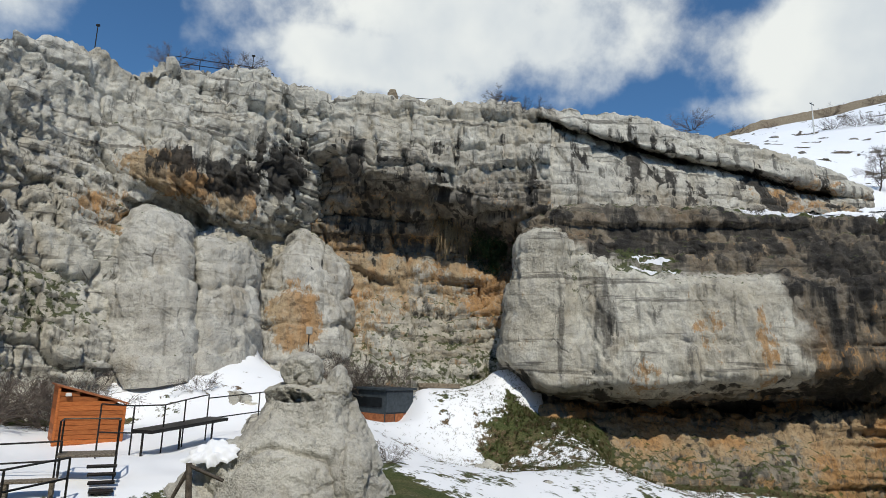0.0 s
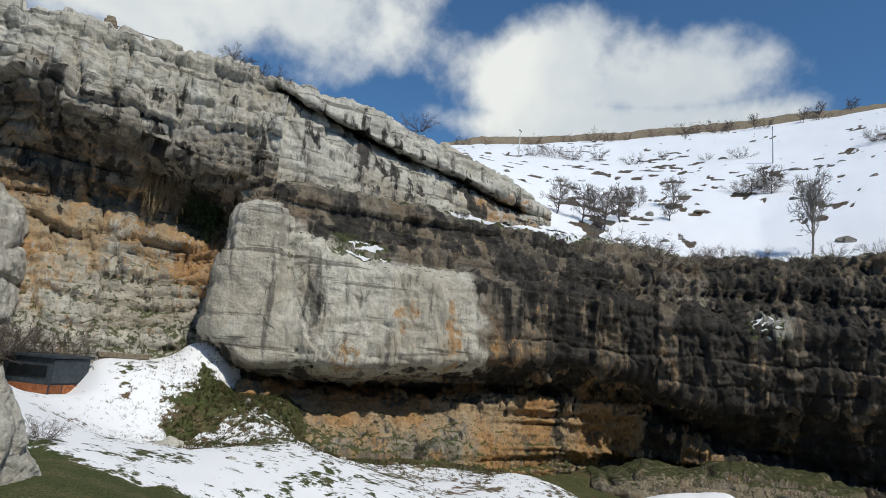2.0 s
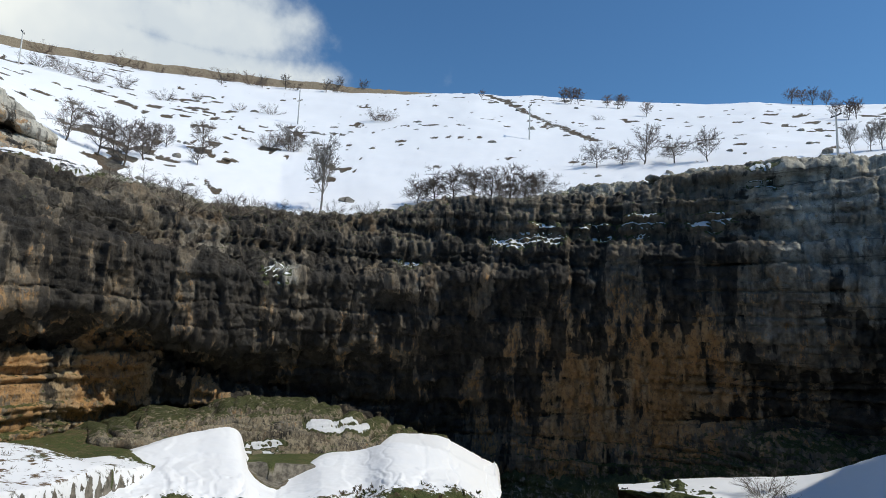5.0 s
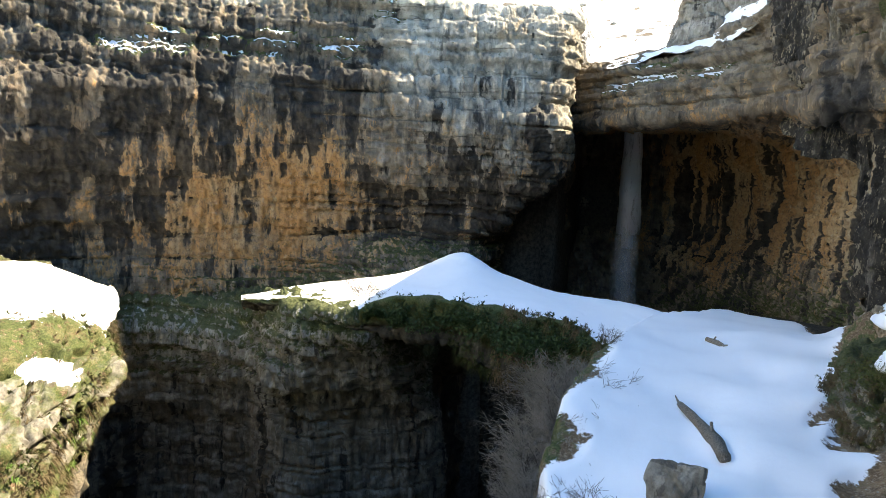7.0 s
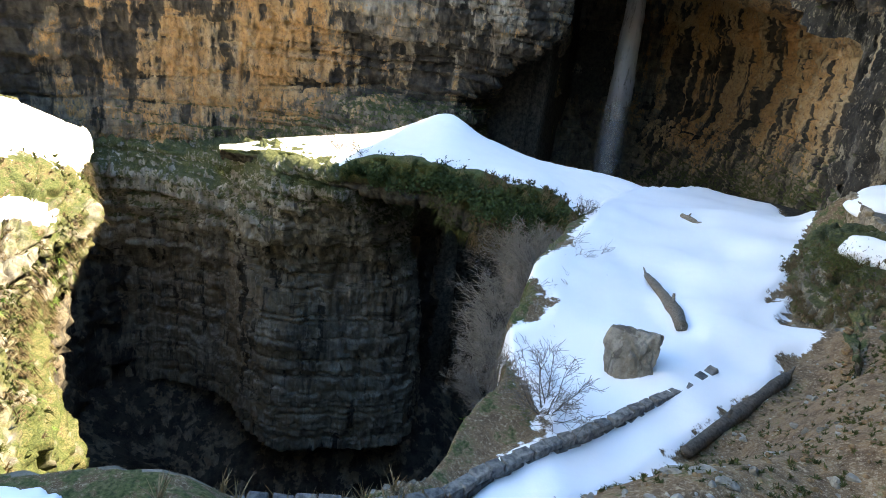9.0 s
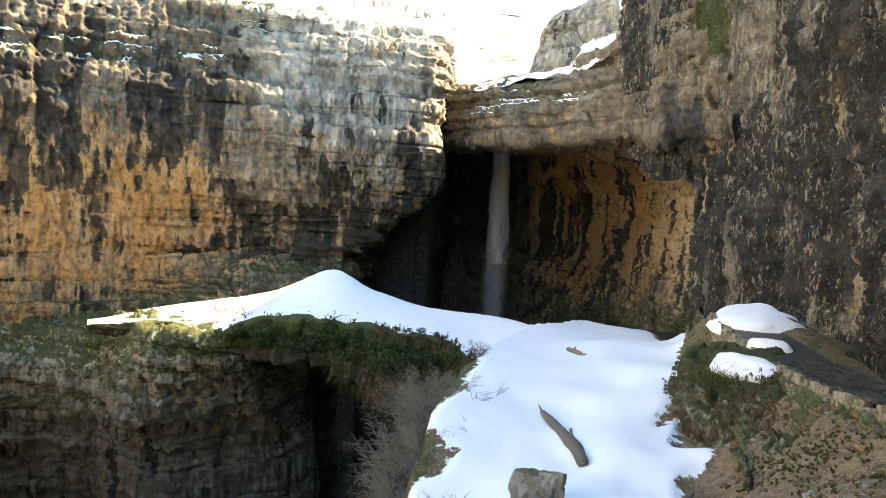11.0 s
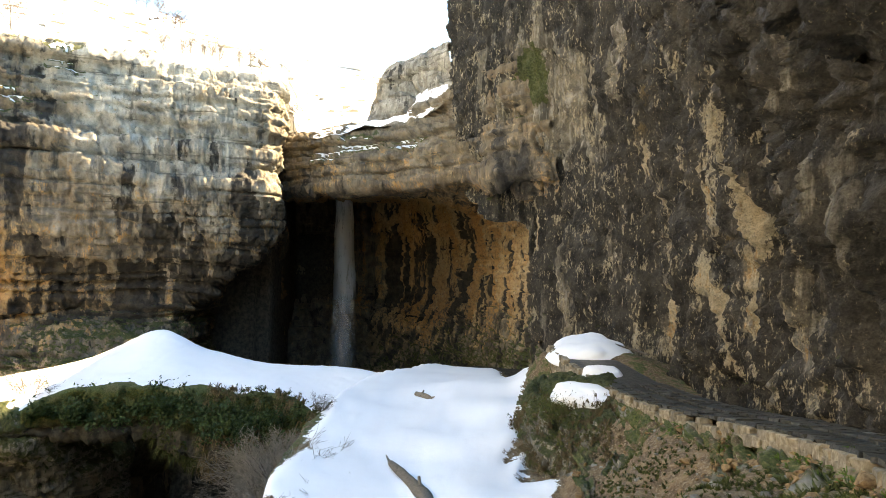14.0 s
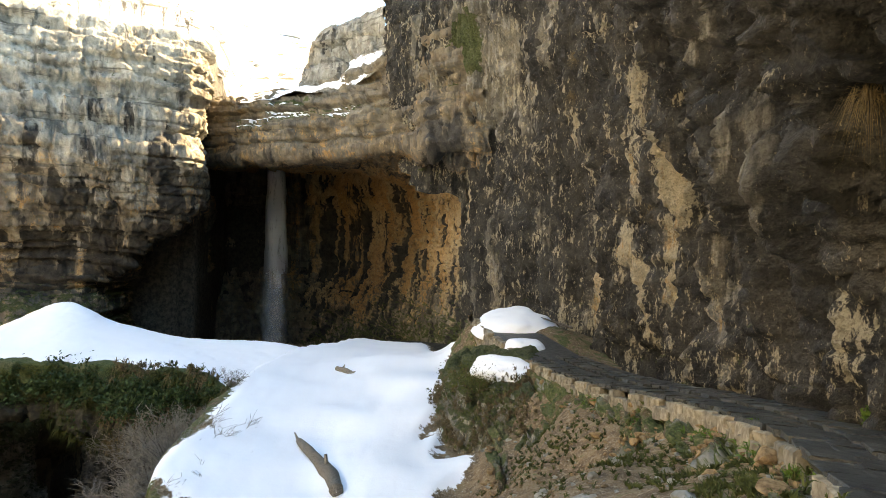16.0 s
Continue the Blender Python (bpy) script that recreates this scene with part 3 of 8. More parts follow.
BLOCK = [
    [(6.5, 51.6, 12.7), (6.4, 48.6, 10.3), (6.3, 47.6, 9.9), (5.9, 47.1, 8.9), (4.5, 46.2, 0.7), (5.1, 48.2, -1.3), (5.3, 47.7, -2.9), (5.3, 46.2, -4.3)],
    [(6.6, 49.5, 12.5), (6.2, 45.0, 9.9), (6.1, 43.6, 9.3), (5.6, 42.4, 8.5), (4.5, 42.2, 0.7), (5.3, 45.7, -1.2), (5.5, 45.6, -3.1), (5.4, 43.1, -4.6)],
    [(8.8, 48.7, 13.0), (8.2, 44.7, 11.0), (8.1, 43.4, 10.0), (7.7, 41.3, 9.1), (7.2, 40.9, -0.9), (7.8, 43.8, -1.8), (7.7, 42.6, -2.8), (7.8, 41.3, -5.1)],
    [(9.4, 48.1, 13.0), (8.9, 44.6, 11.3), (8.9, 43.6, 9.4), (8.8, 42.5, 7.8), (9.4, 40.8, -0.9), (10.4, 44.8, -2.2), (10.2, 43.0, -3.5), (9.8, 40.3, -5.8)],
    [(11.5, 48.2, 13.3), (10.7, 44.5, 11.6), (10.7, 43.5, 8.6), (10.5, 41.3, 6.8), (11.4, 39.7, -0.7), (13.1, 45.2, -2.3), (12.5, 42.4, -3.7), (11.8, 39.3, -6.2)],
    [(15.2, 47.7, 13.2), (14.2, 44.3, 11.5), (14.2, 43.3, 7.8), (13.4, 40.4, 5.9), (13.5, 39.0, -0.6), (15.6, 44.9, -2.3), (14.7, 41.8, -3.8), (13.7, 38.1, -6.8)],
    [(20.9, 47.7, 13.1), (19.1, 43.6, 11.4), (18.9, 42.6, 8.1), (17.6, 39.3, 5.5), (17.6, 38.2, -0.3), (20.1, 43.7, -2.1), (19.0, 41.0, -3.6), (17.6, 37.1, -7.2)],
    [(26.7, 48.2, 12.6), (23.9, 42.9, 10.8), (23.2, 41.5, 7.9), (21.9, 38.9, 5.6), (21.6, 37.9, 0.4), (24.6, 43.1, -1.5), (23.2, 40.5, -3.0), (21.4, 36.8, -7.6)],
    [(33.0, 47.8, 12.2), (29.1, 42.0, 10.4), (28.0, 40.3, 7.5), (26.7, 38.3, 6.1), (26.8, 38.2, 0.9), (30.0, 42.7, -1.2), (28.6, 40.7, -2.8), (28.2, 39.9, -8.4)],
    [(40.5, 45.9, 12.1), (35.9, 40.6, 10.3), (34.6, 39.1, 7.1), (33.2, 37.6, 5.6), (33.6, 37.9, 1.0), (36.9, 41.7, -0.9), (35.3, 39.8, -2.6), (37.5, 42.8, -9.3)],
]
SHADE = [
    [(40.5, 45.9, 12.1), (35.9, 40.6, 10.3), (34.6, 39.1, 7.1), (33.2, 37.6, 5.6), (33.6, 37.9, 1.0), (36.9, 41.7, -0.9), (35.3, 39.8, -2.6), (37.5, 42.8, -9.3)],
    [(47.4, 40.3, 11.1), (42.9, 36.4, 9.6), (41.5, 35.0, 5.5), (40.4, 34.0, 4.2), (41.3, 34.4, -1.3), (44.9, 37.2, -4.4), (43.0, 35.5, -5.8), (46.6, 38.8, -11.0)],
    [(55.3, 32.5, 11.7), (51.1, 29.9, 10.3), (49.9, 28.9, 6.3), (48.7, 28.0, 4.5), (50.2, 28.5, -0.3), (53.4, 29.9, -6.4), (51.8, 28.7, -8.1), (53.5, 29.8, -10.7)],
    [(60.7, 24.2, 13.8), (56.5, 22.5, 12.4), (55.7, 21.9, 7.4), (54.3, 21.2, 5.1), (56.3, 21.6, -0.5), (59.2, 22.4, -7.6), (59.3, 22.2, -11.9), (61.8, 23.2, -14.5)],
    [(64.6, 15.5, 15.0), (60.2, 14.4, 13.5), (59.3, 14.0, 9.6), (57.9, 13.5, 6.1), (59.8, 13.8, 1.3), (62.8, 14.2, -7.6), (61.9, 13.8, -11.3), (62.2, 14.0, -13.9)],
    [(66.4, 4.7, 16.1), (62.9, 4.4, 14.9), (61.9, 4.2, 10.6), (60.4, 4.1, 7.0), (61.9, 4.1, 1.6), (64.4, 4.2, -6.2), (63.4, 4.0, -10.4), (63.1, 4.1, -13.5)],
    [(66.6, -1.9, 16.7), (63.1, -1.8, 15.5), (62.1, -1.8, 11.2), (60.6, -1.8, 7.7), (61.6, -1.9, 1.8), (64.5, -1.9, -7.0), (62.5, -1.9, -8.9), (60.0, -1.8, -12.4)],
]
LAYERS = [
    [(66.6, -1.3, 16.7), (63.1, -1.3, 15.5), (62.1, -1.3, 11.1), (60.6, -1.3, 7.6), (61.6, -1.3, 1.8), (64.6, -1.4, -7.0), (62.6, -1.4, -8.9), (55.6, -1.3, -11.6)],
    [(66.0, -8.8, 17.2), (62.6, -8.4, 15.9), (61.6, -8.2, 11.7), (59.6, -7.9, 6.5), (60.6, -8.0, 1.9), (64.1, -8.3, -5.6), (62.1, -8.1, -7.4), (55.2, -7.2, -10.7)],
    [(65.1, -15.3, 16.2), (61.6, -14.6, 15.1), (60.6, -14.5, 10.8), (58.2, -14.1, 4.7), (59.6, -14.5, 0.8), (62.0, -15.1, -4.5), (61.0, -15.0, -7.5), (55.1, -13.8, -10.9)],
    [(64.4, -18.1, 16.2), (61.0, -17.2, 15.0), (59.5, -16.9, 10.7), (57.6, -16.6, 4.9), (59.0, -17.0, 1.4), (61.4, -17.8, -4.4), (64.3, -18.6, -6.3), (64.2, -18.7, -12.7)],
    [(63.7, -20.6, 16.0), (60.3, -19.6, 14.8), (58.9, -19.2, 10.6), (56.9, -18.7, 5.1), (58.3, -19.2, 1.7), (60.2, -19.9, -2.6), (75.0, -24.5, -3.9), (86.4, -28.3, -17.0)],
    [(62.6, -23.9, 15.7), (59.8, -22.9, 14.5), (58.3, -22.5, 10.6), (56.4, -21.9, 5.1), (57.3, -22.2, 3.1), (59.2, -23.0, 0.9), (75.6, -29.0, 0.6), (86.8, -33.4, -16.9)],
    [(71.8, -27.8, 17.2), (69.9, -27.1, 16.3), (69.9, -27.2, 12.5), (69.9, -27.3, 6.4), (71.7, -28.0, 3.9), (73.6, -28.7, 1.6), (81.1, -31.5, 1.1), (89.4, -35.0, -17.4)],
]
ARCH = [
    [(100.8, -30.4, 15.7), (81.5, -25.0, 13.0), (79.6, -24.5, 12.1), (77.6, -24.1, 9.2), (77.6, -24.3, 6.7), (83.4, -26.0, 6.2), (110.3, -33.5, 8.4)],
    [(93.6, -36.6, 16.0), (70.1, -28.0, 12.2), (68.2, -27.3, 11.4), (67.2, -27.2, 8.5), (67.2, -27.3, 6.3), (77.5, -31.2, 6.5), (103.7, -40.9, 8.9)],
    [(91.3, -42.2, 17.3), (62.9, -29.8, 12.2), (61.1, -29.1, 11.4), (60.5, -29.0, 8.7), (60.0, -29.0, 6.2), (73.7, -35.1, 6.9), (99.3, -46.4, 9.5)],
    [(86.2, -50.3, 18.4), (56.5, -33.7, 13.0), (54.3, -32.6, 10.8), (53.3, -32.3, 8.3), (52.8, -32.2, 6.1), (68.4, -41.1, 6.9), (92.8, -54.9, 9.6)],
    [(79.4, -55.7, 20.5), (49.2, -35.2, 13.6), (47.4, -34.3, 11.1), (46.1, -33.6, 8.4), (45.1, -33.2, 6.0), (59.9, -43.5, 6.2), (83.0, -59.3, 8.7)],
    [(73.3, -55.6, 24.0), (45.0, -35.1, 14.5), (43.7, -34.3, 11.6), (42.7, -34.0, 8.5), (41.4, -33.2, 5.8), (54.1, -43.0, 5.0), (80.4, -62.8, 7.6)],
    [(68.2, -54.1, 33.9), (43.4, -35.5, 19.6), (41.2, -34.3, 13.5), (39.8, -33.7, 8.7), (38.4, -33.0, 5.6), (49.6, -42.3, 3.9), (78.4, -65.5, 6.5)],
    [(54.0, -47.9, 38.7), (37.0, -34.0, 22.6), (35.4, -33.5, 14.4), (34.0, -32.8, 9.1), (33.0, -32.5, 4.7), (38.6, -38.1, 2.0), (73.8, -70.8, 4.3)],
    [(48.8, -47.8, 36.0), (33.2, -33.7, 20.9), (32.4, -33.8, 13.6), (31.4, -33.4, 8.8), (31.1, -33.7, 4.7), (34.0, -37.1, 2.0), (70.3, -74.3, 4.6)],
]
OUTCROP = [
    [(60.6, -34.6, 14.5), (58.9, -33.6, 13.8), (57.0, -32.8, 12.4)],
    [(59.8, -36.1, 19.1), (57.6, -34.9, 18.1), (55.3, -34.0, 12.8)],
    [(56.2, -38.1, 20.2), (54.1, -36.8, 19.1), (51.8, -35.8, 13.5)],
    [(51.2, -38.5, 20.6), (49.5, -37.3, 19.4), (47.3, -36.2, 14.2)],
]
SNOWBANK = [
    [(64.1, -29.7, 12.5), (62.2, -28.9, 11.7), (61.1, -28.5, 11.2)],
    [(58.8, -33.7, 13.6), (56.6, -32.5, 12.7), (55.5, -31.9, 11.9)],
    [(55.5, -35.5, 14.7), (53.3, -34.3, 13.3), (52.2, -33.7, 12.0)],
    [(52.6, -36.4, 15.9), (50.4, -35.2, 13.9), (49.1, -34.4, 12.4)],
    [(48.0, -36.0, 15.4), (46.6, -35.1, 14.3), (45.5, -34.4, 13.0)],
]
GROTTO = [
    [(75.6, -14.6, 8.6), (75.6, -15.0, 0.3), (75.5, -15.3, -5.1), (72.5, -15.3, -14.8), (71.4, -15.5, -23.9)],
    [(87.0, -27.6, 10.5), (90.7, -29.3, 1.3), (92.5, -30.3, -6.4), (84.7, -28.5, -15.6), (80.7, -27.8, -22.8)],
    [(90.3, -42.2, 12.3), (92.7, -44.0, 2.4), (92.4, -44.6, -6.7), (84.8, -42.0, -17.3), (80.1, -40.3, -23.0)],
    [(77.4, -49.6, 11.0), (80.4, -52.3, 2.1), (79.2, -52.4, -7.0), (72.0, -48.7, -15.6), (67.6, -46.4, -20.5)],
    [(63.0, -49.5, 8.2), (65.0, -51.7, 1.6), (63.1, -51.0, -5.4), (56.4, -46.6, -12.3), (53.7, -45.1, -16.6)],
    [(48.0, -42.7, 6.3), (50.0, -44.9, 1.4), (48.1, -44.0, -4.0), (44.0, -41.1, -9.7), (42.3, -40.1, -13.3)],
    [(34.2, -34.1, 6.5), (35.3, -35.8, 1.9), (34.3, -35.4, -2.5), (32.6, -34.3, -7.3), (31.7, -33.8, -10.1)],
]
SOUTH = [
    [(47.2, -35.5, 32.1), (45.4, -34.5, 25.8), (44.5, -34.2, 17.9), (46.0, -35.5, 13.3), (49.2, -37.8, 12.3)],
    [(38.9, -33.4, 27.6), (38.7, -33.6, 21.7), (38.1, -33.6, 13.2), (37.6, -33.4, 8.1), (37.9, -33.8, 5.2)],
    [(34.4, -32.7, 25.3), (35.0, -33.5, 20.4), (34.7, -33.8, 11.7), (34.7, -34.2, 7.0), (34.9, -34.7, 4.2)],
    [(32.3, -31.8, 23.9), (33.2, -33.1, 19.5), (33.2, -33.6, 10.9), (33.6, -34.4, 3.6), (33.4, -35.0, -6.9)],
    [(29.5, -30.6, 22.2), (30.8, -32.1, 18.5), (31.3, -33.0, 10.2), (31.8, -34.0, 2.1), (30.8, -33.6, -6.7)],
    [(22.1, -26.7, 17.3), (24.0, -29.0, 15.1), (25.2, -30.7, 7.9), (25.6, -31.6, 1.4), (25.4, -31.8, -5.4)],
    [(14.5, -21.4, 11.7), (16.9, -24.6, 11.1), (18.5, -27.2, 5.1), (19.2, -28.5, -0.3), (19.3, -29.0, -5.3)],
    [(8.9, -16.2, 7.0), (10.7, -19.2, 7.1), (12.4, -22.3, 3.5), (13.3, -24.1, -0.4), (13.9, -25.5, -4.9)],
    [(6.0, -13.3, 4.5), (7.3, -16.0, 4.8), (8.3, -18.3, 2.6), (9.6, -21.0, -0.5), (9.8, -22.0, -4.7)],
    [(4.1, -11.4, 2.9), (4.9, -13.5, 3.1), (5.4, -15.0, 1.5), (6.1, -17.1, -1.1), (6.1, -17.6, -3.8)],
    [(3.0, -10.3, 1.9), (3.4, -11.9, 2.0), (3.8, -13.2, 0.9), (4.1, -14.9, -1.0), (4.1, -15.1, -3.4)],
]
SLABS = [
    [(-21.3, 37.3, 6.0), (-20.4, 36.1, 4.8), (-19.7, 35.4, 2.1), (-18.5, 34.3, -1.9)],
    [(-19.9, 37.0, 7.5), (-18.6, 34.8, 5.9), (-17.6, 33.7, 2.6), (-16.7, 33.0, -1.8)],
    [(-18.5, 38.3, 9.2), (-16.9, 35.1, 7.8), (-15.7, 33.8, 3.3), (-14.7, 32.8, -1.7)],
    [(-16.7, 39.0, 8.6), (-15.4, 36.1, 7.3), (-14.5, 34.9, 3.5), (-13.6, 33.9, -1.4)],
    [(-16.7, 40.7, 7.7), (-16.0, 39.1, 6.8), (-15.2, 38.0, 3.1), (-14.4, 37.3, -1.4)],
    [(-15.8, 39.9, 7.9), (-14.7, 37.2, 6.7), (-13.8, 35.9, 3.0), (-13.1, 35.1, -1.1)],
    [(-14.6, 40.9, 7.9), (-13.5, 37.9, 6.8), (-12.7, 36.8, 3.1), (-12.2, 36.3, -0.8)],
    [(-13.6, 42.9, 7.6), (-12.6, 39.8, 6.3), (-12.0, 38.7, 3.3), (-11.5, 38.3, -0.5)],
    [(-13.8, 45.9, 7.8), (-13.2, 44.0, 6.6), (-12.7, 43.2, 3.7), (-12.0, 42.3, -0.5)],
]
PILLAR = [
    [(-14.7, 46.7, 1.5), (-13.8, 43.9, 0.9), (-13.4, 42.9, -0.2), (-13.1, 42.5, -2.0)],
    [(-13.1, 47.2, 6.6), (-12.1, 43.6, 5.5), (-11.5, 42.4, 2.9), (-10.9, 41.6, -1.9)],
    [(-11.3, 48.7, 10.2), (-10.3, 44.6, 8.6), (-9.6, 42.9, 4.6), (-8.9, 42.0, -2.4)],
    [(-8.7, 50.2, 8.6), (-7.9, 45.8, 7.1), (-7.5, 44.3, 4.0), (-6.9, 43.4, -2.4)],
    [(-7.7, 53.4, 7.8), (-7.1, 49.5, 6.4), (-6.8, 48.5, 3.5), (-6.3, 47.5, -2.6)],
]
BANK = [
    [(23.4, 35.9, -8.9), (21.8, 33.3, -8.6), (20.3, 30.7, -8.3), (17.7, 26.4, -7.7), (15.2, 22.1, -8.4), (12.8, 17.7, -9.5), (10.3, 13.3, -10.7), (9.1, 10.5, -13.5)],
    [(27.1, 35.7, -8.9), (25.4, 33.3, -8.7), (23.7, 30.8, -8.6), (20.9, 26.7, -8.1), (17.5, 21.7, -8.7), (14.7, 17.5, -10.0), (12.0, 13.3, -11.5), (10.5, 10.6, -14.6)],
    [(32.7, 35.1, -8.5), (30.0, 32.1, -8.1), (28.1, 29.8, -8.6), (24.2, 25.2, -8.7), (20.4, 20.6, -9.5), (17.2, 16.7, -11.2), (13.3, 12.1, -12.4), (11.6, 9.6, -15.7)],
    [(37.3, 33.3, -7.8), (34.8, 30.9, -7.2), (31.6, 27.8, -8.2), (27.3, 23.6, -9.0), (22.6, 19.0, -10.2), (18.7, 15.1, -11.8), (14.8, 11.2, -13.4), (12.5, 8.5, -16.4)],
    [(39.3, 31.1, -8.0), (36.9, 29.2, -7.3), (33.2, 25.9, -8.4), (28.6, 22.0, -9.2), (23.7, 17.7, -10.5), (19.6, 14.0, -12.1), (15.5, 10.4, -13.8), (13.0, 7.9, -16.8)],
    [(39.9, 30.3, -10.3), (37.5, 28.5, -9.3), (34.4, 25.9, -9.3), (29.4, 21.8, -9.7), (24.4, 17.6, -10.7), (19.9, 13.7, -12.2), (15.7, 10.1, -13.9), (13.1, 7.7, -17.0)],
    [(40.3, 28.1, -11.3), (37.1, 25.8, -9.9), (35.5, 24.6, -10.1), (30.7, 21.0, -10.0), (25.1, 16.7, -10.9), (20.4, 13.0, -12.4), (16.1, 9.6, -14.1), (13.4, 7.2, -17.2)],
    [(42.9, 26.1, -9.4), (39.5, 23.9, -8.9), (36.2, 21.7, -9.4), (31.6, 18.7, -9.8), (26.2, 15.1, -11.1), (21.6, 11.9, -12.9), (17.1, 8.8, -14.8), (13.8, 6.4, -17.5)],
    [(45.3, 23.9, -9.4), (41.8, 22.0, -8.5), (38.3, 20.0, -9.1), (34.0, 17.5, -9.9), (27.9, 14.0, -11.2), (23.7, 11.4, -13.0), (18.5, 8.4, -14.4), (15.1, 6.2, -17.9)],
    [(45.5, 21.5, -8.7), (42.0, 19.6, -7.8), (38.4, 17.9, -8.5), (33.9, 15.7, -9.5), (28.5, 13.1, -11.1), (23.9, 11.0, -12.5), (19.4, 8.8, -13.4), (14.9, 6.5, -13.4)],
    [(47.1, 18.2, -8.7), (43.5, 16.6, -8.2), (39.8, 15.1, -9.0), (35.6, 13.3, -9.5), (31.4, 11.7, -11.4), (26.7, 9.9, -13.3), (21.6, 7.9, -14.4), (17.5, 6.1, -14.5)],
    [(47.8, 16.7, -9.4), (44.5, 15.3, -9.0), (40.9, 13.7, -9.6), (37.2, 12.2, -9.7), (33.5, 10.5, -11.7), (29.8, 10.4, -13.3), (26.0, 9.2, -14.8), (21.6, 6.7, -16.1)],
    [(49.4, 15.3, -10.5), (46.5, 14.3, -10.0), (42.8, 12.8, -10.6), (39.6, 11.7, -10.8), (36.3, 10.0, -12.3), (31.2, 10.7, -14.3), (27.1, 10.0, -15.2), (22.4, 7.2, -17.2)],
    [(51.6, 14.8, -11.2), (49.8, 14.2, -10.9), (47.0, 13.0, -11.4), (46.1, 13.4, -12.0), (45.6, 12.7, -15.5), (40.1, 13.4, -18.0), (36.0, 12.9, -20.1), (30.8, 9.8, -24.0)],
    [(56.0, 15.6, -13.2), (53.6, 15.2, -13.2), (51.4, 15.0, -14.4), (50.6, 15.2, -16.0), (50.0, 15.6, -20.0), (45.0, 15.6, -24.0), (41.0, 14.8, -27.0), (36.0, 12.0, -31.0)],
]
UNDER = [
    [(60.9, 20.2, -13.2), (59.6, 20.0, -15.7), (60.8, 20.7, -21.0), (64.1, 22.2, -26.9), (63.4, 24.0, -57.2)],
    [(61.3, 13.1, -13.5), (60.0, 12.9, -15.5), (60.7, 13.1, -20.6), (64.3, 14.1, -26.5), (64.0, 15.0, -57.9)],
    [(58.2, 6.0, -12.3), (55.9, 5.7, -15.2), (57.1, 5.8, -19.5), (60.4, 6.2, -24.6), (60.6, 6.0, -54.8)],
    [(47.4, 0.4, -10.9), (46.4, 0.2, -12.6), (47.9, 0.2, -16.1), (51.4, 0.2, -21.2), (51.4, -0.8, -46.8)],
    [(44.4, -3.9, -10.8), (44.4, -4.1, -12.1), (47.4, -4.4, -15.4), (51.4, -4.8, -20.9), (51.3, -6.7, -46.7)],
    [(49.1, -8.4, -13.9), (50.1, -8.6, -15.3), (51.0, -9.2, -19.7), (52.0, -9.4, -20.8), (51.6, -11.9, -47.1)],
    [(74.8, -12.3, -20.9), (74.8, -12.5, -22.6), (74.7, -13.1, -28.6), (74.7, -13.2, -29.8), (74.0, -17.0, -67.6)],
]
BRIDGE = [
    [(54.9, 5.5, -12.2), (53.4, 5.3, -11.2), (51.4, 5.0, -11.0), (49.9, 4.8, -10.8), (50.1, 4.8, -11.2), (52.9, 5.2, -12.2)],
    [(54.4, -0.6, -11.1), (52.9, -0.6, -9.9), (49.4, -0.7, -10.0), (46.9, -0.9, -10.1), (46.9, -0.9, -11.1), (52.4, -0.8, -12.8)],
    [(53.4, -4.4, -10.3), (51.9, -4.2, -9.2), (47.4, -3.8, -9.7), (43.9, -3.5, -10.3), (44.2, -4.2, -11.4), (50.4, -4.9, -12.7)],
    [(52.0, -9.0, -9.6), (50.6, -8.7, -8.1), (46.2, -7.4, -8.6), (42.8, -6.3, -9.1), (42.2, -7.3, -11.9), (49.0, -9.0, -13.2)],
    [(50.4, -12.9, -8.5), (49.0, -12.3, -6.3), (44.6, -11.1, -7.7), (40.8, -10.0, -8.8), (40.7, -10.3, -11.9), (47.3, -12.9, -12.9)],
    [(47.6, -15.7, -9.5), (46.7, -15.2, -7.6), (42.3, -14.2, -8.3), (38.4, -13.3, -8.9), (37.5, -12.3, -12.6), (44.5, -15.6, -13.7)],
    [(44.3, -19.4, -10.2), (43.7, -18.9, -8.4), (39.2, -17.3, -8.6), (34.9, -15.9, -8.7), (35.0, -15.4, -12.5), (41.0, -18.0, -14.5)],
    [(39.9, -24.1, -10.0), (40.0, -22.9, -8.4), (35.9, -19.8, -8.9), (32.2, -17.1, -9.3), (31.8, -16.4, -12.5), (36.0, -19.5, -14.5)],
    [(36.5, -25.8, -10.5), (36.3, -25.3, -8.7), (32.7, -21.6, -8.7), (29.5, -18.1, -9.0), (28.6, -17.0, -12.5), (32.0, -20.0, -14.5)],
    [(30.8, -27.7, -11.0), (30.6, -27.2, -9.0), (28.3, -23.6, -9.0), (25.2, -19.3, -9.0), (24.0, -17.8, -11.5), (26.0, -20.0, -13.0)],
]
MOUND = [
    [(20.7, -20.9, -7.5), (19.6, -20.0, -8.4), (18.8, -19.3, -8.9)],
    [(20.1, -21.3, -6.5), (18.3, -19.8, -7.2), (17.2, -18.9, -8.3)],
    [(18.8, -21.9, -6.0), (16.8, -20.0, -6.7), (15.3, -18.7, -7.7)],
    [(17.3, -22.2, -5.8), (15.3, -20.1, -6.3), (13.4, -18.1, -7.3)],
    [(15.5, -21.9, -6.0), (13.9, -20.0, -6.3), (12.2, -18.1, -6.9)],
]
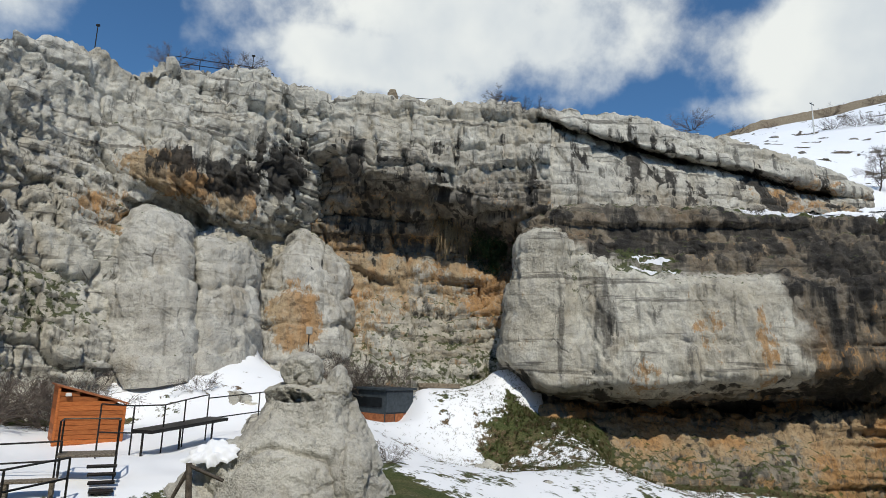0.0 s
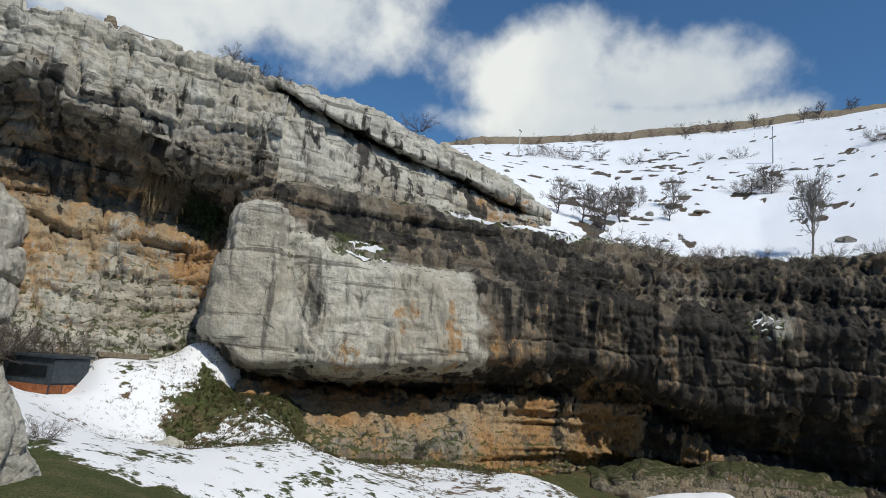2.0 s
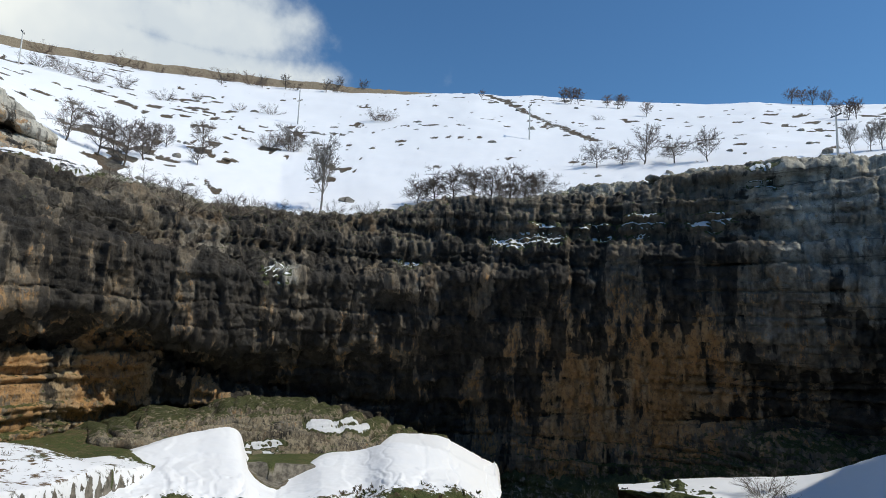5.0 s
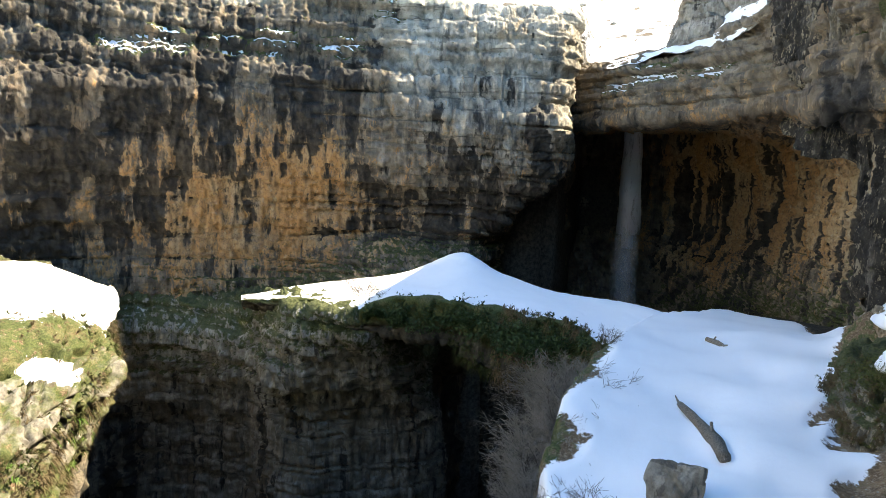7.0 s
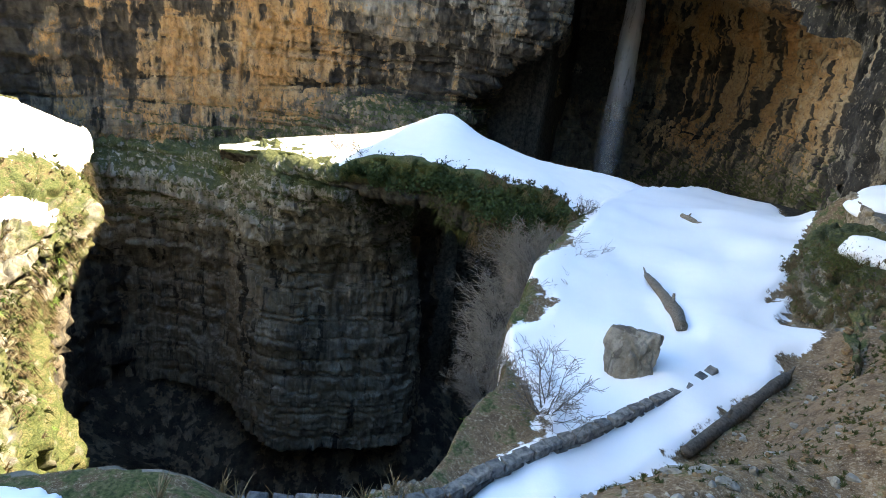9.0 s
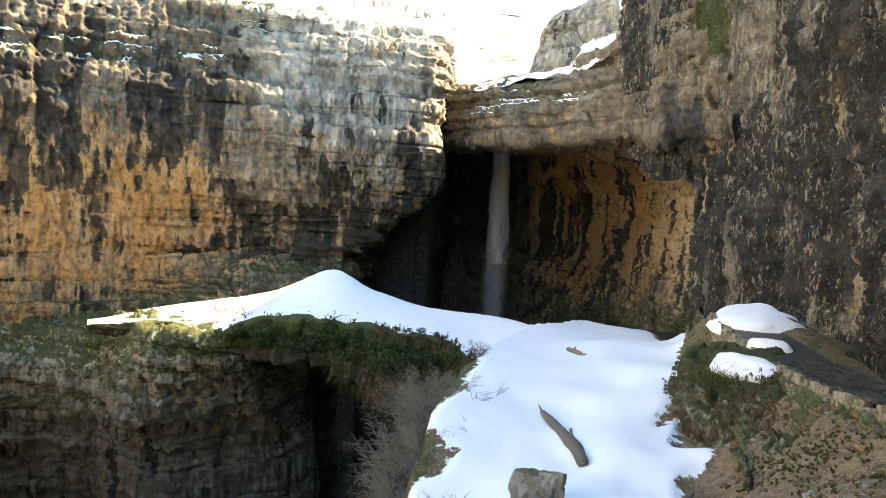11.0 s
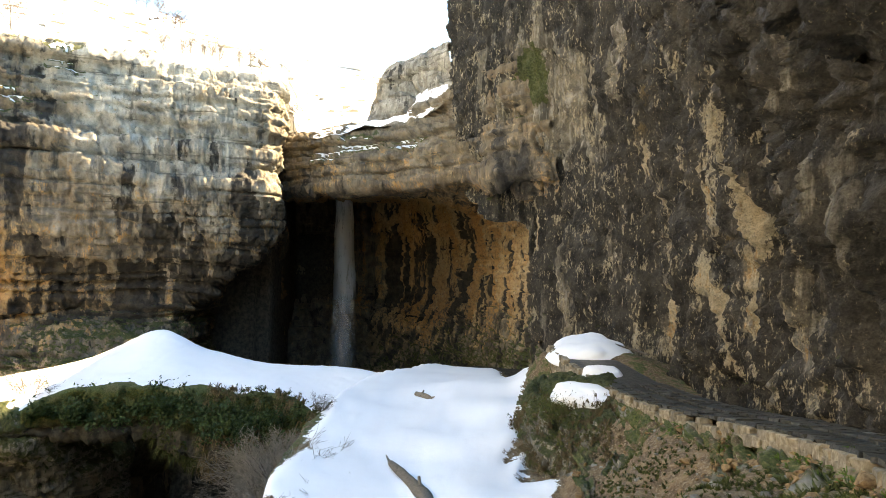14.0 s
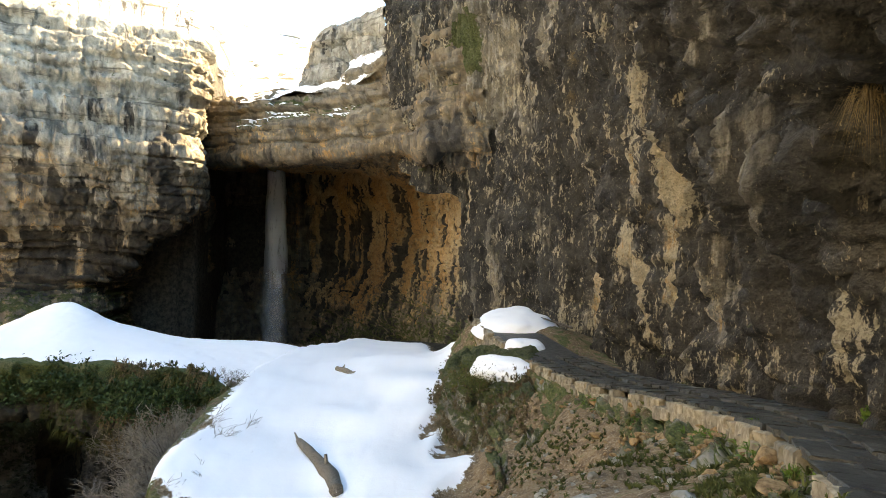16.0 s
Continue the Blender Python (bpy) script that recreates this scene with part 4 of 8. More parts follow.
EARTH = [
    [(14.5, -18.1, -7.4), (13.4, -17.0, -7.4), (12.0, -15.6, -7.6), (11.3, -14.9, -7.9)],
    [(17.6, -22.7, -6.0), (16.0, -21.1, -7.0), (14.1, -19.1, -7.8), (12.6, -17.5, -8.3)],
    [(14.0, -20.4, -5.6), (12.8, -18.9, -6.3), (11.4, -17.3, -6.7), (10.2, -15.9, -7.0)],
    [(11.3, -18.7, -5.2), (10.3, -17.4, -5.6), (9.2, -15.9, -5.9), (8.3, -14.7, -6.0)],
    [(8.7, -16.8, -4.6), (8.0, -15.7, -4.9), (7.1, -14.4, -5.0), (6.5, -13.4, -5.0)],
    [(6.2, -14.8, -4.1), (5.7, -13.9, -4.1), (5.2, -12.8, -4.1), (4.8, -11.9, -4.0)],
    [(4.2, -12.4, -3.5), (4.0, -11.7, -3.5), (3.6, -10.9, -3.3), (3.4, -10.2, -3.2)],
    [(3.1, -10.4, -3.3), (2.9, -9.9, -3.2), (2.8, -9.4, -3.0), (2.6, -8.9, -2.9)],
]
LEDGES = [
    [(27.7, 40.6, -9.3), (26.6, 38.9, -9.2), (26.1, 37.9, -9.7), (25.5, 36.7, -10.9)],
    [(31.3, 38.2, -8.3), (30.0, 36.6, -8.3), (29.4, 35.7, -8.8), (28.8, 34.6, -10.1)],
    [(34.8, 36.1, -7.0), (33.4, 34.5, -7.2), (32.7, 33.7, -7.8), (32.0, 32.6, -9.3)],
    [(37.7, 33.9, -6.7), (36.2, 32.4, -7.2), (35.5, 31.6, -8.0), (34.6, 30.6, -9.8)],
    [(41.1, 31.6, -6.3), (39.5, 30.2, -7.2), (38.7, 29.4, -8.2), (37.7, 28.4, -10.2)],
    [(44.5, 28.5, -6.5), (42.8, 27.2, -7.5), (41.9, 26.5, -8.3), (40.8, 25.6, -10.8)],
    [(48.2, 23.8, -8.1), (46.8, 23.0, -8.6), (45.9, 22.4, -9.2), (44.6, 21.6, -11.7)],
    [(52.1, 19.4, -10.1), (51.1, 19.0, -10.2), (50.1, 18.6, -10.8), (48.7, 17.9, -13.1)],
]
GULLY = (35.8, 25.8, -10.0)


# ---- cliffs ----
# the first is a black strip painting the shade of a vertical notch
BLOCK_PATCHES = [(60.6, -3.4, 3.0, 0.7, 12, 1, 0.9), (58.2, 15.6, 9.4, 3.5, 1.6, 4, 1.7), (59.4, 12.8, 9.9, 3, 1.6, 4, 1.7), (61.5, 3.8, 10.9, 2.6, 1.6, 4, 1.7), (61.6, -1.8, 11.2, 3, 1.3, 4, 1.6), (60.8, 8, 10.5, 2.5, 1.2, 4, 1.5), (62.3, -6.6, 15.1, 2, 1.2, 4, 1.6), (53.2, 24.2, 6.9, 2, 1, 4, 1.5), (43.6, 32, 4.4, 1.6, 1.2, 4, 1.6), (14.6, 42.2, 7.1, 2.2, 0.8, 4, 1.6), (24, 46, 11.8, 4, 1.2, 4, 1.5), (28, 46.3, 12.2, 5, 1.5, 4, 1.7), (33, 46, 12.4, 5, 2.2, 4, 1.7), (13, 39.5, -0.5, 1.5, 2.5, 0, 0.4), (17, 39, 2, 1.2, 3, 0, 0.4), (20, 38.5, 1.5, 0.8, 4, 0, 0.35), (9, 42, 6, 2, 2, 2, 0.25), (14, 42, 7.5, 3, 1.2, 2, 0.4), (56.5, 12, -1, 3, 4, 0, 0.35), (56.5, 12, -1, 3, 4, 1, -0.35), (52, 22, 0.5, 3, 3, 0, 0.2), (44, 31.5, 5.5, 2.2, 2.5, 3, -0.7), (44, 31.5, 5.5, 2.2, 2.5, 1, -0.3), (40, 36, 7, 2.5, 2.5, 3, -0.4)]
SOUTH_PATCHES = [
    # x, y, z, radius, height, ochre, black
    (x, y, z, r, h, k, v)
    for x, y, z, r, h, pale, dark in (
        (11.2, -20.8, 3.6, 1.5, 2.6, 0.75, -0.8), (12.4, -22.6, 2.2, 1.4, 1.3, 0.55, -0.6), (10.6, -21.3, 0.8, 0.7, 1.6, 0.5, -0.5), (12.9, -23.2, 1.1, 0.7, 1.2, 0.45, -0.5),
        (20.3, -28.4, 4.4, 0.6, 1.8, 0.5, -0.5), (18.9, -27.9, 2.2, 1.0, 1.3, 0.5, -0.55), (19.1, -28.3, 0.3, 0.8, 1.3, 0.7, -0.7), (19.3, -28.8, -3.4, 0.7, 2.6, 0.7, -0.7),
        (13.4, -24.3, -1.2, 0.55, 1.1, 0.6, -0.6), (12.8, -23.9, -2.4, 0.6, 1.5, 0.7, -0.7), (12.3, -23.8, -3.7, 0.5, 1.5, 0.6, -0.6), (11.0, -22.3, -1.2, 0.55, 1.4, 0.6, -0.6), (10.9, -22.5, -2.7, 0.5, 1.3, 0.5, -0.55),
        (8.3, -18.4, 2.0, 0.7, 0.9, 0.4, -0.45), (6.9, -17.2, 0.9, 0.6, 0.6, 0.4, -0.45), (14.8, -23.4, 6.8, 0.9, 1.0, 0.55, -0.6), (26.0, -31.0, 8.0, 3.2, 4.5, 0.2, -0.65), (30.0, -32.6, 9.5, 3.4, 5.5, 0.1, -0.75),
        (21.8, -28.4, 9.2, 2.0, 2.2, 0.1, -0.5), (8.4, -20.0, -2.4, 0.5, 1.0, 0.25, -0.4), (33.6, -34.2, 1.4, 0.6, 2.8, 0.9, -0.9), (34.6, -34.2, 5.2, 0.9, 1.4, 0.8, -0.8), (36.5, -33.7, 12.0, 4.0, 6.0, 0.0, -0.5), (4.2, -13.4, 1.4, 0.5, 0.5, 0.35, -0.35))
    for k, v in ((0, (1.0 if r < 0.75 else 0.52) * pale), (1, (1.0 if r < 0.75 or r > 1.9 else 0.62) * dark))
# near end loses its pale flecks: shade of the recess put into colour
] + [(5.5, -15.0, 3.0, 6.0, 5.0, 0, -0.45), (32.6, -33.4, 12.0, 2.6, 2.6, 2, 0.95), (33.4, -33.6, 10.2, 1.5, 2.0, 2, 0.6)]
# patches: x, y, z, radius, height, which (0 ochre, 1 black, 2 moss), how much
WEST_PATCHES = [(-18.5, 39, 11.8, 3.2, 1.6, 0, 0.7), (-15.5, 43, 11.5, 3.0, 2.0, 0, 0.55), (-16.5, 42, 12.4, 5, 1.6, 1, 0.75), (-12, 47, 15, 3.5, 4, 1, 0.45), (-23.8, 31, 6.5, 2.5, 1.2, 1, 0.7), (-20, 36, 8, 3, 2, 0, 0.5), (-13, 44, 14.5, 3, 3, 1, 0.5), (-22, 31, 2, 5, 2, 2, 0.25)]
tagged(cliff("cliff_west", WEST, ROCK, [(0, 0, 0.1), (0.02, -0.1, 0.05), (0.15, 0.1, 0.1), (0.05, -0.25, 0.2), (0, -0.25, 0.15)], shelf=[0.1, 0.25, 0.1, 0.1, 0.1], blocks=0.42, lumps=1.2, slot=0.25, drape=0.22, dip=(0.25, 0.1), seed=1, wide=2.6, jag=0.34, patches=WEST_PATCHES, foot=4), "rough grey limestone cliff with cracked blocks and ledges", "cliff")
tagged(cliff("cliff_cave", CAVE, ROCK, [(0, 0, 0.05), (0.05, 0.15, 0, 0.2), (0.2, 0.4, 0, 0.6), (0.4, 0.35, 0, 0.7), (0.45, 0.3, 0, 0.6), (0.68, 0.1, 0.1, 0.3), (0.12, 0.05, 0.46, 0.3)], blocks=0.35, beds=0.35, shelf=[0.1, 0.2, 0.2, 0.2, 0.2, 0.15, 0.1], lumps=0.6, slot=0.25, drape=0.15, seed=2, column=0.6, foot=4), "grey cliff with a dark overhang above ochre rock", "cliff")
tagged(cliff("cliff_tier", TIER, ROCK, [(0, 0, 0.1), (0.05, 0.2, 0, 0.3), (0.2, 0.6, 0, 0.8), (0.05, 0.25, 0, 0.2), (0.15, 0.35, 0.05, 0.4)], blocks=0.2, lumps=0.3, beds=0.1, seed=3, column=0.3, flutes=0.15, wide=3.5, patches=[(30, 48, 14, 7, 3, 0, 0.35), (30, 48, 14, 7, 3, 1, 0.2)]), "upper limestone tier under a projecting slab", "cliff")
# pale block, shaded overhang and bedded wall are one face; values for stretches of it, from its top to its foot
PALE = [(0, 0, 0.3, 0.2), (0, 0.3, 0.2, 0.7), (0.2, 0.5, 0.12, 1.0), (0.0, -0.1, 0.12, 0.0), (0.1, 0.1, 0, 0.0), (0.4, 0.7, 0, 0.8), (0.62, 0.2, 0.1, 0.6), (0.45, 0.15, 0.48, 0.6)]
# the next two hold dark streaks plus the overhang's shade painted as black
STAINED_SHADED = [(0, 0.1, 0.3, 0.4), (0, 0.4, 0.15, 0.9), (0.15, 0.55, 0.1, 1), (0.2, 0.68, 0, 1), (0.35, 0.6, 0, 1), (0.4, 0.8, 0, 1), (0.68, 0.25, 0.05, 0.7), (0.5, 0.12, 0.45, 0.7)]
DARKEST = [(0, 0.2, 0.3, 0.5), (0, 0.6, 0.2, 0.9), (0.05, 0.75, 0.15, 1), (0.15, 0.8, 0.05, 1), (0.3, 0.75, 0, 1), (0.32, 0.8, 0, 1), (0.32, 0.62, 0.15, 1), (0.35, 0.3, 0.42, 1)]
OCHRED = [(0, 0.15, 0.3, 0.4), (0, 0.5, 0.2, 0.8), (0.05, 0.7, 0.15, 1), (0.15, 0.75, 0.05, 1), (0.6, 0.56, 0, 0.9), (0.75, 0.46, 0, 0.9), (0.5, 0.4, 0.3, 0.9), (0.3, 0.2, 0.6, 1)]
BEDDED = [(0, 0.08, 0.08, 0.2), (0, 0.16, 0.05, 0.4), (0.08, 0.22, 0.15, 0.5), (0.1, 0.28, 0.1, 0.55), (0.26, 0.46, 0, 0.65), (0.32, 0.58, 0, 0.7), (0.35, 0.5, 0.35, 1), (0.1, 0.4, 0.5, 1)]
WALL = BLOCK + SHADE[1:] + LAYERS[1:]
tagged(cliff("cliff_face", WALL, STREAKED, [(0, PALE), (6.9, PALE), (7.25, STAINED_SHADED), (9, STAINED_SHADED), (10.3, DARKEST), (12.5, DARKEST), (13.3, OCHRED), (14.7, OCHRED), (15.9, BEDDED), (21, BEDDED)], blocks=[0.1] * 8 + [0.15] * 14, lumps=[0.3] * 9 + [0.6] * 13, beds=[0.12] * 8 + [0.3] * 8 + [0.2] * 6, flutes=[0.28] * 16 + [0.08] * 6, sag=[0.4] * 9 + [0.14] * 13, bed=1.9, wide=3.0, column=0.4, jag=[0.2] * 9 + [0.34] * 13, fine=[0.09] * 9 + [0.22] * 13, slot=[0.04] * 8 + [0.2] * 7 + [0.75] * 7, drape=[0.12] * 8 + [0.35] * 7 + [0.15] * 7, rib_shade=0.22, seed=4, foot=4, calm=[1, 1, 1, 1, 1, 1, 1, 1], shelf=[0.1, 0.3, 0.4, 0.1, 0.05, 0.1, 0.35, 0.4], patches=BLOCK_PATCHES), "long limestone face, a pale block, a black-streaked and shade-darkened overhang and bedded wall", "cliff")
tagged(cliff("cliff_arch", ARCH, OCHRE, [(0, 0, 0, 0.5), (0, 0, 0.1, 0.7), (0.1, 0.2, 0.1, 0.9), (0.25, 0.3, 0.05, 0.9), (0.35, 0.35, 0, 0.8), (0.75, 0.25, 0, 0.6), (0.8, 0.3, 0, 0.6)], blocks=0.3, lumps=0.7, beds=0.3, bed=1.6, sag=0.2, seed=7, slot=0.35, shelf=[0, 0.1, 0.3, 0.3, 0.1, 0.1, 0.1], patches=[(56.4, -30.7, 10, 4, 1.3, 4, 1.6), (59.3, -29.2, 9.2, 3, 1.0, 4, 1.6), (50.2, -32.8, 9.7, 3, 0.9, 4, 1.5)]), "curved limestone arch spanning the waterfall grotto", "cliff")
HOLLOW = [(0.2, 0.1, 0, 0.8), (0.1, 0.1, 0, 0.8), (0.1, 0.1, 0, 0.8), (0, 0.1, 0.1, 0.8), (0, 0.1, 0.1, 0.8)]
# black streaks, plus the vault's dim light put into the colour
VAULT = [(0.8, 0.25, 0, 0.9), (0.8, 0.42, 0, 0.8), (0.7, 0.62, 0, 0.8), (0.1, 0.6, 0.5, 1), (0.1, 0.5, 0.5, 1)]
tagged(cliff("cliff_grotto", GROTTO, OCHRE, [(0, HOLLOW), (2.1, HOLLOW), (2.9, VAULT), (6, VAULT)], blocks=0.25, lumps=1.0, seed=8, column=0.3, drape=0.5, rib_shade=0.45, slot=0.2), "ochre grotto wall with black streaks behind the waterfall", "cliff")


def south_columns():
    """The near wall with its height carried up, and on round behind the viewpoint, unseen, to shade the near ground."""
    cols = []
    for c in SOUTH:
        x, y, z = c[0]
        cols.append([(x * 1.06, y - 3, max(z + 2, 27)), (x, y, z), *c[1:]])
    # unseen columns added to keep the sun off the near ground
    for x, y in ((0, -14), (-8, -17), (-22, -22), (-45, -25)):
        cols.append([(x, y - 4, 27), (x, y + 3.5, 8), (x, y + 2, 4), (x, y + 1, 2), (x, y, 0.5), (x, y, -4)])
    return cols


tagged(cliff("cliff_south", south_columns(), BROWN, [(0, 0.6, 0), (-0.05, 0.9, 0.14), (-0.03, 1.0, 0.12), (0.0, 1.05, 0.1), (0.02, 1.0, 0.12), (0.05, 0.85, 0.26)], blocks=0.1, beds=0.04, lumps=1.0, fine=0.34, jag=0.3, seed=9, column=0.4, flutes=0.35, drape=0.5, rib_shade=0.13, du=0.11, dv=0.11, foot=3, patches=SOUTH_PATCHES), "near overhanging wall of dark weathered limestone with hanging drapery and ochre streaks", "cliff")


# ---- ground ----
FLOOR = [
    (0.5, -2, -2.3), (3, 1, -3.0), (7.5, 0, -7.2), (10, -3, -8.6), (10.5, -6, -9), (10.3, -8.9, -8.9), (15, -9.5, -9.2), (13.8, -14.8, -8.4), (5.2, -8.5, -5.2), (2.5, -7, -3.6), (20.4, -15.2, -8.5), (28, -20, -8.3), (33, -26, -8.6), (37, -30, -9.0), (33, -22, -8.5), (11.3, -11, -8.8), (12.3, -13, -8.6), (13.3, -15, -8.4), (14.5, -17, -8.2), (16.5, -17.4, -8.2), (18, -18.6, -8.1), (20, -21, -7.9), (22.5, -24, -7.8), (12.5, -9.5, -8.9), (17, -13, -8.7), (23, -19, -8.2), (26, -23, -8.0), (0, -12, -2.2), (-2, -8, -2), (29, -30, -7.2), (34, -32, -9.0), (40, -34, -9.4), (45, -38, -11.5), (52, -44, -14), (42, -36, -10.2), (26.8, -26.4, -8.0), (24.6, -24.6, -8.0), (29.2, -28.6, -8.4), (31.5, -29.6, -8.7),
    (24.8, -26.9, -5.4), (21.2, -24.8, -5.7), (17.6, -22.8, -5.9), (14.1, -20.5, -5.6), (11.3, -18.8, -5.1), (8.7, -16.9, -4.5), (6.2, -14.9, -4), (4.3, -12.5, -3.4), (3.3, -11, -3.2),
    (13.8, -18.1, -6.8), (9.5, -15.2, -6), (5.8, -12.9, -4.2), (19, -22.1, -6.2), (17.2, -18.9, -8.1), (8.9, -16.2, -5.1), (4.1, -11.4, -3.4),
    (21, -27.8, -5.1), (16, -23.5, -5.4), (11.7, -20.4, -4.8), (9, -18.5, -4.3), (6.9, -16.8, -3.9), (5.5, -15.7, -3.6), (3.7, -13.7, -3.1),
]
FLOOR_NORTH = [
    (12, 4, -8), (20, 8, -9), (27, 8, -9.3), (44, 25, -9.2), (50, 20, -9.5), (50, 26, -9.5), (36, 33, -8.8), (30, 33, -8.0), (20.5, 32, -6.5), (3, 36, -5.5), (5.5, 44.5, -0.4), (0, 43.5, -1.9), (-4, 41.5, -4.1), (7.5, 42, -3.5), (14, 39, -6.6),
    (-12, 23, -3.8), (-15, 29, -3.6), (-9, 27, -3.7), (-4.5, 18, -4), (-12.4, 40, 1.2), (-14.5, 38, -0.6), (-10.5, 40.5, -1.2), (-16, 35, -1.3), (-25, 25, -2), (-30, 0, -2), (-10, -10, -1.5), (56, 20, -12.5), (10, 20, -6.5), (40, 34, -8.6), (36, 31, -9.1), (42, 23.5, -9.4), (44, 20, -9.4), (46, 17.5, -9.6), (49, 16, -10.2), (38, 28, -9.2), (33, 31, -8.8), (57, 5, -12.5), (5, 8, -5), (34, 37, -7.5),
]
PIT = [(9.0, 1.2), (8.7, 3.5), (8.2, 6), (7.5, 9), (12, 20), (20, 25), (30.9, 29.3), (34.0, 28.9), (35.5, 25.2), (40.2, 21.3), (42.4, 18.8), (44.5, 17.6), (49, 18.5), (55, 21), (64, 20), (68, 12), (68, 4), (66, -4), (66, -18), (78, -14), (95, -30), (92, -48), (70, -52), (50, -42), (42, -31), (35.5, -21.5), (26.4, -14.2), (21.2, -10.5), (16.8, -8.5), (13.6, -7.3), (10.5, -5.0), (9.3, -3)]
# azimuth: distance of the cliffs' top, elevation of the far ridge, distance of the ridge
AROUND = [
    (-180, 9, 20, 60), (-130, 10, 12, 90), (-90, 16, 10, 90), (-50, 37, 10, 90), (-38, 43, 12, 90), (-30, 46.5, 12, 90), (-17, 54, 14, 90), (-10, 58, 14, 90), (0, 60, 15, 120), (11, 58, 17, 180), (20, 58, 19, 210), (28, 62, 20, 230),
    (35, 66, 20.4, 230), (41, 65, 20.4, 230), (52, 67, 21.2, 230), (60, 67, 21.6, 230), (70, 69, 22.2, 230), (80, 70, 21.3, 220), (95, 70.5, 19.9, 220), (108, 71, 17.8, 230), (110.5, 74, 17.4, 235), (112, 99, 17, 240), (124, 100, 15, 260), (130, 88, 14, 200), (135, 62, 14, 120), (140, 50, 20, 70), (150, 31, 22, 55), (165, 18, 24, 50), (180, 13, 20, 60),
]


def inside(poly, x, y):
    """Signed distance to a polygon, positive inside."""
    poly = np.asarray(poly, float)
    d = np.full(x.shape, 1e9)
    odd = np.zeros(x.shape, bool)
    for (ax, ay), (bx, by) in zip(poly, np.roll(poly, -1, 0)):
        ex, ey = bx - ax, by - ay
        t = np.clip(((x - ax) * ex + (y - ay) * ey) / (ex * ex + ey * ey), 0, 1)
        d = np.minimum(d, np.hypot(x - ax - t * ex, y - ay - t * ey))
        if ey:
            odd ^= ((ay > y) != (by > y)) & (x < (bx - ax) * (y - ay) / ey + ax)
    return np.where(odd, d, -d)


def floor_height(x, y):
    w = z = 0
    for a, b, c in FLOOR + FLOOR_NORTH:
        q = 1 / (0.6 + (x - a) ** 2 + (y - b) ** 2) ** 1.7
        w, z = w + q, z + q * c
    return z / w


def far_height(az, dist):
    tab = np.array(AROUND, float)
    rim, el, ridge = (np.interp(az, tab[:, 0], tab[:, i]) for i in (1, 2, 3))
    start = np.interp(az, [-180, -130, -90, -50, -38, -17, 11, 28, 41, 52, 70, 95, 110, 125, 135, 142, 160, 180], [18, 14, 14, 15, 18, 21, 19, 16.5, 11.5, 10.8, 14, 16.3, 15.5, 22, 24, 22, 18, 18])
    top = np.tan(np.radians(el)) * ridge
    k = np.clip((dist - rim) / np.maximum(1, ridge - rim), 0, None)
    z = np.where(k < 1, start + (top - start) * k, top + (k - 1) * 6)
    return np.minimum(z, top + 12), rim


def height(x, y):
    dist = np.hypot(x - EYE[0], y - EYE[1])
    az = np.degrees(np.arctan2(x - EYE[0], y - EYE[1]))
    p = np.stack([x, y, 0 * x], -1).reshape(-1, 3)
    n1 = fbm(p / 9.0, 4, 101).reshape(x.shape)
    n2 = fbm(p / 1.6, 4, 102).reshape(x.shape)
    n3 = fbm(p / 40.0, 3, 103).reshape(x.shape)
    far, rim = far_height(az, dist)
    low = floor_height(x, y) + 0.35 * n1 + 0.12 * n2
    pit = inside(PIT, x, y) + 0.5 * n1 + 0.35 * n2
    low = low - 55 * smooth(pit, 0.0, 2.6) * (pit > 0)
    high = far + 1.6 * n3 * smooth(dist, 70, 130) + 0.5 * n1 + 0.12 * n2
    k = smooth(dist - rim, 0.0, 1.2)
    return low * (1 - k) + high * k, dist, az, pit, k, n1, n2


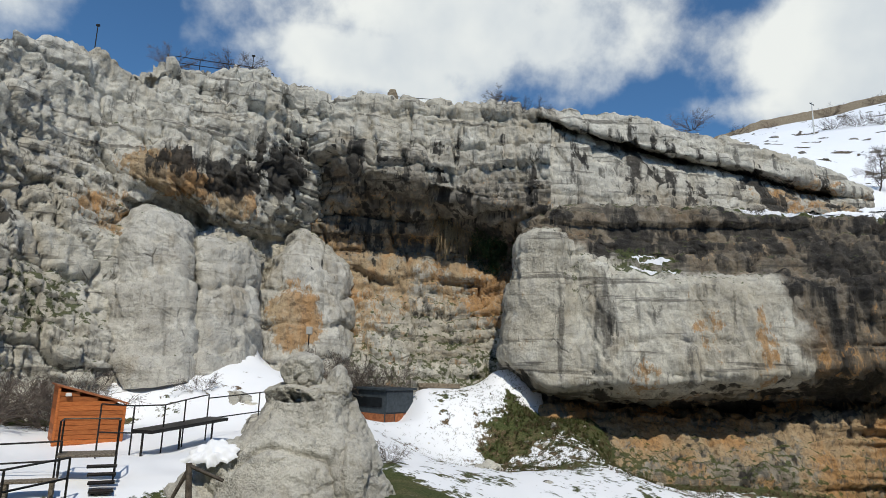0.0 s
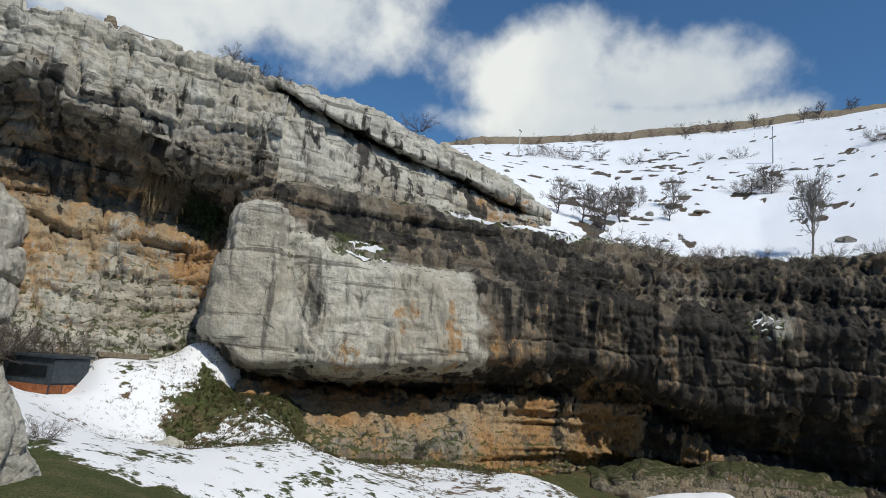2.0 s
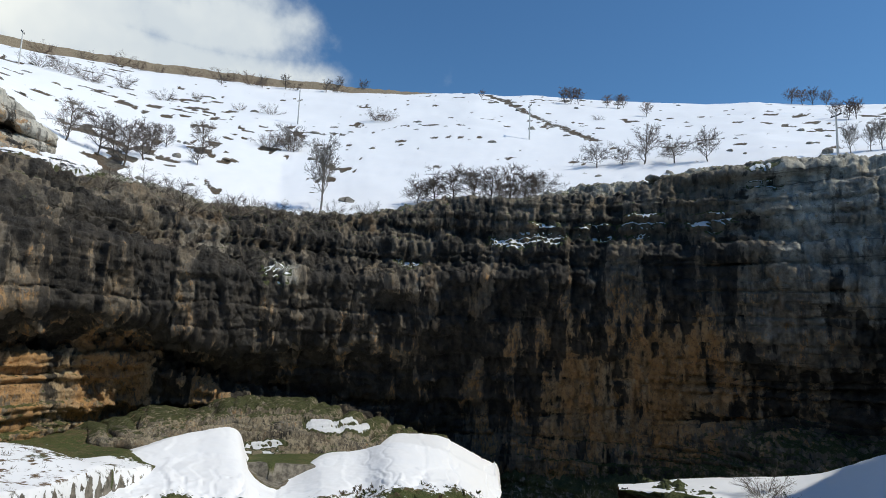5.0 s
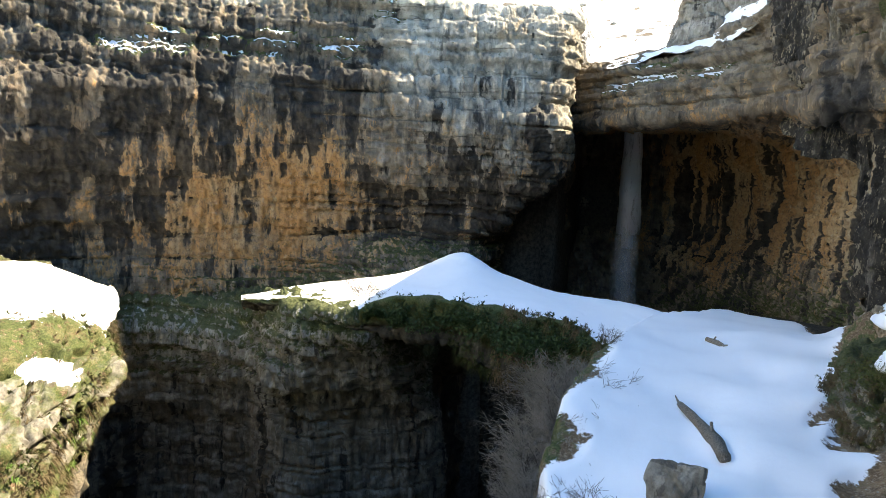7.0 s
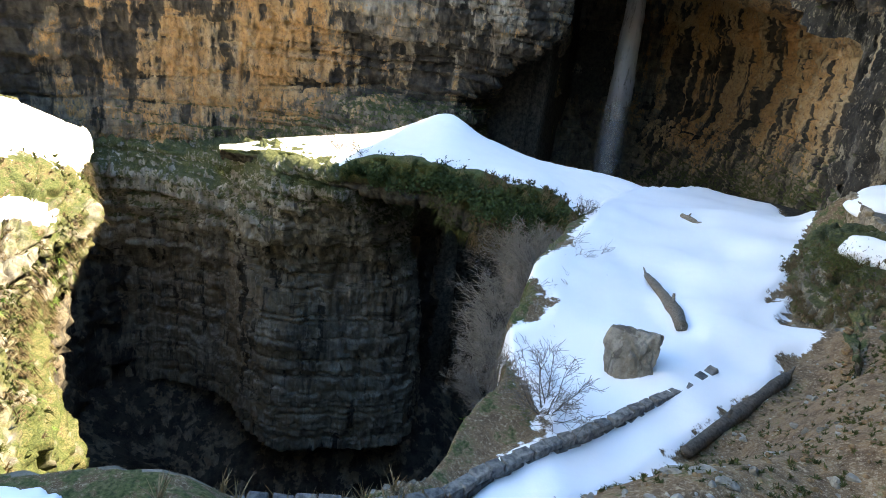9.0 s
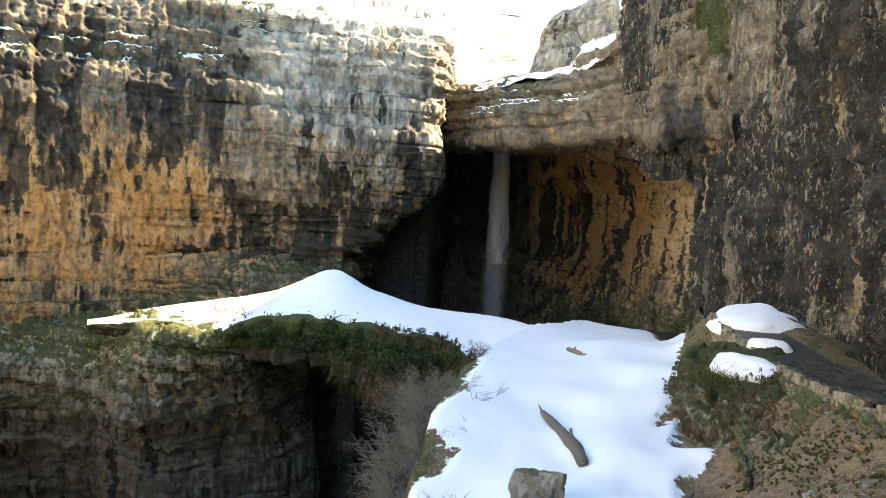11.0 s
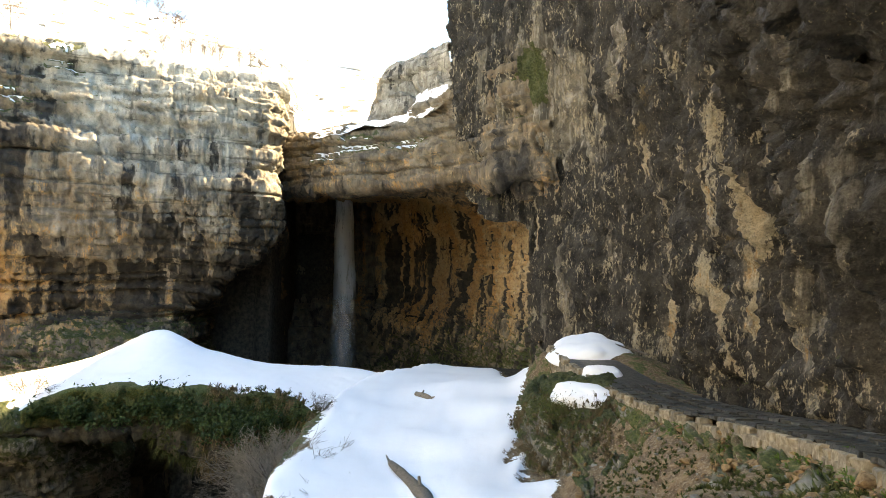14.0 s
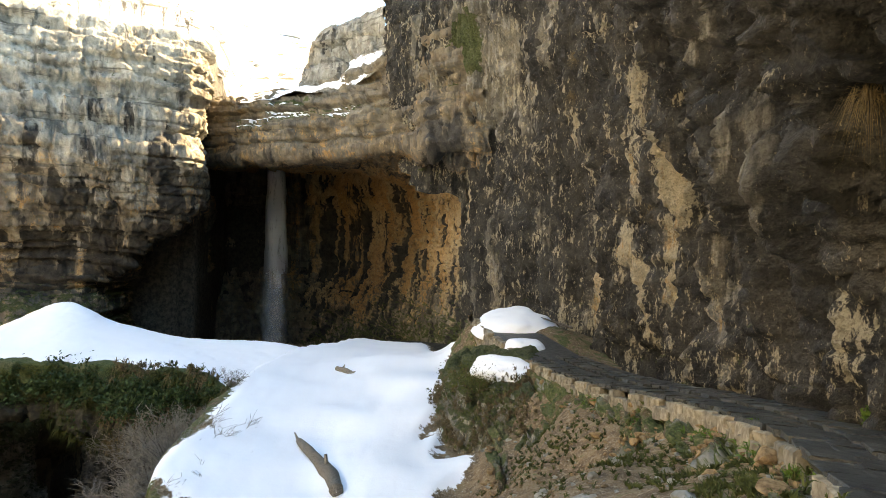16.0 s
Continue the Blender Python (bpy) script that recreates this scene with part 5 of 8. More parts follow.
def snow_cover(x, y, z, dist, az, pit, k, n1, n2, slope):
    """Zone of the ground: snow, grass, rock, and a darkening for painted shade and dark soil."""
    q = np.stack([x, y, 0 * x], -1).reshape(-1, 3)
    spots = fbm(q / np.array([3.2, 3.8, 1.0]), 4, 120, 0.6).reshape(x.shape)
    thaw = fbm(q / 30.0, 2, 121).reshape(x.shape)
    hill = 0.95 - 0.75 * smooth(spots + 0.4 * thaw, 0.3, 0.46) - 0.4 * smooth(slope, 0.8, 1.6)
    # a track climbs the hill
    trail = np.array([(115.6, 16.4), (141.3, 29.9), (168.7, 46.1), (213.9, 72.0)])
    far = -inside(np.concatenate([trail, trail[::-1] + np.array([0.4, -0.4])]), x, y)
    hill = hill - 0.62 * (1 - smooth(far + 1.2 * n2, 0.5, 2.2))
    left = (az < 25) & (k > 0.5)
    hill = np.where(left, 0.35, hill)
    snow = 0.25 + 0 * x
    for a, b, r, much in SNOW:
        snow = np.maximum(snow, much * (1 - smooth(np.hypot(x - a, y - b) / r, 0.75, 1.15)))
    snow = np.maximum(snow, 0.5 + 0.6 * np.clip(inside(TERRACE, x, y), -0.6, 0.8))
    snow = np.where(k > 0.5, hill, snow)
    snow = np.where(pit > 0.3, -1, snow)
    grass = np.where(k > 0.5, 0.3, 0.45 + 0.23 * smooth(y, -4.0, 4.0) - 0.3 * smooth(x, 22, 28) * smooth(-y, 15, 20) - 0.08 * smooth(x, 12, 15) * smooth(y, -14, -11) + 0.35 * n1)
    grass = np.where((k < 0.5) & (pit > -0.3) & (x < 40), np.maximum(grass, 0.5 + 0.4 * n1), grass)
    rock = np.where(pit > 0.8, 1.0, np.where(k > 0.5, 0.5, 0.2) + 0.8 * smooth(slope, 1.0, 2.0))
    # depth shade of the sinkhole painted as darker ground; uphill, dark stony soil
    shade_and_soil = np.where(dist > 4, smooth(pit, 0.3, 1.5), 0.0)
    shade_and_soil = np.where(k > 0.5, 0.55, shade_and_soil)
    # deep shade at the grotto's foot, painted into the ground colour
    shade_and_soil = np.where((x > 30) & (y < -22) & (k < 0.5) & (inside(TERRACE, x, y) < -0.3), 1.0, shade_and_soil)
    return np.stack([snow, grass, rock, shade_and_soil], -1)


TERRACE = [(29.5, -29.8), (26.5, -27.0), (24.6, -24.8), (22.8, -23.6), (20.1, -21.2), (18.2, -18.2), (18.6, -19.8), (16.7, -17.8), (15.8, -18.4), (14.9, -17.8), (14.4, -16), (13.3, -15.2), (12.2, -13.1), (10.8, -10.6), (9.7, -8.5), (8.9, -6.6), (9.5, -5.0), (10.1, -5.9), (11.2, -6.5), (11.6, -7.6), (12.9, -8.3), (14.5, -8.1), (16.9, -8.2), (17.5, -9.9), (18.2, -10.3), (19.9, -9.8), (22.9, -12.4), (25.8, -14.6), (29.0, -16.4), (33, -18.6), (38, -24), (42, -31), (38, -34), (33, -31)]
# patches of snow: x, y, radius, how closed
SNOW = [(-9, 31, 4, 0.72), (-11, 34, 3.5, 0.7), (-6, 34, 3, 0.62), (-12, 24, 8, 0.9), (-20, 20, 8, 0.8), (-12, 39, 4, 1), (-15, 35, 4, 0.7), (5.2, 44, 2.2, 0.7), (1, 42, 4, 0.6), (-1, 36, 5, 0.62), (7, 34.5, 5, 0.5), (16, 31, 6, 0.54), (24, 29, 6, 0.6), (-3, 40, 3, 0.75), (2, 29, 7, 0.58), (10, 27, 7, 0.55), (18, 24, 6, 0.6), (-4, 30, 5, 0.66), (10.5, 4.5, 1.4, 0.8), (7.5, 1.2, 1.0, 0.85), (6.0, 2.6, 1.2, 0.8)]


def ground():
    az = np.r_[np.arange(-180, -52, 2.0), np.arange(-52, 172, 0.3), np.arange(172, 180, 2.0)]
    rings = np.r_[0.002, 0.3, 1.0, 2.0 * 1.021 ** np.arange(0, 280), 2.0 * 1.021 ** 280 * 1.12 ** np.arange(1, 20)]
    a, d = np.meshgrid(np.radians(az), rings, indexing="ij")
    x, y = EYE[0] + d * np.sin(a), EYE[1] + d * np.cos(a)
    z, dist, azd, pit, k, n1, n2 = height(x, y)
    gx = np.gradient(z, axis=1) / np.gradient(d, axis=1)
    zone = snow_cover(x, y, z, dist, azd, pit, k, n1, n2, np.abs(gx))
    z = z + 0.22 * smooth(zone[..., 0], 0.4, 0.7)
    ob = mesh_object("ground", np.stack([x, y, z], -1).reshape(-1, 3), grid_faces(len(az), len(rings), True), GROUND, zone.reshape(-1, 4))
    return tagged(ob, "stony ground and hillside under patchy melting snow", "ground", kind="structure")


ground()



tagged(cliff("cliff_slabs", SLABS, PALE_ROCK, [(0, -0.3, 0.2), (0, -0.3, 0.05), (0, -0.25, 0), (0, -0.2, 0.05)], blocks=0.16, lumps=0.4, beds=0.1, seed=14, column=0.3, back=0, flutes=0.2, wide=4), "smooth grey limestone slabs leaning on the cliff", "cliff")
tagged(cliff("cliff_pillar", PILLAR, PALE_ROCK, [(0, 0, 0.2), (0.05, 0, 0), (0.1, 0.0, 0), (0.1, 0.1, 0.1)], blocks=0.22, lumps=0.4, beds=0.1, seed=15, column=0.3, back=0, flutes=0.2, wide=4, patches=[(-10, 43, 2.5, 2.0, 3.5, 0, 0.8)]), "grey limestone pillar with an ochre scar", "cliff")
tagged(cliff("sinkhole_bank", BANK, GROUND, [(1.3, 0.4, 0.2), (1.4, 0.4, 0.2), (1.2, 0.5, 0.2), (0.4, 0.65, 0.2), (0.12, 0.66, 0.44), (0.05, 0.62, 0.5), (0.0, 0.7, 0.4), (0.0, 0.72, 0.36)], blocks=0.4, slot=0.25, lumps=0.6, fine=0.2, seed=16, back=4, ledge=0.0, foot=4, du=0.1, dv=0.1, calm=[0.1, 0.12, 0.12, 0.5, 1, 1, 1, 1], patches=[(GULLY[0], GULLY[1], GULLY[2], 2.0, 2.5, 0, -1.4), (GULLY[0], GULLY[1], GULLY[2], 2.0, 2.5, 2, 0.4), (33, 11.5, -11.2, 1.7, 0.9, 0, 0.62)]), "sunlit grassy inner wall of the sinkhole below mounds of snow", "cliff")
tagged(cliff("cliff_ledges", LEDGES, BROWN, [(0.25, 0.2, 0.45, 0.6), (0.4, 0.25, 0.25, 0.5), (0.35, 0.4, 0.2, 0.7), (0.3, 0.5, 0.3, 0.8)], blocks=0.2, lumps=0.2, jag=0.1, fine=0.05, slot=0.5, sag=0.1, seed=18, back=5, ledge=0.2, patches=[(46.2, 24.6, -7.4, 2.2, 0.8, 4, 1.6), (43.6, 25.8, -7.4, 2.2, 0.8, 4, 1.6), (38.8, 28.5, -8.7, 2.2, 0.8, 4, 1.6)]), "brown bedded ledges at the foot of the shaded wall", "cliff")
tagged(cliff("sinkhole_wall", UNDER, SHADY, [(0, 0.0, 0.62), (0, 0.05, 0.48), (0.1, 0.1, 0.3), (0, 0.2, 0, 0.5), (0, 0.25, 0, 0.6)], blocks=0.14, drape=0.3, slot=0.35, shelf=[0, 0.2, 0.3, 0.1, 0], lumps=0.6, seed=17, back=4), "mossy rock ledge over the dark sinkhole", "cliff")


# ---- natural bridge ----
def natural_bridge():
    g, cu, rv = loft(BRIDGE, 0.13, 0.13)
    n = normals(g).reshape(-1, 3)
    flat, v = g.reshape(-1, 3), rv.ravel()
    top = smooth(v, 0.6, 1.0) * (1 - smooth(v, 2.8, 3.1))
    d = rock_relief(flat, beds=0.2, blocks=0.3, lumps=0.4, seed=12)[0] * (1 - 0.95 * top) + 0.12 * fbm(flat / 3, 3, 5) * top
    p = flat + n * d[:, None]
    w = v + 0.3 * fbm(flat / 2.2, 4, 15)
    snow = top * (1 - smooth(w, 2.75, 3.0))
    grass = 0.8 * smooth(v, 2.4, 2.8) * (1 - smooth(v, 3.6, 4.1))
    rock = smooth(v, 3.4, 4.0)
    # flank and underside darkened, their shade put into the colour
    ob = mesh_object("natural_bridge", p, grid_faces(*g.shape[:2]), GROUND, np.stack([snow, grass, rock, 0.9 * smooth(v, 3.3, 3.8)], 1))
    return tagged(ob, "natural rock bridge carpeted with snow and mossy along its edge", "bridge", kind="structure")


natural_bridge()

tagged(cliff("cliff_outcrop", OUTCROP, SHADY, [(0, 0, 0), (0, 0.2, 0), (0, 0.2, 0.1)], blocks=0.3, lumps=0.3, seed=21, back=3), "dark rock outcrop above the arch", "cliff")


def snow_bank():
    g, cu, rv = loft(SNOWBANK, 0.15, 0.15)
    flat = g.reshape(-1, 3)
    p = flat + np.stack([0 * flat[:, 0], 0 * flat[:, 0], 0.5 * fbm(flat / 2.0, 4, 7)], 1)
    v = rv.ravel() + 0.6 * fbm(flat / 1.5, 4, 8)
    ob = mesh_object("snow_bank", p, grid_faces(*g.shape[:2]), GROUND, np.stack([1.1 - 0.9 * smooth(v, 1.5, 2.2), 0.3 + 0 * v, 0.8 + 0 * v], 1))
    return tagged(ob, "bank of snow lying on the arch", "snow", kind="structure")


snow_bank()


def pit_wall():
    c = np.mean(PIT, axis=0)
    cols = []
    for x, y in [*PIT, PIT[0]]:
        d = np.array([x, y]) - c
        k = 1 - 2.9 / np.linalg.norm(d)
        q = c + d * k
        cols.append([(q[0], q[1], -21.0), (q[0], q[1], -26.0), (q[0], q[1], -38.0), (q[0], q[1], -62.0)])
    cols = cols[::-1]
    # black in every row paints the shaft's shade
    tagged(cliff("sinkhole_shaft", cols, SHADY, [(0, 0.5, 0.25, 0.8), (0, 0.6, 0.2, 0.9), (0, 0.65, 0.1, 1), (0, 0.65, 0, 1)], blocks=0.4, lumps=1.0, slot=0.4, seed=23, back=0, ledge=0, du=0.4, dv=0.4), "dark walls of the deep sinkhole, shade painted in", "cliff")


pit_wall()


# ---- small builders ----
def plain(name, a, b, scale=6.0, rough=0.85, bump=0.3, stretch=None, metal=0.0):
    n = Nodes(name)
    x = n.noise(scale, 6, 0.6, stretch=stretch)
    n.bsdf.inputs["Metallic"].default_value = metal
    col = n.mix(n.ramp(x, 0.3, 0.7), a, b)
    col = n.mix(1.0, col, n.mix(n.each(), (0.68, 0.68, 0.69), (1.22, 1.18, 1.12)), "MULTIPLY")
    return n.done(col, rough, x, bump, 0.03)


BARK = plain("bark", (0.055, 0.045, 0.038), (0.14, 0.12, 0.10), 12)
GREY_TWIG = plain("grey_twigs", (0.13, 0.12, 0.105), (0.27, 0.25, 0.225), 20)
TWIG = plain("twigs", (0.085, 0.07, 0.06), (0.19, 0.16, 0.14), 20)
PALE_TWIG = plain("pale_twigs", (0.20, 0.18, 0.16), (0.36, 0.33, 0.29), 20)
RUST_TWIG = plain("rusty_twigs", (0.11, 0.078, 0.062), (0.20, 0.14, 0.11), 20)
LEAF = plain("evergreen_leaves", (0.018, 0.04, 0.012), (0.06, 0.105, 0.03), 8, 0.6)
MOSSY = plain("moss_leaves", (0.032, 0.044, 0.012), (0.10, 0.11, 0.034), 8, 0.9)
BRIGHT = plain("fresh_leaves", (0.07, 0.14, 0.02), (0.16, 0.27, 0.06), 8, 0.6)
DRY = plain("withered_grass", (0.075, 0.055, 0.03), (0.19, 0.145, 0.08), 9)
STRAW = plain("dry_grass", (0.20, 0.14, 0.075), (0.38, 0.29, 0.17), 9)
PLANK = plain("orange_planks", (0.34, 0.095, 0.025), (0.50, 0.17, 0.05), 5, 0.6, stretch=(1, 1, 9))
STEEL = plain("dark_steel", (0.02, 0.02, 0.022), (0.05, 0.048, 0.045), 9, 0.5, metal=0.6)
SLATE = plain("slate_panels", (0.03, 0.04, 0.05), (0.055, 0.07, 0.085), 4, 0.6)
CUT = plain("cut_stone", (0.07, 0.072, 0.075), (0.24, 0.235, 0.225), 7, 0.9, 0.8)
TAN = plain("wall_stone", (0.15, 0.12, 0.082), (0.34, 0.285, 0.21), 7, 0.9, 0.8)
WET = plain("wet_flagstone", (0.03, 0.03, 0.027), (0.085, 0.082, 0.073), 6, 0.45, 0.7)
DRIFTWOOD = plain("weathered_wood", (0.09, 0.072, 0.055), (0.30, 0.26, 0.21), 7, 0.85, 0.9, stretch=(3, 3, 3))
CLEAN = plain("broken_stone", (0.48, 0.46, 0.42), (0.66, 0.64, 0.58), 4)
PUTTY = plain("grey_housing", (0.5, 0.5, 0.49), (0.66, 0.66, 0.64), 5)
CLAY = plain("clay_panels", (0.20, 0.07, 0.03), (0.33, 0.13, 0.06), 5)
DARK_GLASS = plain("dark_pane", (0.01, 0.012, 0.015), (0.02, 0.024, 0.03), 2, 0.12)


def thing(name, label, category, x=0, y=0, z=0, turn=0, group=""):
    ob = new(name)
    ob.empty_display_size = 0.3
    ob.matrix_basis = pose(x, y, z, 0, 0, turn)
    return tagged(ob, label, category, group)


def part(name, verts, faces, material, parent, label="", soft=False):
    ob = mesh_object(name, verts, faces, material, soft=soft)
    ob.parent = parent
    if label:
        tagged(ob, label)
    return ob


def shared(name, ob, parent, m):
    """One more piece on the mesh of ob."""
    c = new(name, ob.data)
    c.parent = parent
    c.matrix_basis = m
    return c


def tubes(segs, sides=4):
    """Tapered sticks from (a, b, radius at a, radius at b)."""
    a = np.array([s[0] for s in segs], float)
    b = np.array([s[1] for s in segs], float)
    ra = np.array([s[2] for s in segs])[:, None, None]
    rb = np.array([s[3] for s in segs])[:, None, None]
    d = b - a
    d /= np.maximum(1e-9, np.linalg.norm(d, axis=1, keepdims=True))
    h = np.where(np.abs(d[:, 2:3]) < 0.9, np.array([[0, 0, 1.0]]), np.array([[1.0, 0, 0]]))
    u = np.cross(d, h)
    u /= np.linalg.norm(u, axis=1, keepdims=True)
    w = np.cross(d, u)
    t = np.arange(sides) * 2 * np.pi / sides
    ring = np.cos(t)[None, :, None] * u[:, None] + np.sin(t)[None, :, None] * w[:, None]
    v = np.stack([a[:, None] + ra * ring, b[:, None] + rb * ring], 1).reshape(-1, 3)
    base = (np.arange(len(segs)) * 2 * sides)[:, None]
    i = np.arange(sides)[None]
    j = (i + 1) % sides
    f = np.stack([base + i, base + j, base + sides + j, base + sides + i], -1).reshape(-1, 4)
    return v, f


def box(x0, x1, y0, y1, z0, z1, bevel=0.0):
    bm = bmesh.new()
    bmesh.ops.create_cube(bm, size=1)
    for v in bm.verts:
        v.co = Vector(((x0 + x1) / 2 + v.co.x * (x1 - x0), (y0 + y1) / 2 + v.co.y * (y1 - y0), (z0 + z1) / 2 + v.co.z * (z1 - z0)))
    if bevel:
        bmesh.ops.bevel(bm, geom=bm.edges[:], offset=bevel, segments=1, affect="EDGES")
    bmesh.ops.triangulate(bm, faces=bm.faces[:])
    v = [tuple(q.co) for q in bm.verts]
    f = [tuple(q.index for q in p.verts) for p in bm.faces]
    bm.free()
    return v, f


def sphere(level):
    bm = bmesh.new()
    bmesh.ops.create_icosphere(bm, subdivisions=level, radius=1)
    v = np.array([q.co[:] for q in bm.verts])
    f = np.array([[q.index for q in p.verts] for p in bm.faces])
    bm.free()
    return v, f


def rock_mesh(sx, sy, sz, seed, level=5, cuts=9, rough=0.14):
    """An angular boulder: a ball cut by planes, then weathered."""
    rng = np.random.default_rng(seed)
    v, f = sphere(level)
    for _ in range(cuts):
        n = rng.normal(size=3)
        n /= np.linalg.norm(n)
        d = rng.uniform(0.55, 0.85)
        over = np.maximum(0, v @ n - d)
        v = v - over[:, None] * n * 0.92
    p = v * np.array([sx, sy, sz])
    size = (sx * sy * sz) ** (1 / 3)
    n = v / np.linalg.norm(v, axis=1, keepdims=True)
    d = rough * size * (fbm(p / size * 1.3, 4, seed, 0.6) + 0.25 * fbm(p / size * 6, 3, seed + 9))
    e, c = cells(p / size * 1.6 + 3 * seed, seed)
    d = d + 0.10 * size * (c - 0.5) - 0.10 * size * np.exp(-(e / 0.05) ** 2)
    return p + n * d[:, None], f


def zoned(ob, ochre=0.0, black=0.0, moss=0.0, brown=0.0):
    """Stone made by hand gets the cliffs' zones too; moss grows on what faces up."""
    me = ob.data
    n = len(me.vertices)
    nor = np.zeros(n * 3, dtype=np.float32)
    me.vertices.foreach_get("normal", nor)
    up = nor.reshape(-1, 3)[:, 2]
    at = me.color_attributes.new("zone", "FLOAT_COLOR", "POINT")
    rgba = np.stack([np.full(n, ochre), np.full(n, black), moss * smooth(up, -0.2, 0.9), np.full(n, brown)], 1).astype(np.float32)
    at.data.foreach_set("color", rgba.ravel())
    return ob


def boulder(name, label, x, y, z, sx, sy, sz, seed, turn=0, material=None, level=5, moss=0.2, cuts=9, black=0.0, ochre=0.0):
    v, f = rock_mesh(sx, sy, sz, seed, level, cuts)
    ob = mesh_object(name, v, f, material or ROCK)
    zoned(ob, ochre, black, moss)
    ob.matrix_basis = pose(x, y, z, 0, 0, turn)
    return tagged(ob, label, "rock")


def on_ground(x, y):
    return float(height(np.array([x], float), np.array([y], float))[0][0])


# ---- trees and shrubs ----
def bare_limbs(seed, main=15, steep=0.9, reach=0.5, first=0.16, stems=0, curl=0.16):
    """Sticks of a leafless plant one metre high: thick ones, thin ones. stems: how many rise from the ground in place of one trunk."""
    rng = np.random.default_rng(seed)
    thick, thin = [], []

    def stick(p, d, length, r, n, out, bend=curl, rise=0.06):
        pts = [p]
        for i in range(n):
            d = d + rng.normal(size=3) * bend + np.array([0, 0, rise])
            d = d / np.linalg.norm(d)
            q = pts[-1] + d * length / n
            out.append((pts[-1], q, r * (1 - 0.75 * i / n), r * (1 - 0.75 * (i + 1) / n)))
            pts.append(q)
        return pts, d

    def limb(p, d, length, r):
        pts, _ = stick(p, d, length, r, 5, thick)
        for k, q in enumerate(pts[1:], 1):
            for _ in range(2 if k < 5 else 3):
                e = d + rng.normal(size=3) * 0.55
                e = e / np.linalg.norm(e)
                sub, _ = stick(q, e, length * rng.uniform(0.3, 0.5) * (1.15 - 0.1 * k), r * 0.4, 3, thin)
                for w in sub[1:]:
                    for _ in range(2):
                        f = e + rng.normal(size=3) * 0.6
                        stick(w, f / np.linalg.norm(f), length * rng.uniform(0.12, 0.24), r * 0.2, 2, thin)

    if not stems:
        trunk, _ = stick(np.array([0, 0, -0.03]), np.array([rng.normal() * 0.06, rng.normal() * 0.06, 1.0]), 0.8, 0.02, 8, thick, 0.07)
        for i in range(main):
            h = first + (0.74 - first) * (i / (main - 1)) ** 0.8
            k = np.clip(h / 0.8 * 8, 0, 7.99)
            p = trunk[int(k)] * (1 - k % 1) + trunk[int(k) + 1] * (k % 1)
            a = 2.4 * i + rng.normal() * 0.4
            d = np.array([math.cos(a), math.sin(a), steep * rng.uniform(0.7, 1.3)])
            limb(p, d / np.linalg.norm(d), reach * rng.uniform(0.75, 1.15) * (1.1 - 0.6 * h), 0.0085 * (1.3 - h))
    for i in range(stems):
        a = 2.4 * i
        d = np.array([math.cos(a), math.sin(a), steep * rng.uniform(0.5, 1.6)])
        limb(np.array([math.cos(a), math.sin(a), 0]) * 0.05, d / np.linalg.norm(d), rng.uniform(0.55, 0.85), 0.009)
    top = max(s[1][2] for s in thick + thin)
    return [[(a / top, b / top, r / top, q / top) for a, b, r, q in some] for some in (thick, thin)]


def bare_tree(name, label, category, seed, twig, group="", least=0.0026, bark=None, **kw):
    ob = thing(name, label, category, group=group)
    thick, thin = bare_limbs(seed, **kw)
    trunk = part("trunk", *tubes(thick, 6), bark or BARK, ob)
    thin = [(a, b, max(r, least), max(q, 0.75 * least)) for a, b, r, q in thin]
    part("branching", *tubes(thin, 3), twig, trunk)
    return ob


def plant(proto, places, wide=1.0):
    """Sets a plant built one metre high at (x, y, height, z or None), the first time itself, then as copies."""
    rng = random.Random(len(places) * 7 + len(proto.name))
    for i, (x, y, h, z) in enumerate(places):
        z = on_ground(x, y) if z is None else z
        w = h * wide * rng.uniform(0.9, 1.15)
        m = pose(x, y, z - 0.05, 0, 0, rng.uniform(0, 360)) @ Matrix.Diagonal((w, w, h, 1))
        if i + 1 < len(places):
            copy_thing(proto, m)
        else:
            proto.matrix_basis = m


def leaves(n, radii, seed, size, lumps=9, droop=0.0):
    """Small leaves in uneven clumps, about one centre."""
    rng = np.random.default_rng(seed)
    c = rng.normal(size=(lumps, 3))
    c = c / np.linalg.norm(c, axis=1, keepdims=True) * rng.uniform(0.25, 0.85, (lumps, 1))
    r = rng.uniform(0.22, 0.45, lumps)
    k = rng.integers(0, lumps, n)
    q = rng.normal(size=(n, 3))
    q = q / np.linalg.norm(q, axis=1, keepdims=True) * rng.uniform(0.3, 1, (n, 1)) ** 0.5
    p = (c[k] + q * r[k][:, None]) * np.array(radii)
    a = rng.normal(size=(n, 3))
    a[:, 2] -= droop
    a /= np.linalg.norm(a, axis=1, keepdims=True)
    b = np.cross(a, rng.normal(size=(n, 3)))
    b /= np.linalg.norm(b, axis=1, keepdims=True)
    s = size * rng.uniform(0.6, 1.3, (n, 1))
    v = np.stack([p - a * s, p + b * s * 0.45, p + a * s, p - b * s * 0.45], 1).reshape(-1, 3)
    return v, np.arange(4 * n).reshape(-1, 4)


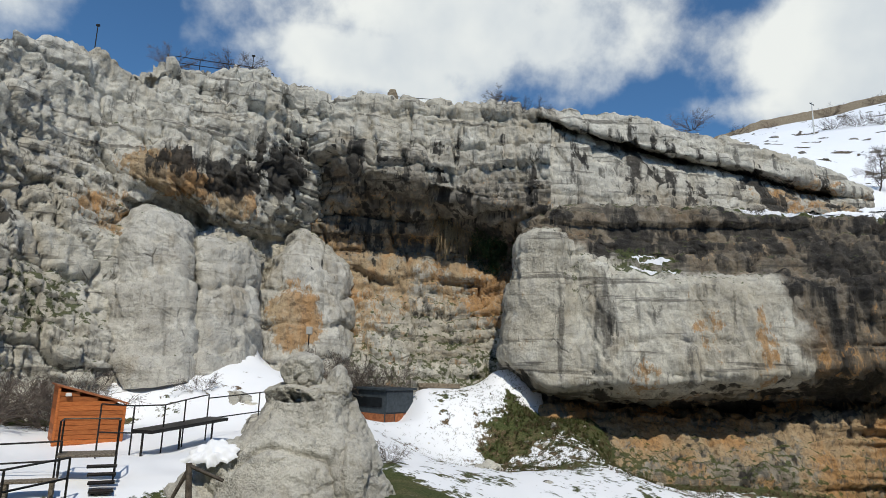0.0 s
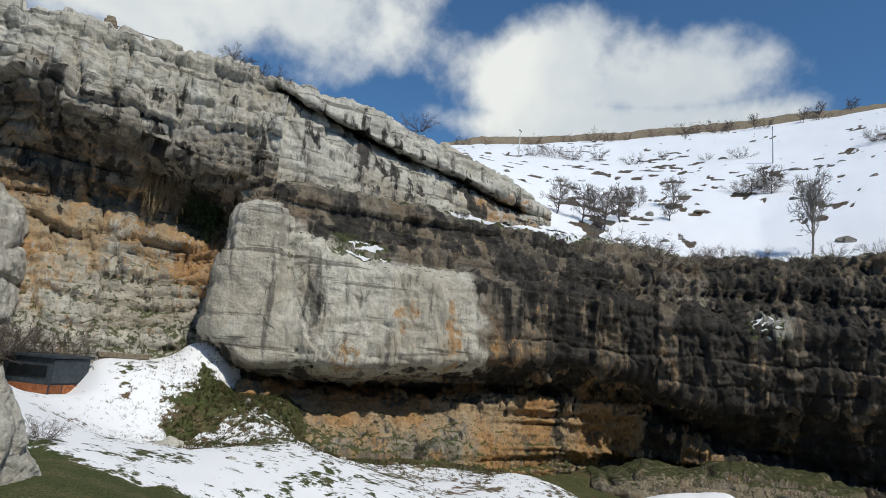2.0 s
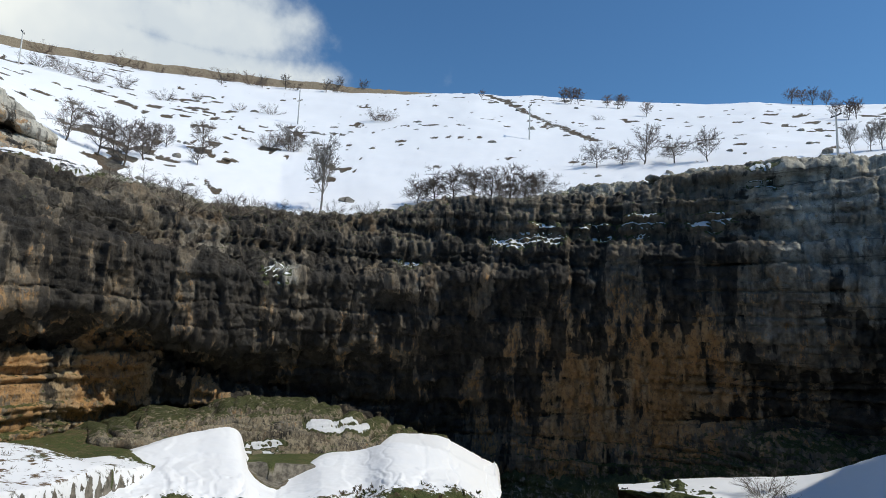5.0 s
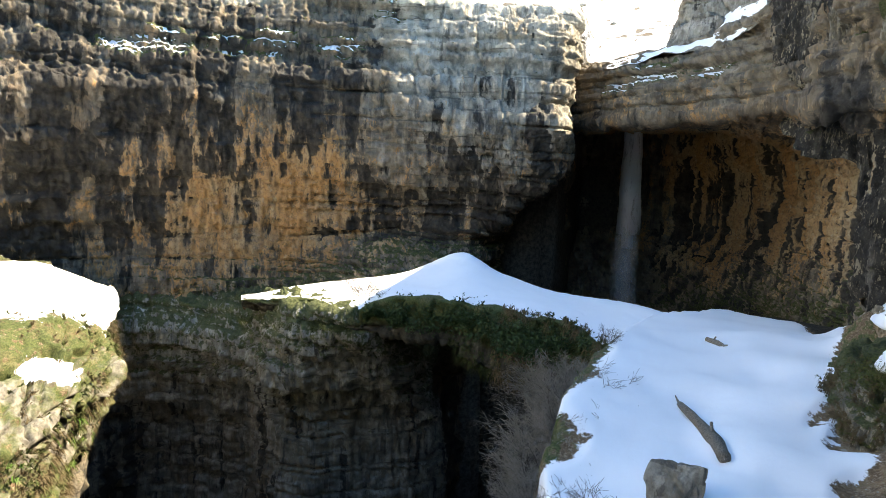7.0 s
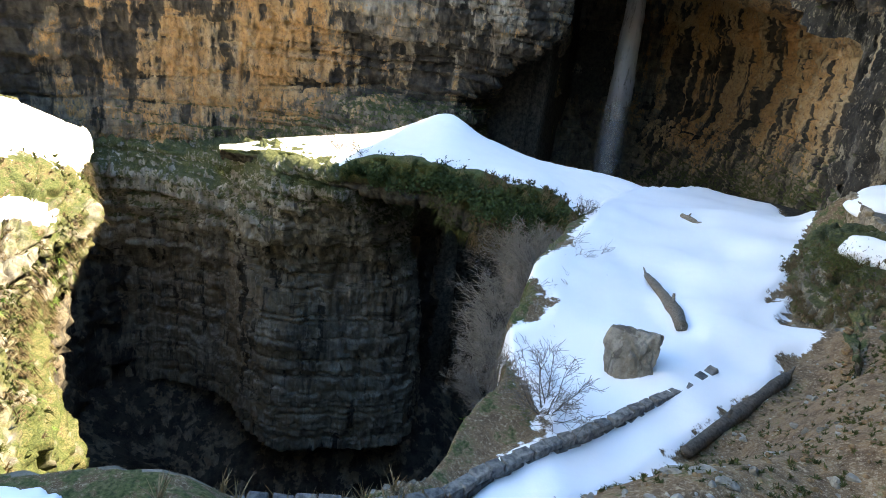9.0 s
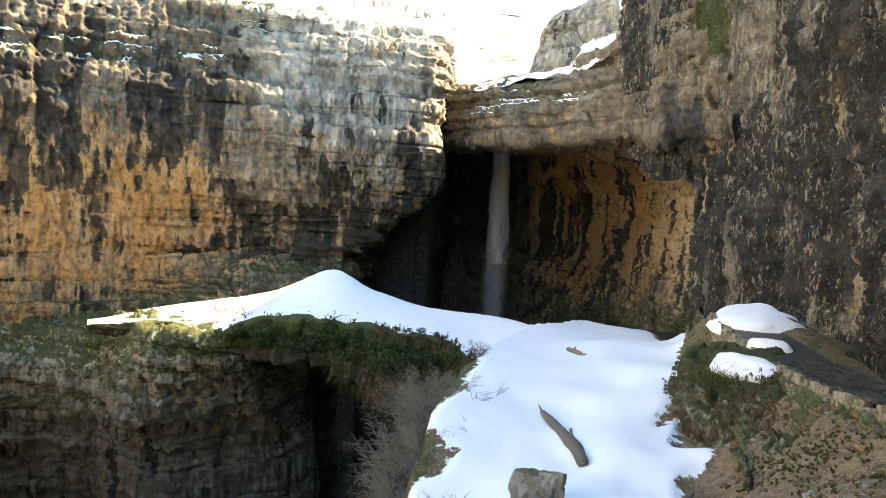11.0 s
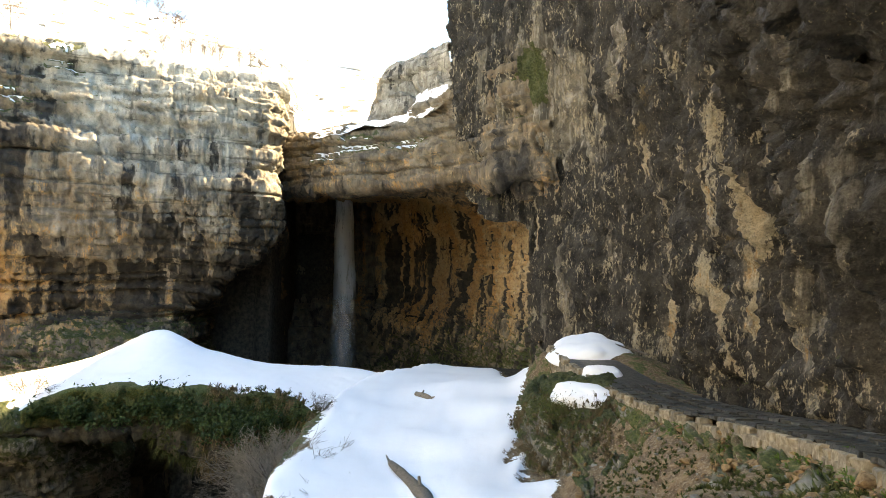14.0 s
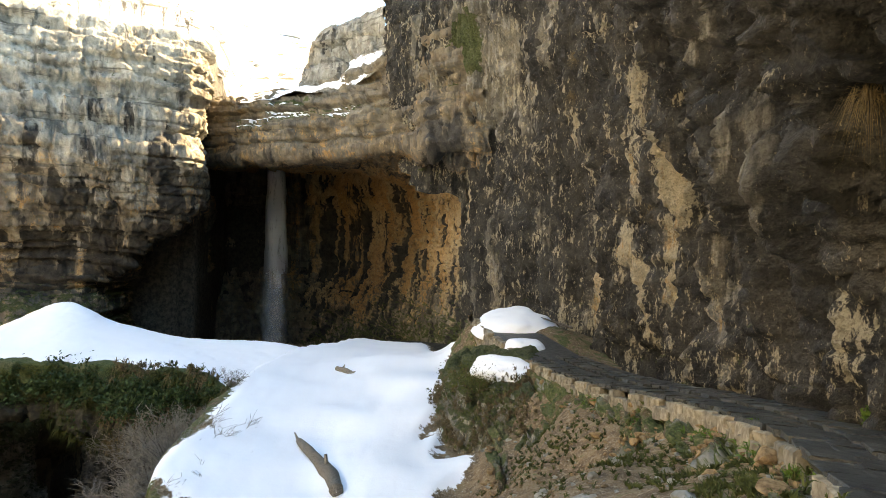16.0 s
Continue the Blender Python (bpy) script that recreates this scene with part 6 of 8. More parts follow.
def blades(points, length, seed, droop=0.6, spread=0.5, per=24, width=0.012):
    """Tufts of long grass at (point, outward way)."""
    rng = np.random.default_rng(seed)
    root = np.repeat(np.array([q for q, _ in points], float), per, 0)
    d = np.repeat(np.array([w for _, w in points], float), per, 0) + rng.normal(size=root.shape) * spread
    d /= np.linalg.norm(d, axis=1, keepdims=True)
    l = length * rng.uniform(0.5, 1.2, (len(root), 1))
    a = root + rng.normal(size=root.shape) * 0.05 * length
    m = a + d * l * 0.5
    e = m + (d + np.array([0, 0, -droop * 1.6])) * l * 0.5
    s = np.cross(d, rng.normal(size=root.shape))
    s = s / np.linalg.norm(s, axis=1, keepdims=True) * width * (0.6 + length)
    v = np.stack([a - s, a + s, m + s * 0.8, m - s * 0.8, m - s * 0.8, m + s * 0.8, e + s * 0.15, e - s * 0.15], 1).reshape(-1, 3)
    return v, np.arange(len(v)).reshape(-1, 4)


grey_tree = bare_tree("bare_tree", "leafless grey-brown tree standing in snow", "tree", 3, TWIG, "trees on the snowy slope")
wide_tree = bare_tree("spreading_tree", "leafless spreading tree with dark crooked twigs on the rim", "tree", 5, TWIG, "trees on the snowy slope", steep=0.6, reach=0.62, first=0.22, curl=0.3)
pale_tree = bare_tree("slender_tree", "slender pale leafless tree with upswept branches", "tree", 11, PALE_TWIG, "pale trees behind the rim", 0.0022, PALE_TWIG, steep=1.7, reach=0.5, first=0.2, main=19)
rust_tree = bare_tree("russet_tree", "small leafless tree with russet twigs", "tree", 21, RUST_TWIG, "russet trees on the ridge", steep=1.3, reach=0.5)
shrub = bare_tree("bare_shrub", "low leafless shrub of tangled brown twigs", "shrub", 8, TWIG, "shrubs", stems=11)
rust_shrub = bare_tree("russet_shrub", "low shrub with reddish leafless twigs", "shrub", 9, RUST_TWIG, "shrubs", stems=11)
plant(grey_tree, [(48.5, 57.0, 5.6, None), (44.0, 60.5, 5.0, None), (56.0, 62.0, 4.6, None), (60.0, 58.0, 3.6, None), (66.6, 63.5, 5.0, None), (91.9, 5.9, 6.4, None), (90.6, -2.6, 5.4, None), (46.6, 58.8, 5.2, None), (53.2, 59.4, 5.5, None), (50, 60.5, 4.6, None), (62.5, 66.3, 3.6, None), (166.6, 137, 5, None), (175.5, 134, 6, None), (183, 122, 5.5, None), (150, 140, 4, None), (191, 122, 6, None), (197, 115, 6, None)])
plant(wide_tree, [(63.5, 28.5, 3.4, None), (65, 27, 4.0, None), (66, 25, 4.8, None), (67, 23, 4.6, None), (67.5, 21, 5.0, None), (68, 19, 4.6, None), (69, 17.5, 4.4, None), (70, 15.5, 3.6, None), (90.2, 12.3, 4.4, None), (91, 1.7, 4.2, None), (92, 9, 3.2, None), (82.4, 63.2, 3.6, None), (84, 61, 3.8, None), (86.7, 64.2, 4.6, None), (4.15, 48.4, 2.5, 20.3)], 1.35)
plant(pale_tree, [(58.5, 38.0, 9.2, None), (91.5, -19.5, 4.6, None), (92.6, -23.2, 4.8, None), (91.9, -26.8, 5.0, None), (92.1, -31.2, 4.4, None), (91.8, -21.7, 4.2, None), (92.2, -24.8, 4.5, None), (92.4, -29.7, 4.4, None), (97, -27, 4.0, None), (92, -33, 4, None), (89, -37, 4.5, None)], 0.8)
plant(rust_tree, [(190.3, 35, 6.5, None), (192, 37, 6, None), (193, 33, 6, None), (188, 23.6, 4.8, None), (189, 20.5, 4.8, None), (189, 18.5, 5, None), (171, 10.9, 5, None), (215, -33, 6, None), (216, -36, 6.5, None), (214, -39, 6, None), (217, -30, 6, None), (148, -31, 5.2, None), (150, -33, 5, None), (152, -29.5, 4.5, None), (183.8, 62.6, 3.5, None)])
plant(shrub, [(82, 64.5, 3, None), (84.5, 62, 2.6, None), (114.7, 114, 2.4, None), (128.7, 70.3, 3.5, None), (88, 117, 4, None), (95, 115.5, 3.8, None), (83.4, 119, 4, None), (78.8, 119.4, 3.6, None), (98.4, 106.7, 3.2, None), (157, 21.8, 2, None), (44.3, 49.5, 2.6, None), (41, 40.6, 2.4, 10.4), (42.7, 37, 2.0, 9.9), (43.5, 36.2, 2.3, 9.6), (46, 35, 2.4, 9.5), (48.5, 33, 2.2, 9.6), (39.5, 42, 2.2, 10.6), (6.6, 47.6, 1.9, 19.8), (5.5, 47.9, 1.8, 20), (7.6, 47.4, 1.6, 19.6), (-12.4, 33.2, 1.3, None), (-1.8, 25.5, 1.1, None), (-15.9, 27.8, 2.8, None), (-18.2, 25, 3.4, None), (-19, 27, 3.2, None), (-17.2, 28.5, 3.0, None), (-6.4, 42.4, 3.6, -2.2), (-5, 42.8, 3.4, -2.4), (-3.7, 43, 3.0, -2.5), (-7.4, 42, 3.0, -2.2), (-19, 28, 3, None), (-17.5, 30.5, 2.6, None), (12.6, -8.2, 1.8, None), (27.4, -15.3, 1.0, None), (47, -4.5, 2.4, -9.9), (22.7, 44.5, 1.6, 11.0), (30, 41.2, 1.4, 10.1), (33.5, 40.6, 1.8, 9.9), (39.2, 38.4, 2.8, 8.6), (38.2, 37.2, 2.6, 5.6), (37.4, 37.6, 2.4, 4.6), (46.8, 34.6, 1.8, 9.6), (50.5, 31.0, 1.8, 10.5), (53, 28.8, 1.6, 11.2), (60, 19.8, 1.8, 13.4), (61.5, 17.2, 2.0, 14.2), (58.5, 22.5, 1.8, 12.8), (62, 15, 1.8, 14.4), (68.5, -27.5, 3.0, 11.6), (70.5, -26.5, 2.6, 12.4)], 1.25)
plant(rust_shrub, [(114.5, 100, 1.9, None), (116.3, 92.3, 2.8, None), (128.6, 68, 3.2, None), (-20.8, 43.3, 1.8, 21.2), (-17.3, 46.2, 1.9, 22.3), (-16, 47, 1.6, 22.6), (20.3, 48.5, 1.6, 19.8)], 1.3)

ridge_shrub = bare_tree("ridge_shrub", "bare brown shrub standing on the snowy ridge", "shrub", 14, RUST_TWIG, "shrubs along the ridge", stems=11)
plant(ridge_shrub, [(EYE[0] + d * math.sin(radians(a)), EYE[1] + d * math.cos(radians(a)), h, None) for a, d, h in ((26, 222, 4), (28.5, 224, 3), (33, 223, 4.5), (36, 221, 3.5), (38.5, 222, 5), (40, 220, 4), (41.5, 223, 3), (44, 222, 4), (46.5, 221, 5), (47.5, 222, 4), (49, 220, 5.5), (50, 223, 4), (53, 221, 3.5), (57, 222, 3.5))], 1.3)

# the tangle of dry branches that hangs over the edge of the sinkhole
tangle = bare_tree("dry_bush", "tangle of dry grey branches hanging over the sinkhole edge", "bush", 31, GREY_TWIG, "dry bushes at the sinkhole", 0.003, stems=26, steep=0.5, curl=0.2)
plant(tangle, [(23.2, -11.8, 2.2, -9.3), (21.2, -11.0, 1.9, -9.4), (19.6, -10.2, 1.6, -9.3), (16.4, -8.0, 1.3, -9.6), (14.2, -7.3, 1.2, -9.5), (18.2, -8.9, 1.7, -9.9), (20.6, -9.9, 1.9, -10.2), (22.3, -11.3, 2.2, -10.4), (19.4, -9.2, 1.6, -10.8), (17.0, -8.1, 1.4, -10.7), (25.4, -13.4, 1.73, -9.4), (31.8, -15.6, 2.88, -12.5), (33.2, -14.8, 2.88, -12.9), (24.2, -12.3, 1.73, -10.6), (27.5, -14.6, 2.02, -10.9), (30.4, -16.2, 2.02, -11.0)], 1.15)


def evergreen(x, y, z, h, w, seed, name="evergreen_bush", label="dense dark evergreen bush growing in the rock shelter", material=None, n=5200, size=0.11):
    ob = thing(name, label, "bush", x, y, z)
    thick, thin = bare_limbs(seed, stems=5)
    part("stems", *tubes([(a * h * 0.8, b * h * 0.8, r * h, q * h) for a, b, r, q in thick + thin], 4), BARK, ob)
    v, f = leaves(n, (w / 2, w / 2, h / 2), seed, size, 14)
    part("foliage", v + np.array([0, 0, h * 0.52]), f, material or LEAF, ob)
    return ob


evergreen(4.3, 50.3, 6.4, 5.2, 4.4, 41)
evergreen(6.2, 49.4, 7.6, 3.6, 2.6, 42)


# ---- north side: rock tower, cabins, railings ----
def rock_tower():
    ob = thing("rock_tower", "tall grey limestone pinnacle with a cracked cap rock beside the snow", "rock", -4.2, 19.6, -5.8)
    nz, na = 110, 220
    z = np.linspace(0, 4.6, nz)
    t = np.linspace(0, 2 * np.pi, na, endpoint=False)
    T, Z = np.meshgrid(t, z, indexing="ij")
    r = np.interp(Z, [0, 1.8, 2.6, 3.44, 3.95, 4.6], [4.2, 2.95, 2.4, 1.9, 1.5, 1.2])
    mid = np.interp(Z, [0, 1.8, 3.44, 4.0, 4.6], [-0.6, -0.15, 0.2, 0.28, 0.28])
    r = r * (1 + 0.05 * np.sin(3 * T + 1) + 0.04 * np.sin(5 * T))
    p = np.stack([r * np.cos(T) + mid, 0.72 * r * np.sin(T), Z], -1)
    n = p * np.array([1, 1, 0.2])
    n /= np.maximum(1e-6, np.linalg.norm(n, axis=2, keepdims=True))
    d = rock_relief(p.reshape(-1, 3) * 1.2, (T * 3).ravel(), beds=0.05, blocks=0.13, lumps=0.3, fine=0.08, bed=3.4, wide=4, flutes=0.15, seed=61, jag=0.14)[0].reshape(T.shape)
    p = p + n * (d * 0.8)[..., None]
    zoned(part("body", p.reshape(-1, 3), grid_faces(na, nz, True), PALE_ROCK, ob, soft=True), 0, -0.6, 0.1)
    for dx, dy, dz, sx, sy, sz, seed in ((0.1, 0.15, 4.72, 1.4, 1.0, 0.78, 62), (0.08, 0.1, 5.45, 0.8, 0.7, 0.62, 63), (1.0, 0.1, 4.85, 0.52, 0.7, 0.85, 64), (-2.2, -0.6, 1.7, 1.5, 1.4, 1.25, 67), (-1.5, -0.7, 2.5, 1.0, 1.0, 1.0, 68)):
        v, f = rock_mesh(sx, sy, sz, seed, 5, 8, 0.10)
        zoned(part("cap_rock", v + np.array([dx, dy, dz]), f, PALE_ROCK, ob, soft=True), 0, -0.7, 0.1)
    v, f = rock_mesh(0.85, 1.2, 1.7, 66, 5, 8, 0.10)
    zoned(part("side_slab", v + np.array([1.75, -0.5, 2.0]), f, PALE_ROCK, ob, soft=True), 0, -0.6, 0.1)
    lamp = thing("floodlight", "small grey floodlight on a post on the rock", "lamp", -4.05, 19.3, 0.72)
    part("post", *tubes([((0, 0, -0.25), (0, 0, 0.1), 0.02, 0.02)], 6), STEEL, lamp)
    part("housing", *box(-0.09, 0.09, -0.05, 0.05, 0.08, 0.32, 0.015), PUTTY, lamp, "pale grey housing")


rock_tower()


def wooden_cabin(x, y, turn, wide=2.7, deep=2.1, hi=2.55, lo=1.85):
    ob = thing("wooden_cabin", "small orange-stained plank cabin with a sloping roof in the snow", "cabin", x, y, on_ground(x, y) - 0.1, turn)
    n = 14
    for i in range(n):
        z0, z1 = hi * i / n, hi * (i + 1) / n - 0.012
        w = wide if z1 <= lo else wide * (hi - z1) / (hi - lo) + 0.02
        if w > 0.2:
            part("board", *box(0, w, 0, 0.035, z0, z1, 0.006), PLANK, ob)
        part("board", *box(0, 0.035, 0.04, deep, z0, z1, 0.006), PLANK, ob)
        if z1 <= lo:
            part("board", *box(wide - 0.035, wide, 0.04, deep, z0, z1, 0.006), PLANK, ob)
    part("back_wall", [(0, deep, 0), (wide, deep, 0), (wide, deep, lo), (0, deep, hi), (0, deep - 0.04, 0), (wide, deep - 0.04, 0), (wide, deep - 0.04, lo), (0, deep - 0.04, hi)], [(0, 1, 2, 3), (7, 6, 5, 4), (0, 4, 5, 1), (3, 2, 6, 7)], PLANK, ob)
    e = 0.09
    part("roof", [(-e, -e, hi + 0.03), (wide + e, -e, lo - 0.02), (wide + e, deep + e, lo - 0.02), (-e, deep + e, hi + 0.03), (-e, -e, hi + 0.09), (wide + e, -e, lo + 0.04), (wide + e, deep + e, lo + 0.04), (-e, deep + e, hi + 0.09)], [(3, 2, 1, 0), (4, 5, 6, 7), (0, 1, 5, 4), (1, 2, 6, 5), (2, 3, 7, 6), (3, 0, 4, 7)], CLAY, ob, "dark red-brown sloping roof")
    part("corner_post", *box(-0.03, 0.06, -0.03, 0.05, 0, hi, 0.008), PLANK, ob)
    part("corner_post", *box(wide - 0.06, wide + 0.03, -0.03, 0.05, 0, lo, 0.008), PLANK, ob)
    lamp = part("wall_lamp", *box(0.22, 0.42, -0.16, 0.0, hi - 0.35, hi - 0.22, 0.02), PUTTY, ob, "pale lamp under the roof")
    return ob


wooden_cabin(-14.35, 24.15, 36, 2.35, 1.9, 2.5, 1.85)


def dark_cabin(x, y, z, turn):
    ob = thing("dark_kiosk", "dark slate-blue kiosk with rusty lower panels at the cliff foot", "cabin", x, y, z, turn)
    a, b, h = 2.7, 3.3, 2.5
    part("body", *box(0.03, a - 0.03, 0.03, b - 0.03, -1.2, h - 0.1), SLATE, ob)
    for i in range(3):
        part("lower_panel", *box(a * i / 3 + 0.05, a * (i + 1) / 3 - 0.05, -0.03, 0.03, 0.1, 0.95, 0.01), CLAY, ob, "rusty brown panel")
    part("lower_panel", *box(-0.03, 0.03, 0.1, b - 0.1, 0.1, 0.95, 0.01), CLAY, ob, "rusty brown panel")
    part("window", *box(-0.035, 0.03, 0.35, b - 0.35, 1.35, 1.95, 0.01), DARK_GLASS, ob, "dark window band")
    part("side_panel", *box(0.06, a - 0.06, -0.035, 0.03, 1.05, h - 0.15, 0.01), SLATE, ob)
    part("roof", *box(-0.15, a + 0.15, -0.15, b + 0.15, h - 0.1, h + 0.05, 0.02), SLATE, ob)
    return ob


dark_cabin(-3.3, 40.2, -4.1, 52)
shelter = thing("stone_shelter", "low stone-built recess under the cliff behind the kiosk", "shelter", 0.2, 43.6, -2.6, 8)
part("wall", *box(-1.5, -0.9, 0, 0.6, -1, 1.2, 0.05), TAN, shelter)
part("wall", *box(0.7, 1.2, 0, 0.6, -1, 1.0, 0.05), TAN, shelter)
part("lintel", *box(-1.6, 1.3, -0.1, 0.8, 1.05, 1.35, 0.04), TAN, shelter)


def railing(points, high, label, rails=2, r=0.028, post_down=0.25):
    x, y, z = points[0]
    ob = thing("railing", label, "railing", x, y, z, group="steel railings")
    o = np.array(points[0], float)
    q = [np.array(p, float) - o for p in points]
    for p in q:
        part("post", *tubes([(p - np.array([0, 0, post_down]), p + np.array([0, 0, high]), r, r)], 6), STEEL, ob)
    for k in range(rails):
        for a, b in zip(q, q[1:]):
            up = np.array([0, 0, high * (1 - k / max(1, rails))])
            part("rail", *tubes([(a + up, b + up, r, r)], 6), STEEL, ob)
    return ob


railing([(-11.4, 21.7, -3.5), (-10.7, 22.6, -3.6), (-10.0, 23.5, -3.6), (-9.9, 25.1, -3.5), (-9.8, 27.3, -3.4)], 1.85, "dark steel railing of a walkway over the snow")
railing([(-9.8, 27.3, -3.4), (-8.2, 29.3, -3.2), (-7.0, 31.5, -3.0), (-6.4, 34, -2.6)], 1.7, "dark steel railing climbing beside the rocks")
railing([(-13.2, 14.0, -3.7), (-11.4, 14.4, -3.7), (-10.0, 15.1, -3.7), (-9.3, 16.5, -3.6)], 1.0, "thin dark railing along a snowy terrace")
railing([(-14.5, 17.5, -3.7), (-12.2, 18.0, -3.6), (-10.6, 18.3, -3.5)], 1.05, "thin dark railing along a snowy terrace")
walkway = thing("walkway", "dark steel walkway on posts over the snow", "walkway", -10.4, 23.4, -3.0)
part("deck", [(-0.3, -0.8, 0.45), (0.5, -1.0, 0.45), (1.6, 3.6, 0.55), (0.7, 3.9, 0.55), (-0.3, -0.8, 0.33), (0.5, -1.0, 0.33), (1.6, 3.6, 0.43), (0.7, 3.9, 0.43)], [(0, 1, 2, 3), (7, 6, 5, 4), (0, 4, 5, 1), (1, 5, 6, 2), (2, 6, 7, 3), (3, 7, 4, 0)], STEEL, walkway)
for px, py in ((0.1, -0.8), (1.0, 3.5), (0.6, 1.2)):
    part("post", *tubes([((px, py, -1.0), (px, py, 0.4), 0.04, 0.04)], 6), STEEL, walkway)
stand = thing("lookout_platform", "dark timber platform with steps and railing in the snow", "platform", -10.0, 18.5, -3.6, 25)
part("deck", *box(-0.7, 0.8, -0.4, 0.5, 0.75, 0.82, 0.01), DRIFTWOOD, stand)
for i in range(4):
    part("step", *box(0.1 + 0.05 * i, 0.85, -0.7 - 0.28 * i, -0.42 - 0.28 * i, 0.5 - 0.17 * i, 0.56 - 0.17 * i, 0.01), STEEL, stand)
for px, py in ((-0.68, -0.38), (0.78, -0.38), (-0.68, 0.48), (0.78, 0.48)):
    part("post", *tubes([((px, py, -0.4), (px, py, 1.75), 0.028, 0.028)], 6), STEEL, stand)
for a, b in (((-0.68, -0.38), (-0.68, 0.48)), ((-0.68, 0.48), (0.78, 0.48)), ((0.78, 0.48), (0.78, -0.38))):
    part("rail", *tubes([((*a, 1.73), (*b, 1.73), 0.025, 0.025)], 6), STEEL, stand)
table = thing("timber_bench", "weathered timber bench half buried in snow", "bench", -10.3, 16.6, -3.65, 25)
part("seat", *box(-0.6, 0.6, -0.2, 0.2, 0.4, 0.46, 0.01), DRIFTWOOD, table)
for px in (-0.5, 0.5):
    part("leg", *box(px - 0.05, px + 0.05, -0.18, 0.18, -0.2, 0.4, 0.01), DRIFTWOOD, table)
beam = thing("broken_beam", "broken dark timber posts leaning on the rock foot", "timber", -5.1, 13.6, -2.6)
part("post", *tubes([((0, 0, -0.5), (-0.08, 0, 0.42), 0.07, 0.06)], 7), BARK, beam)
part("brace", *tubes([((-0.1, 0, 0.38), (0.65, 0.05, 0.08), 0.045, 0.04)], 7), BARK, beam)
part("brace", *tubes([((-0.05, 0, 0.35), (-0.4, 0.1, -0.3), 0.045, 0.04)], 7), BARK, beam)

for args in (("boulder", "pale angular boulder lying on the snowy slope", 2.8, 35.9, -6.0, 1.7, 0.9, 0.95, 71, -20), ("boulder", "rounded grey boulder under the slabs", -10.5, 33.5, -2.5, 2.4, 1.4, 1.1, 72, 10), ("boulder", "rounded grey boulder beside snow", -14.2, 33.6, -2.0, 1.6, 1.2, 0.9, 73, 40), ("boulder", "low grey boulder beside the walkway", -7.6, 30.8, -3.2, 2.6, 1.5, 0.9, 74, 70), ("boulder", "small boulder in the snow", 8.5, 36.5, -5.8, 0.7, 0.6, 0.4, 75, 10), ("boulder", "pale jagged rock beside the bare shrubs", -21.8, 27.5, -0.4, 2.2, 1.8, 2.4, 76, 15)):
    boulder(*args)
boulder("boulder", "dark grey boulder rising out of the snow", 14.3, -11.3, -8.2, 0.95, 0.75, 1.25, 77, 30, SHADY, moss=0.2, black=0.1)
boulder("rim_boulder", "weathered block of rock perched on the cliff rim", 64.3, -7.2, 16.7, 1.9, 1.3, 0.8, 78, 20, ROCK, 4, moss=0.0)
boulder("rim_boulder", "small block of rock on the cliff rim", 65, 3.0, 16.3, 1.2, 1.0, 0.5, 79, 20, SHADY, 4)


# ---- poles, far house, wall on the ridge ----
def pole(x, y, h, arm=True, z=None):
    ob = thing("utility_pole", "slim utility pole standing in the snow", "pole", x, y, (on_ground(x, y) if z is None else z) - 0.3, 35, "utility poles")
    part("mast", *tubes([((0, 0, 0), (0, 0, h), 0.16, 0.10)], 7), PUTTY, ob)
    if arm:
        part("crossarm", *box(-0.8, 0.8, -0.06, 0.06, h - 0.5, h - 0.36), STEEL, ob)
        for i in (-0.7, 0.0, 0.7):
            part("insulator", *tubes([((i, 0, h - 0.36), (i, 0, h - 0.12), 0.05, 0.03)], 6), STEEL, ob)
    return ob


for x, y, h in ((112.2, 81.3, 8.5), (114.1, 28.6, 7.7), (89.7, -17.7, 6.2), (73.8, 117.8, 7.4)):
    pole(x, y, h)


def rim_lamp(x, y, z, h):
    ob = thing("lamp_post", "thin lamp post on the cliff rim", "lamp post", x, y, z - 0.3, group="lamp posts on the rim")
    part("mast", *tubes([((0, 0, 0), (0, 0, h), 0.035, 0.03)], 6), STEEL, ob)
    part("lamp_head", *box(-0.12, 0.12, -0.06, 0.06, h - 0.02, h + 0.14, 0.02), STEEL, ob)


rim_lamp(-23.9, 38.8, 20.6, 1.6)
rim_lamp(-15.9, 46.9, 22.5, 2.0)
rim_lamp(-11.8, 50.1, 22.2, 1.2)
railing([(-20.5, 43.3, 21.2), (-19.2, 44.6, 21.6), (-17.6, 45.9, 22.0), (-16.2, 46.9, 22.3), (-14.5, 48.0, 22.3)], 1.0, "thin railing along the cliff rim", 2, 0.03)
railing([(-5.0, 48.8, 21.4), (-3.5, 48.9, 21.4), (-1.5, 48.9, 21.3), (0.0, 49, 21.3)], 0.6, "low thin railing on the cliff rim", 1, 0.03)
hut = thing("rim_cairn", "small stack of pale stones on the cliff rim", "cairn", -4.6, 48.6, 21.5)
for i, (w, z) in enumerate(((0.5, 0.0), (0.4, 0.35), (0.28, 0.65))):
    part("stone", *box(-w, w, -w, w, z - 0.1, z + 0.32, 0.08), TAN, hut)


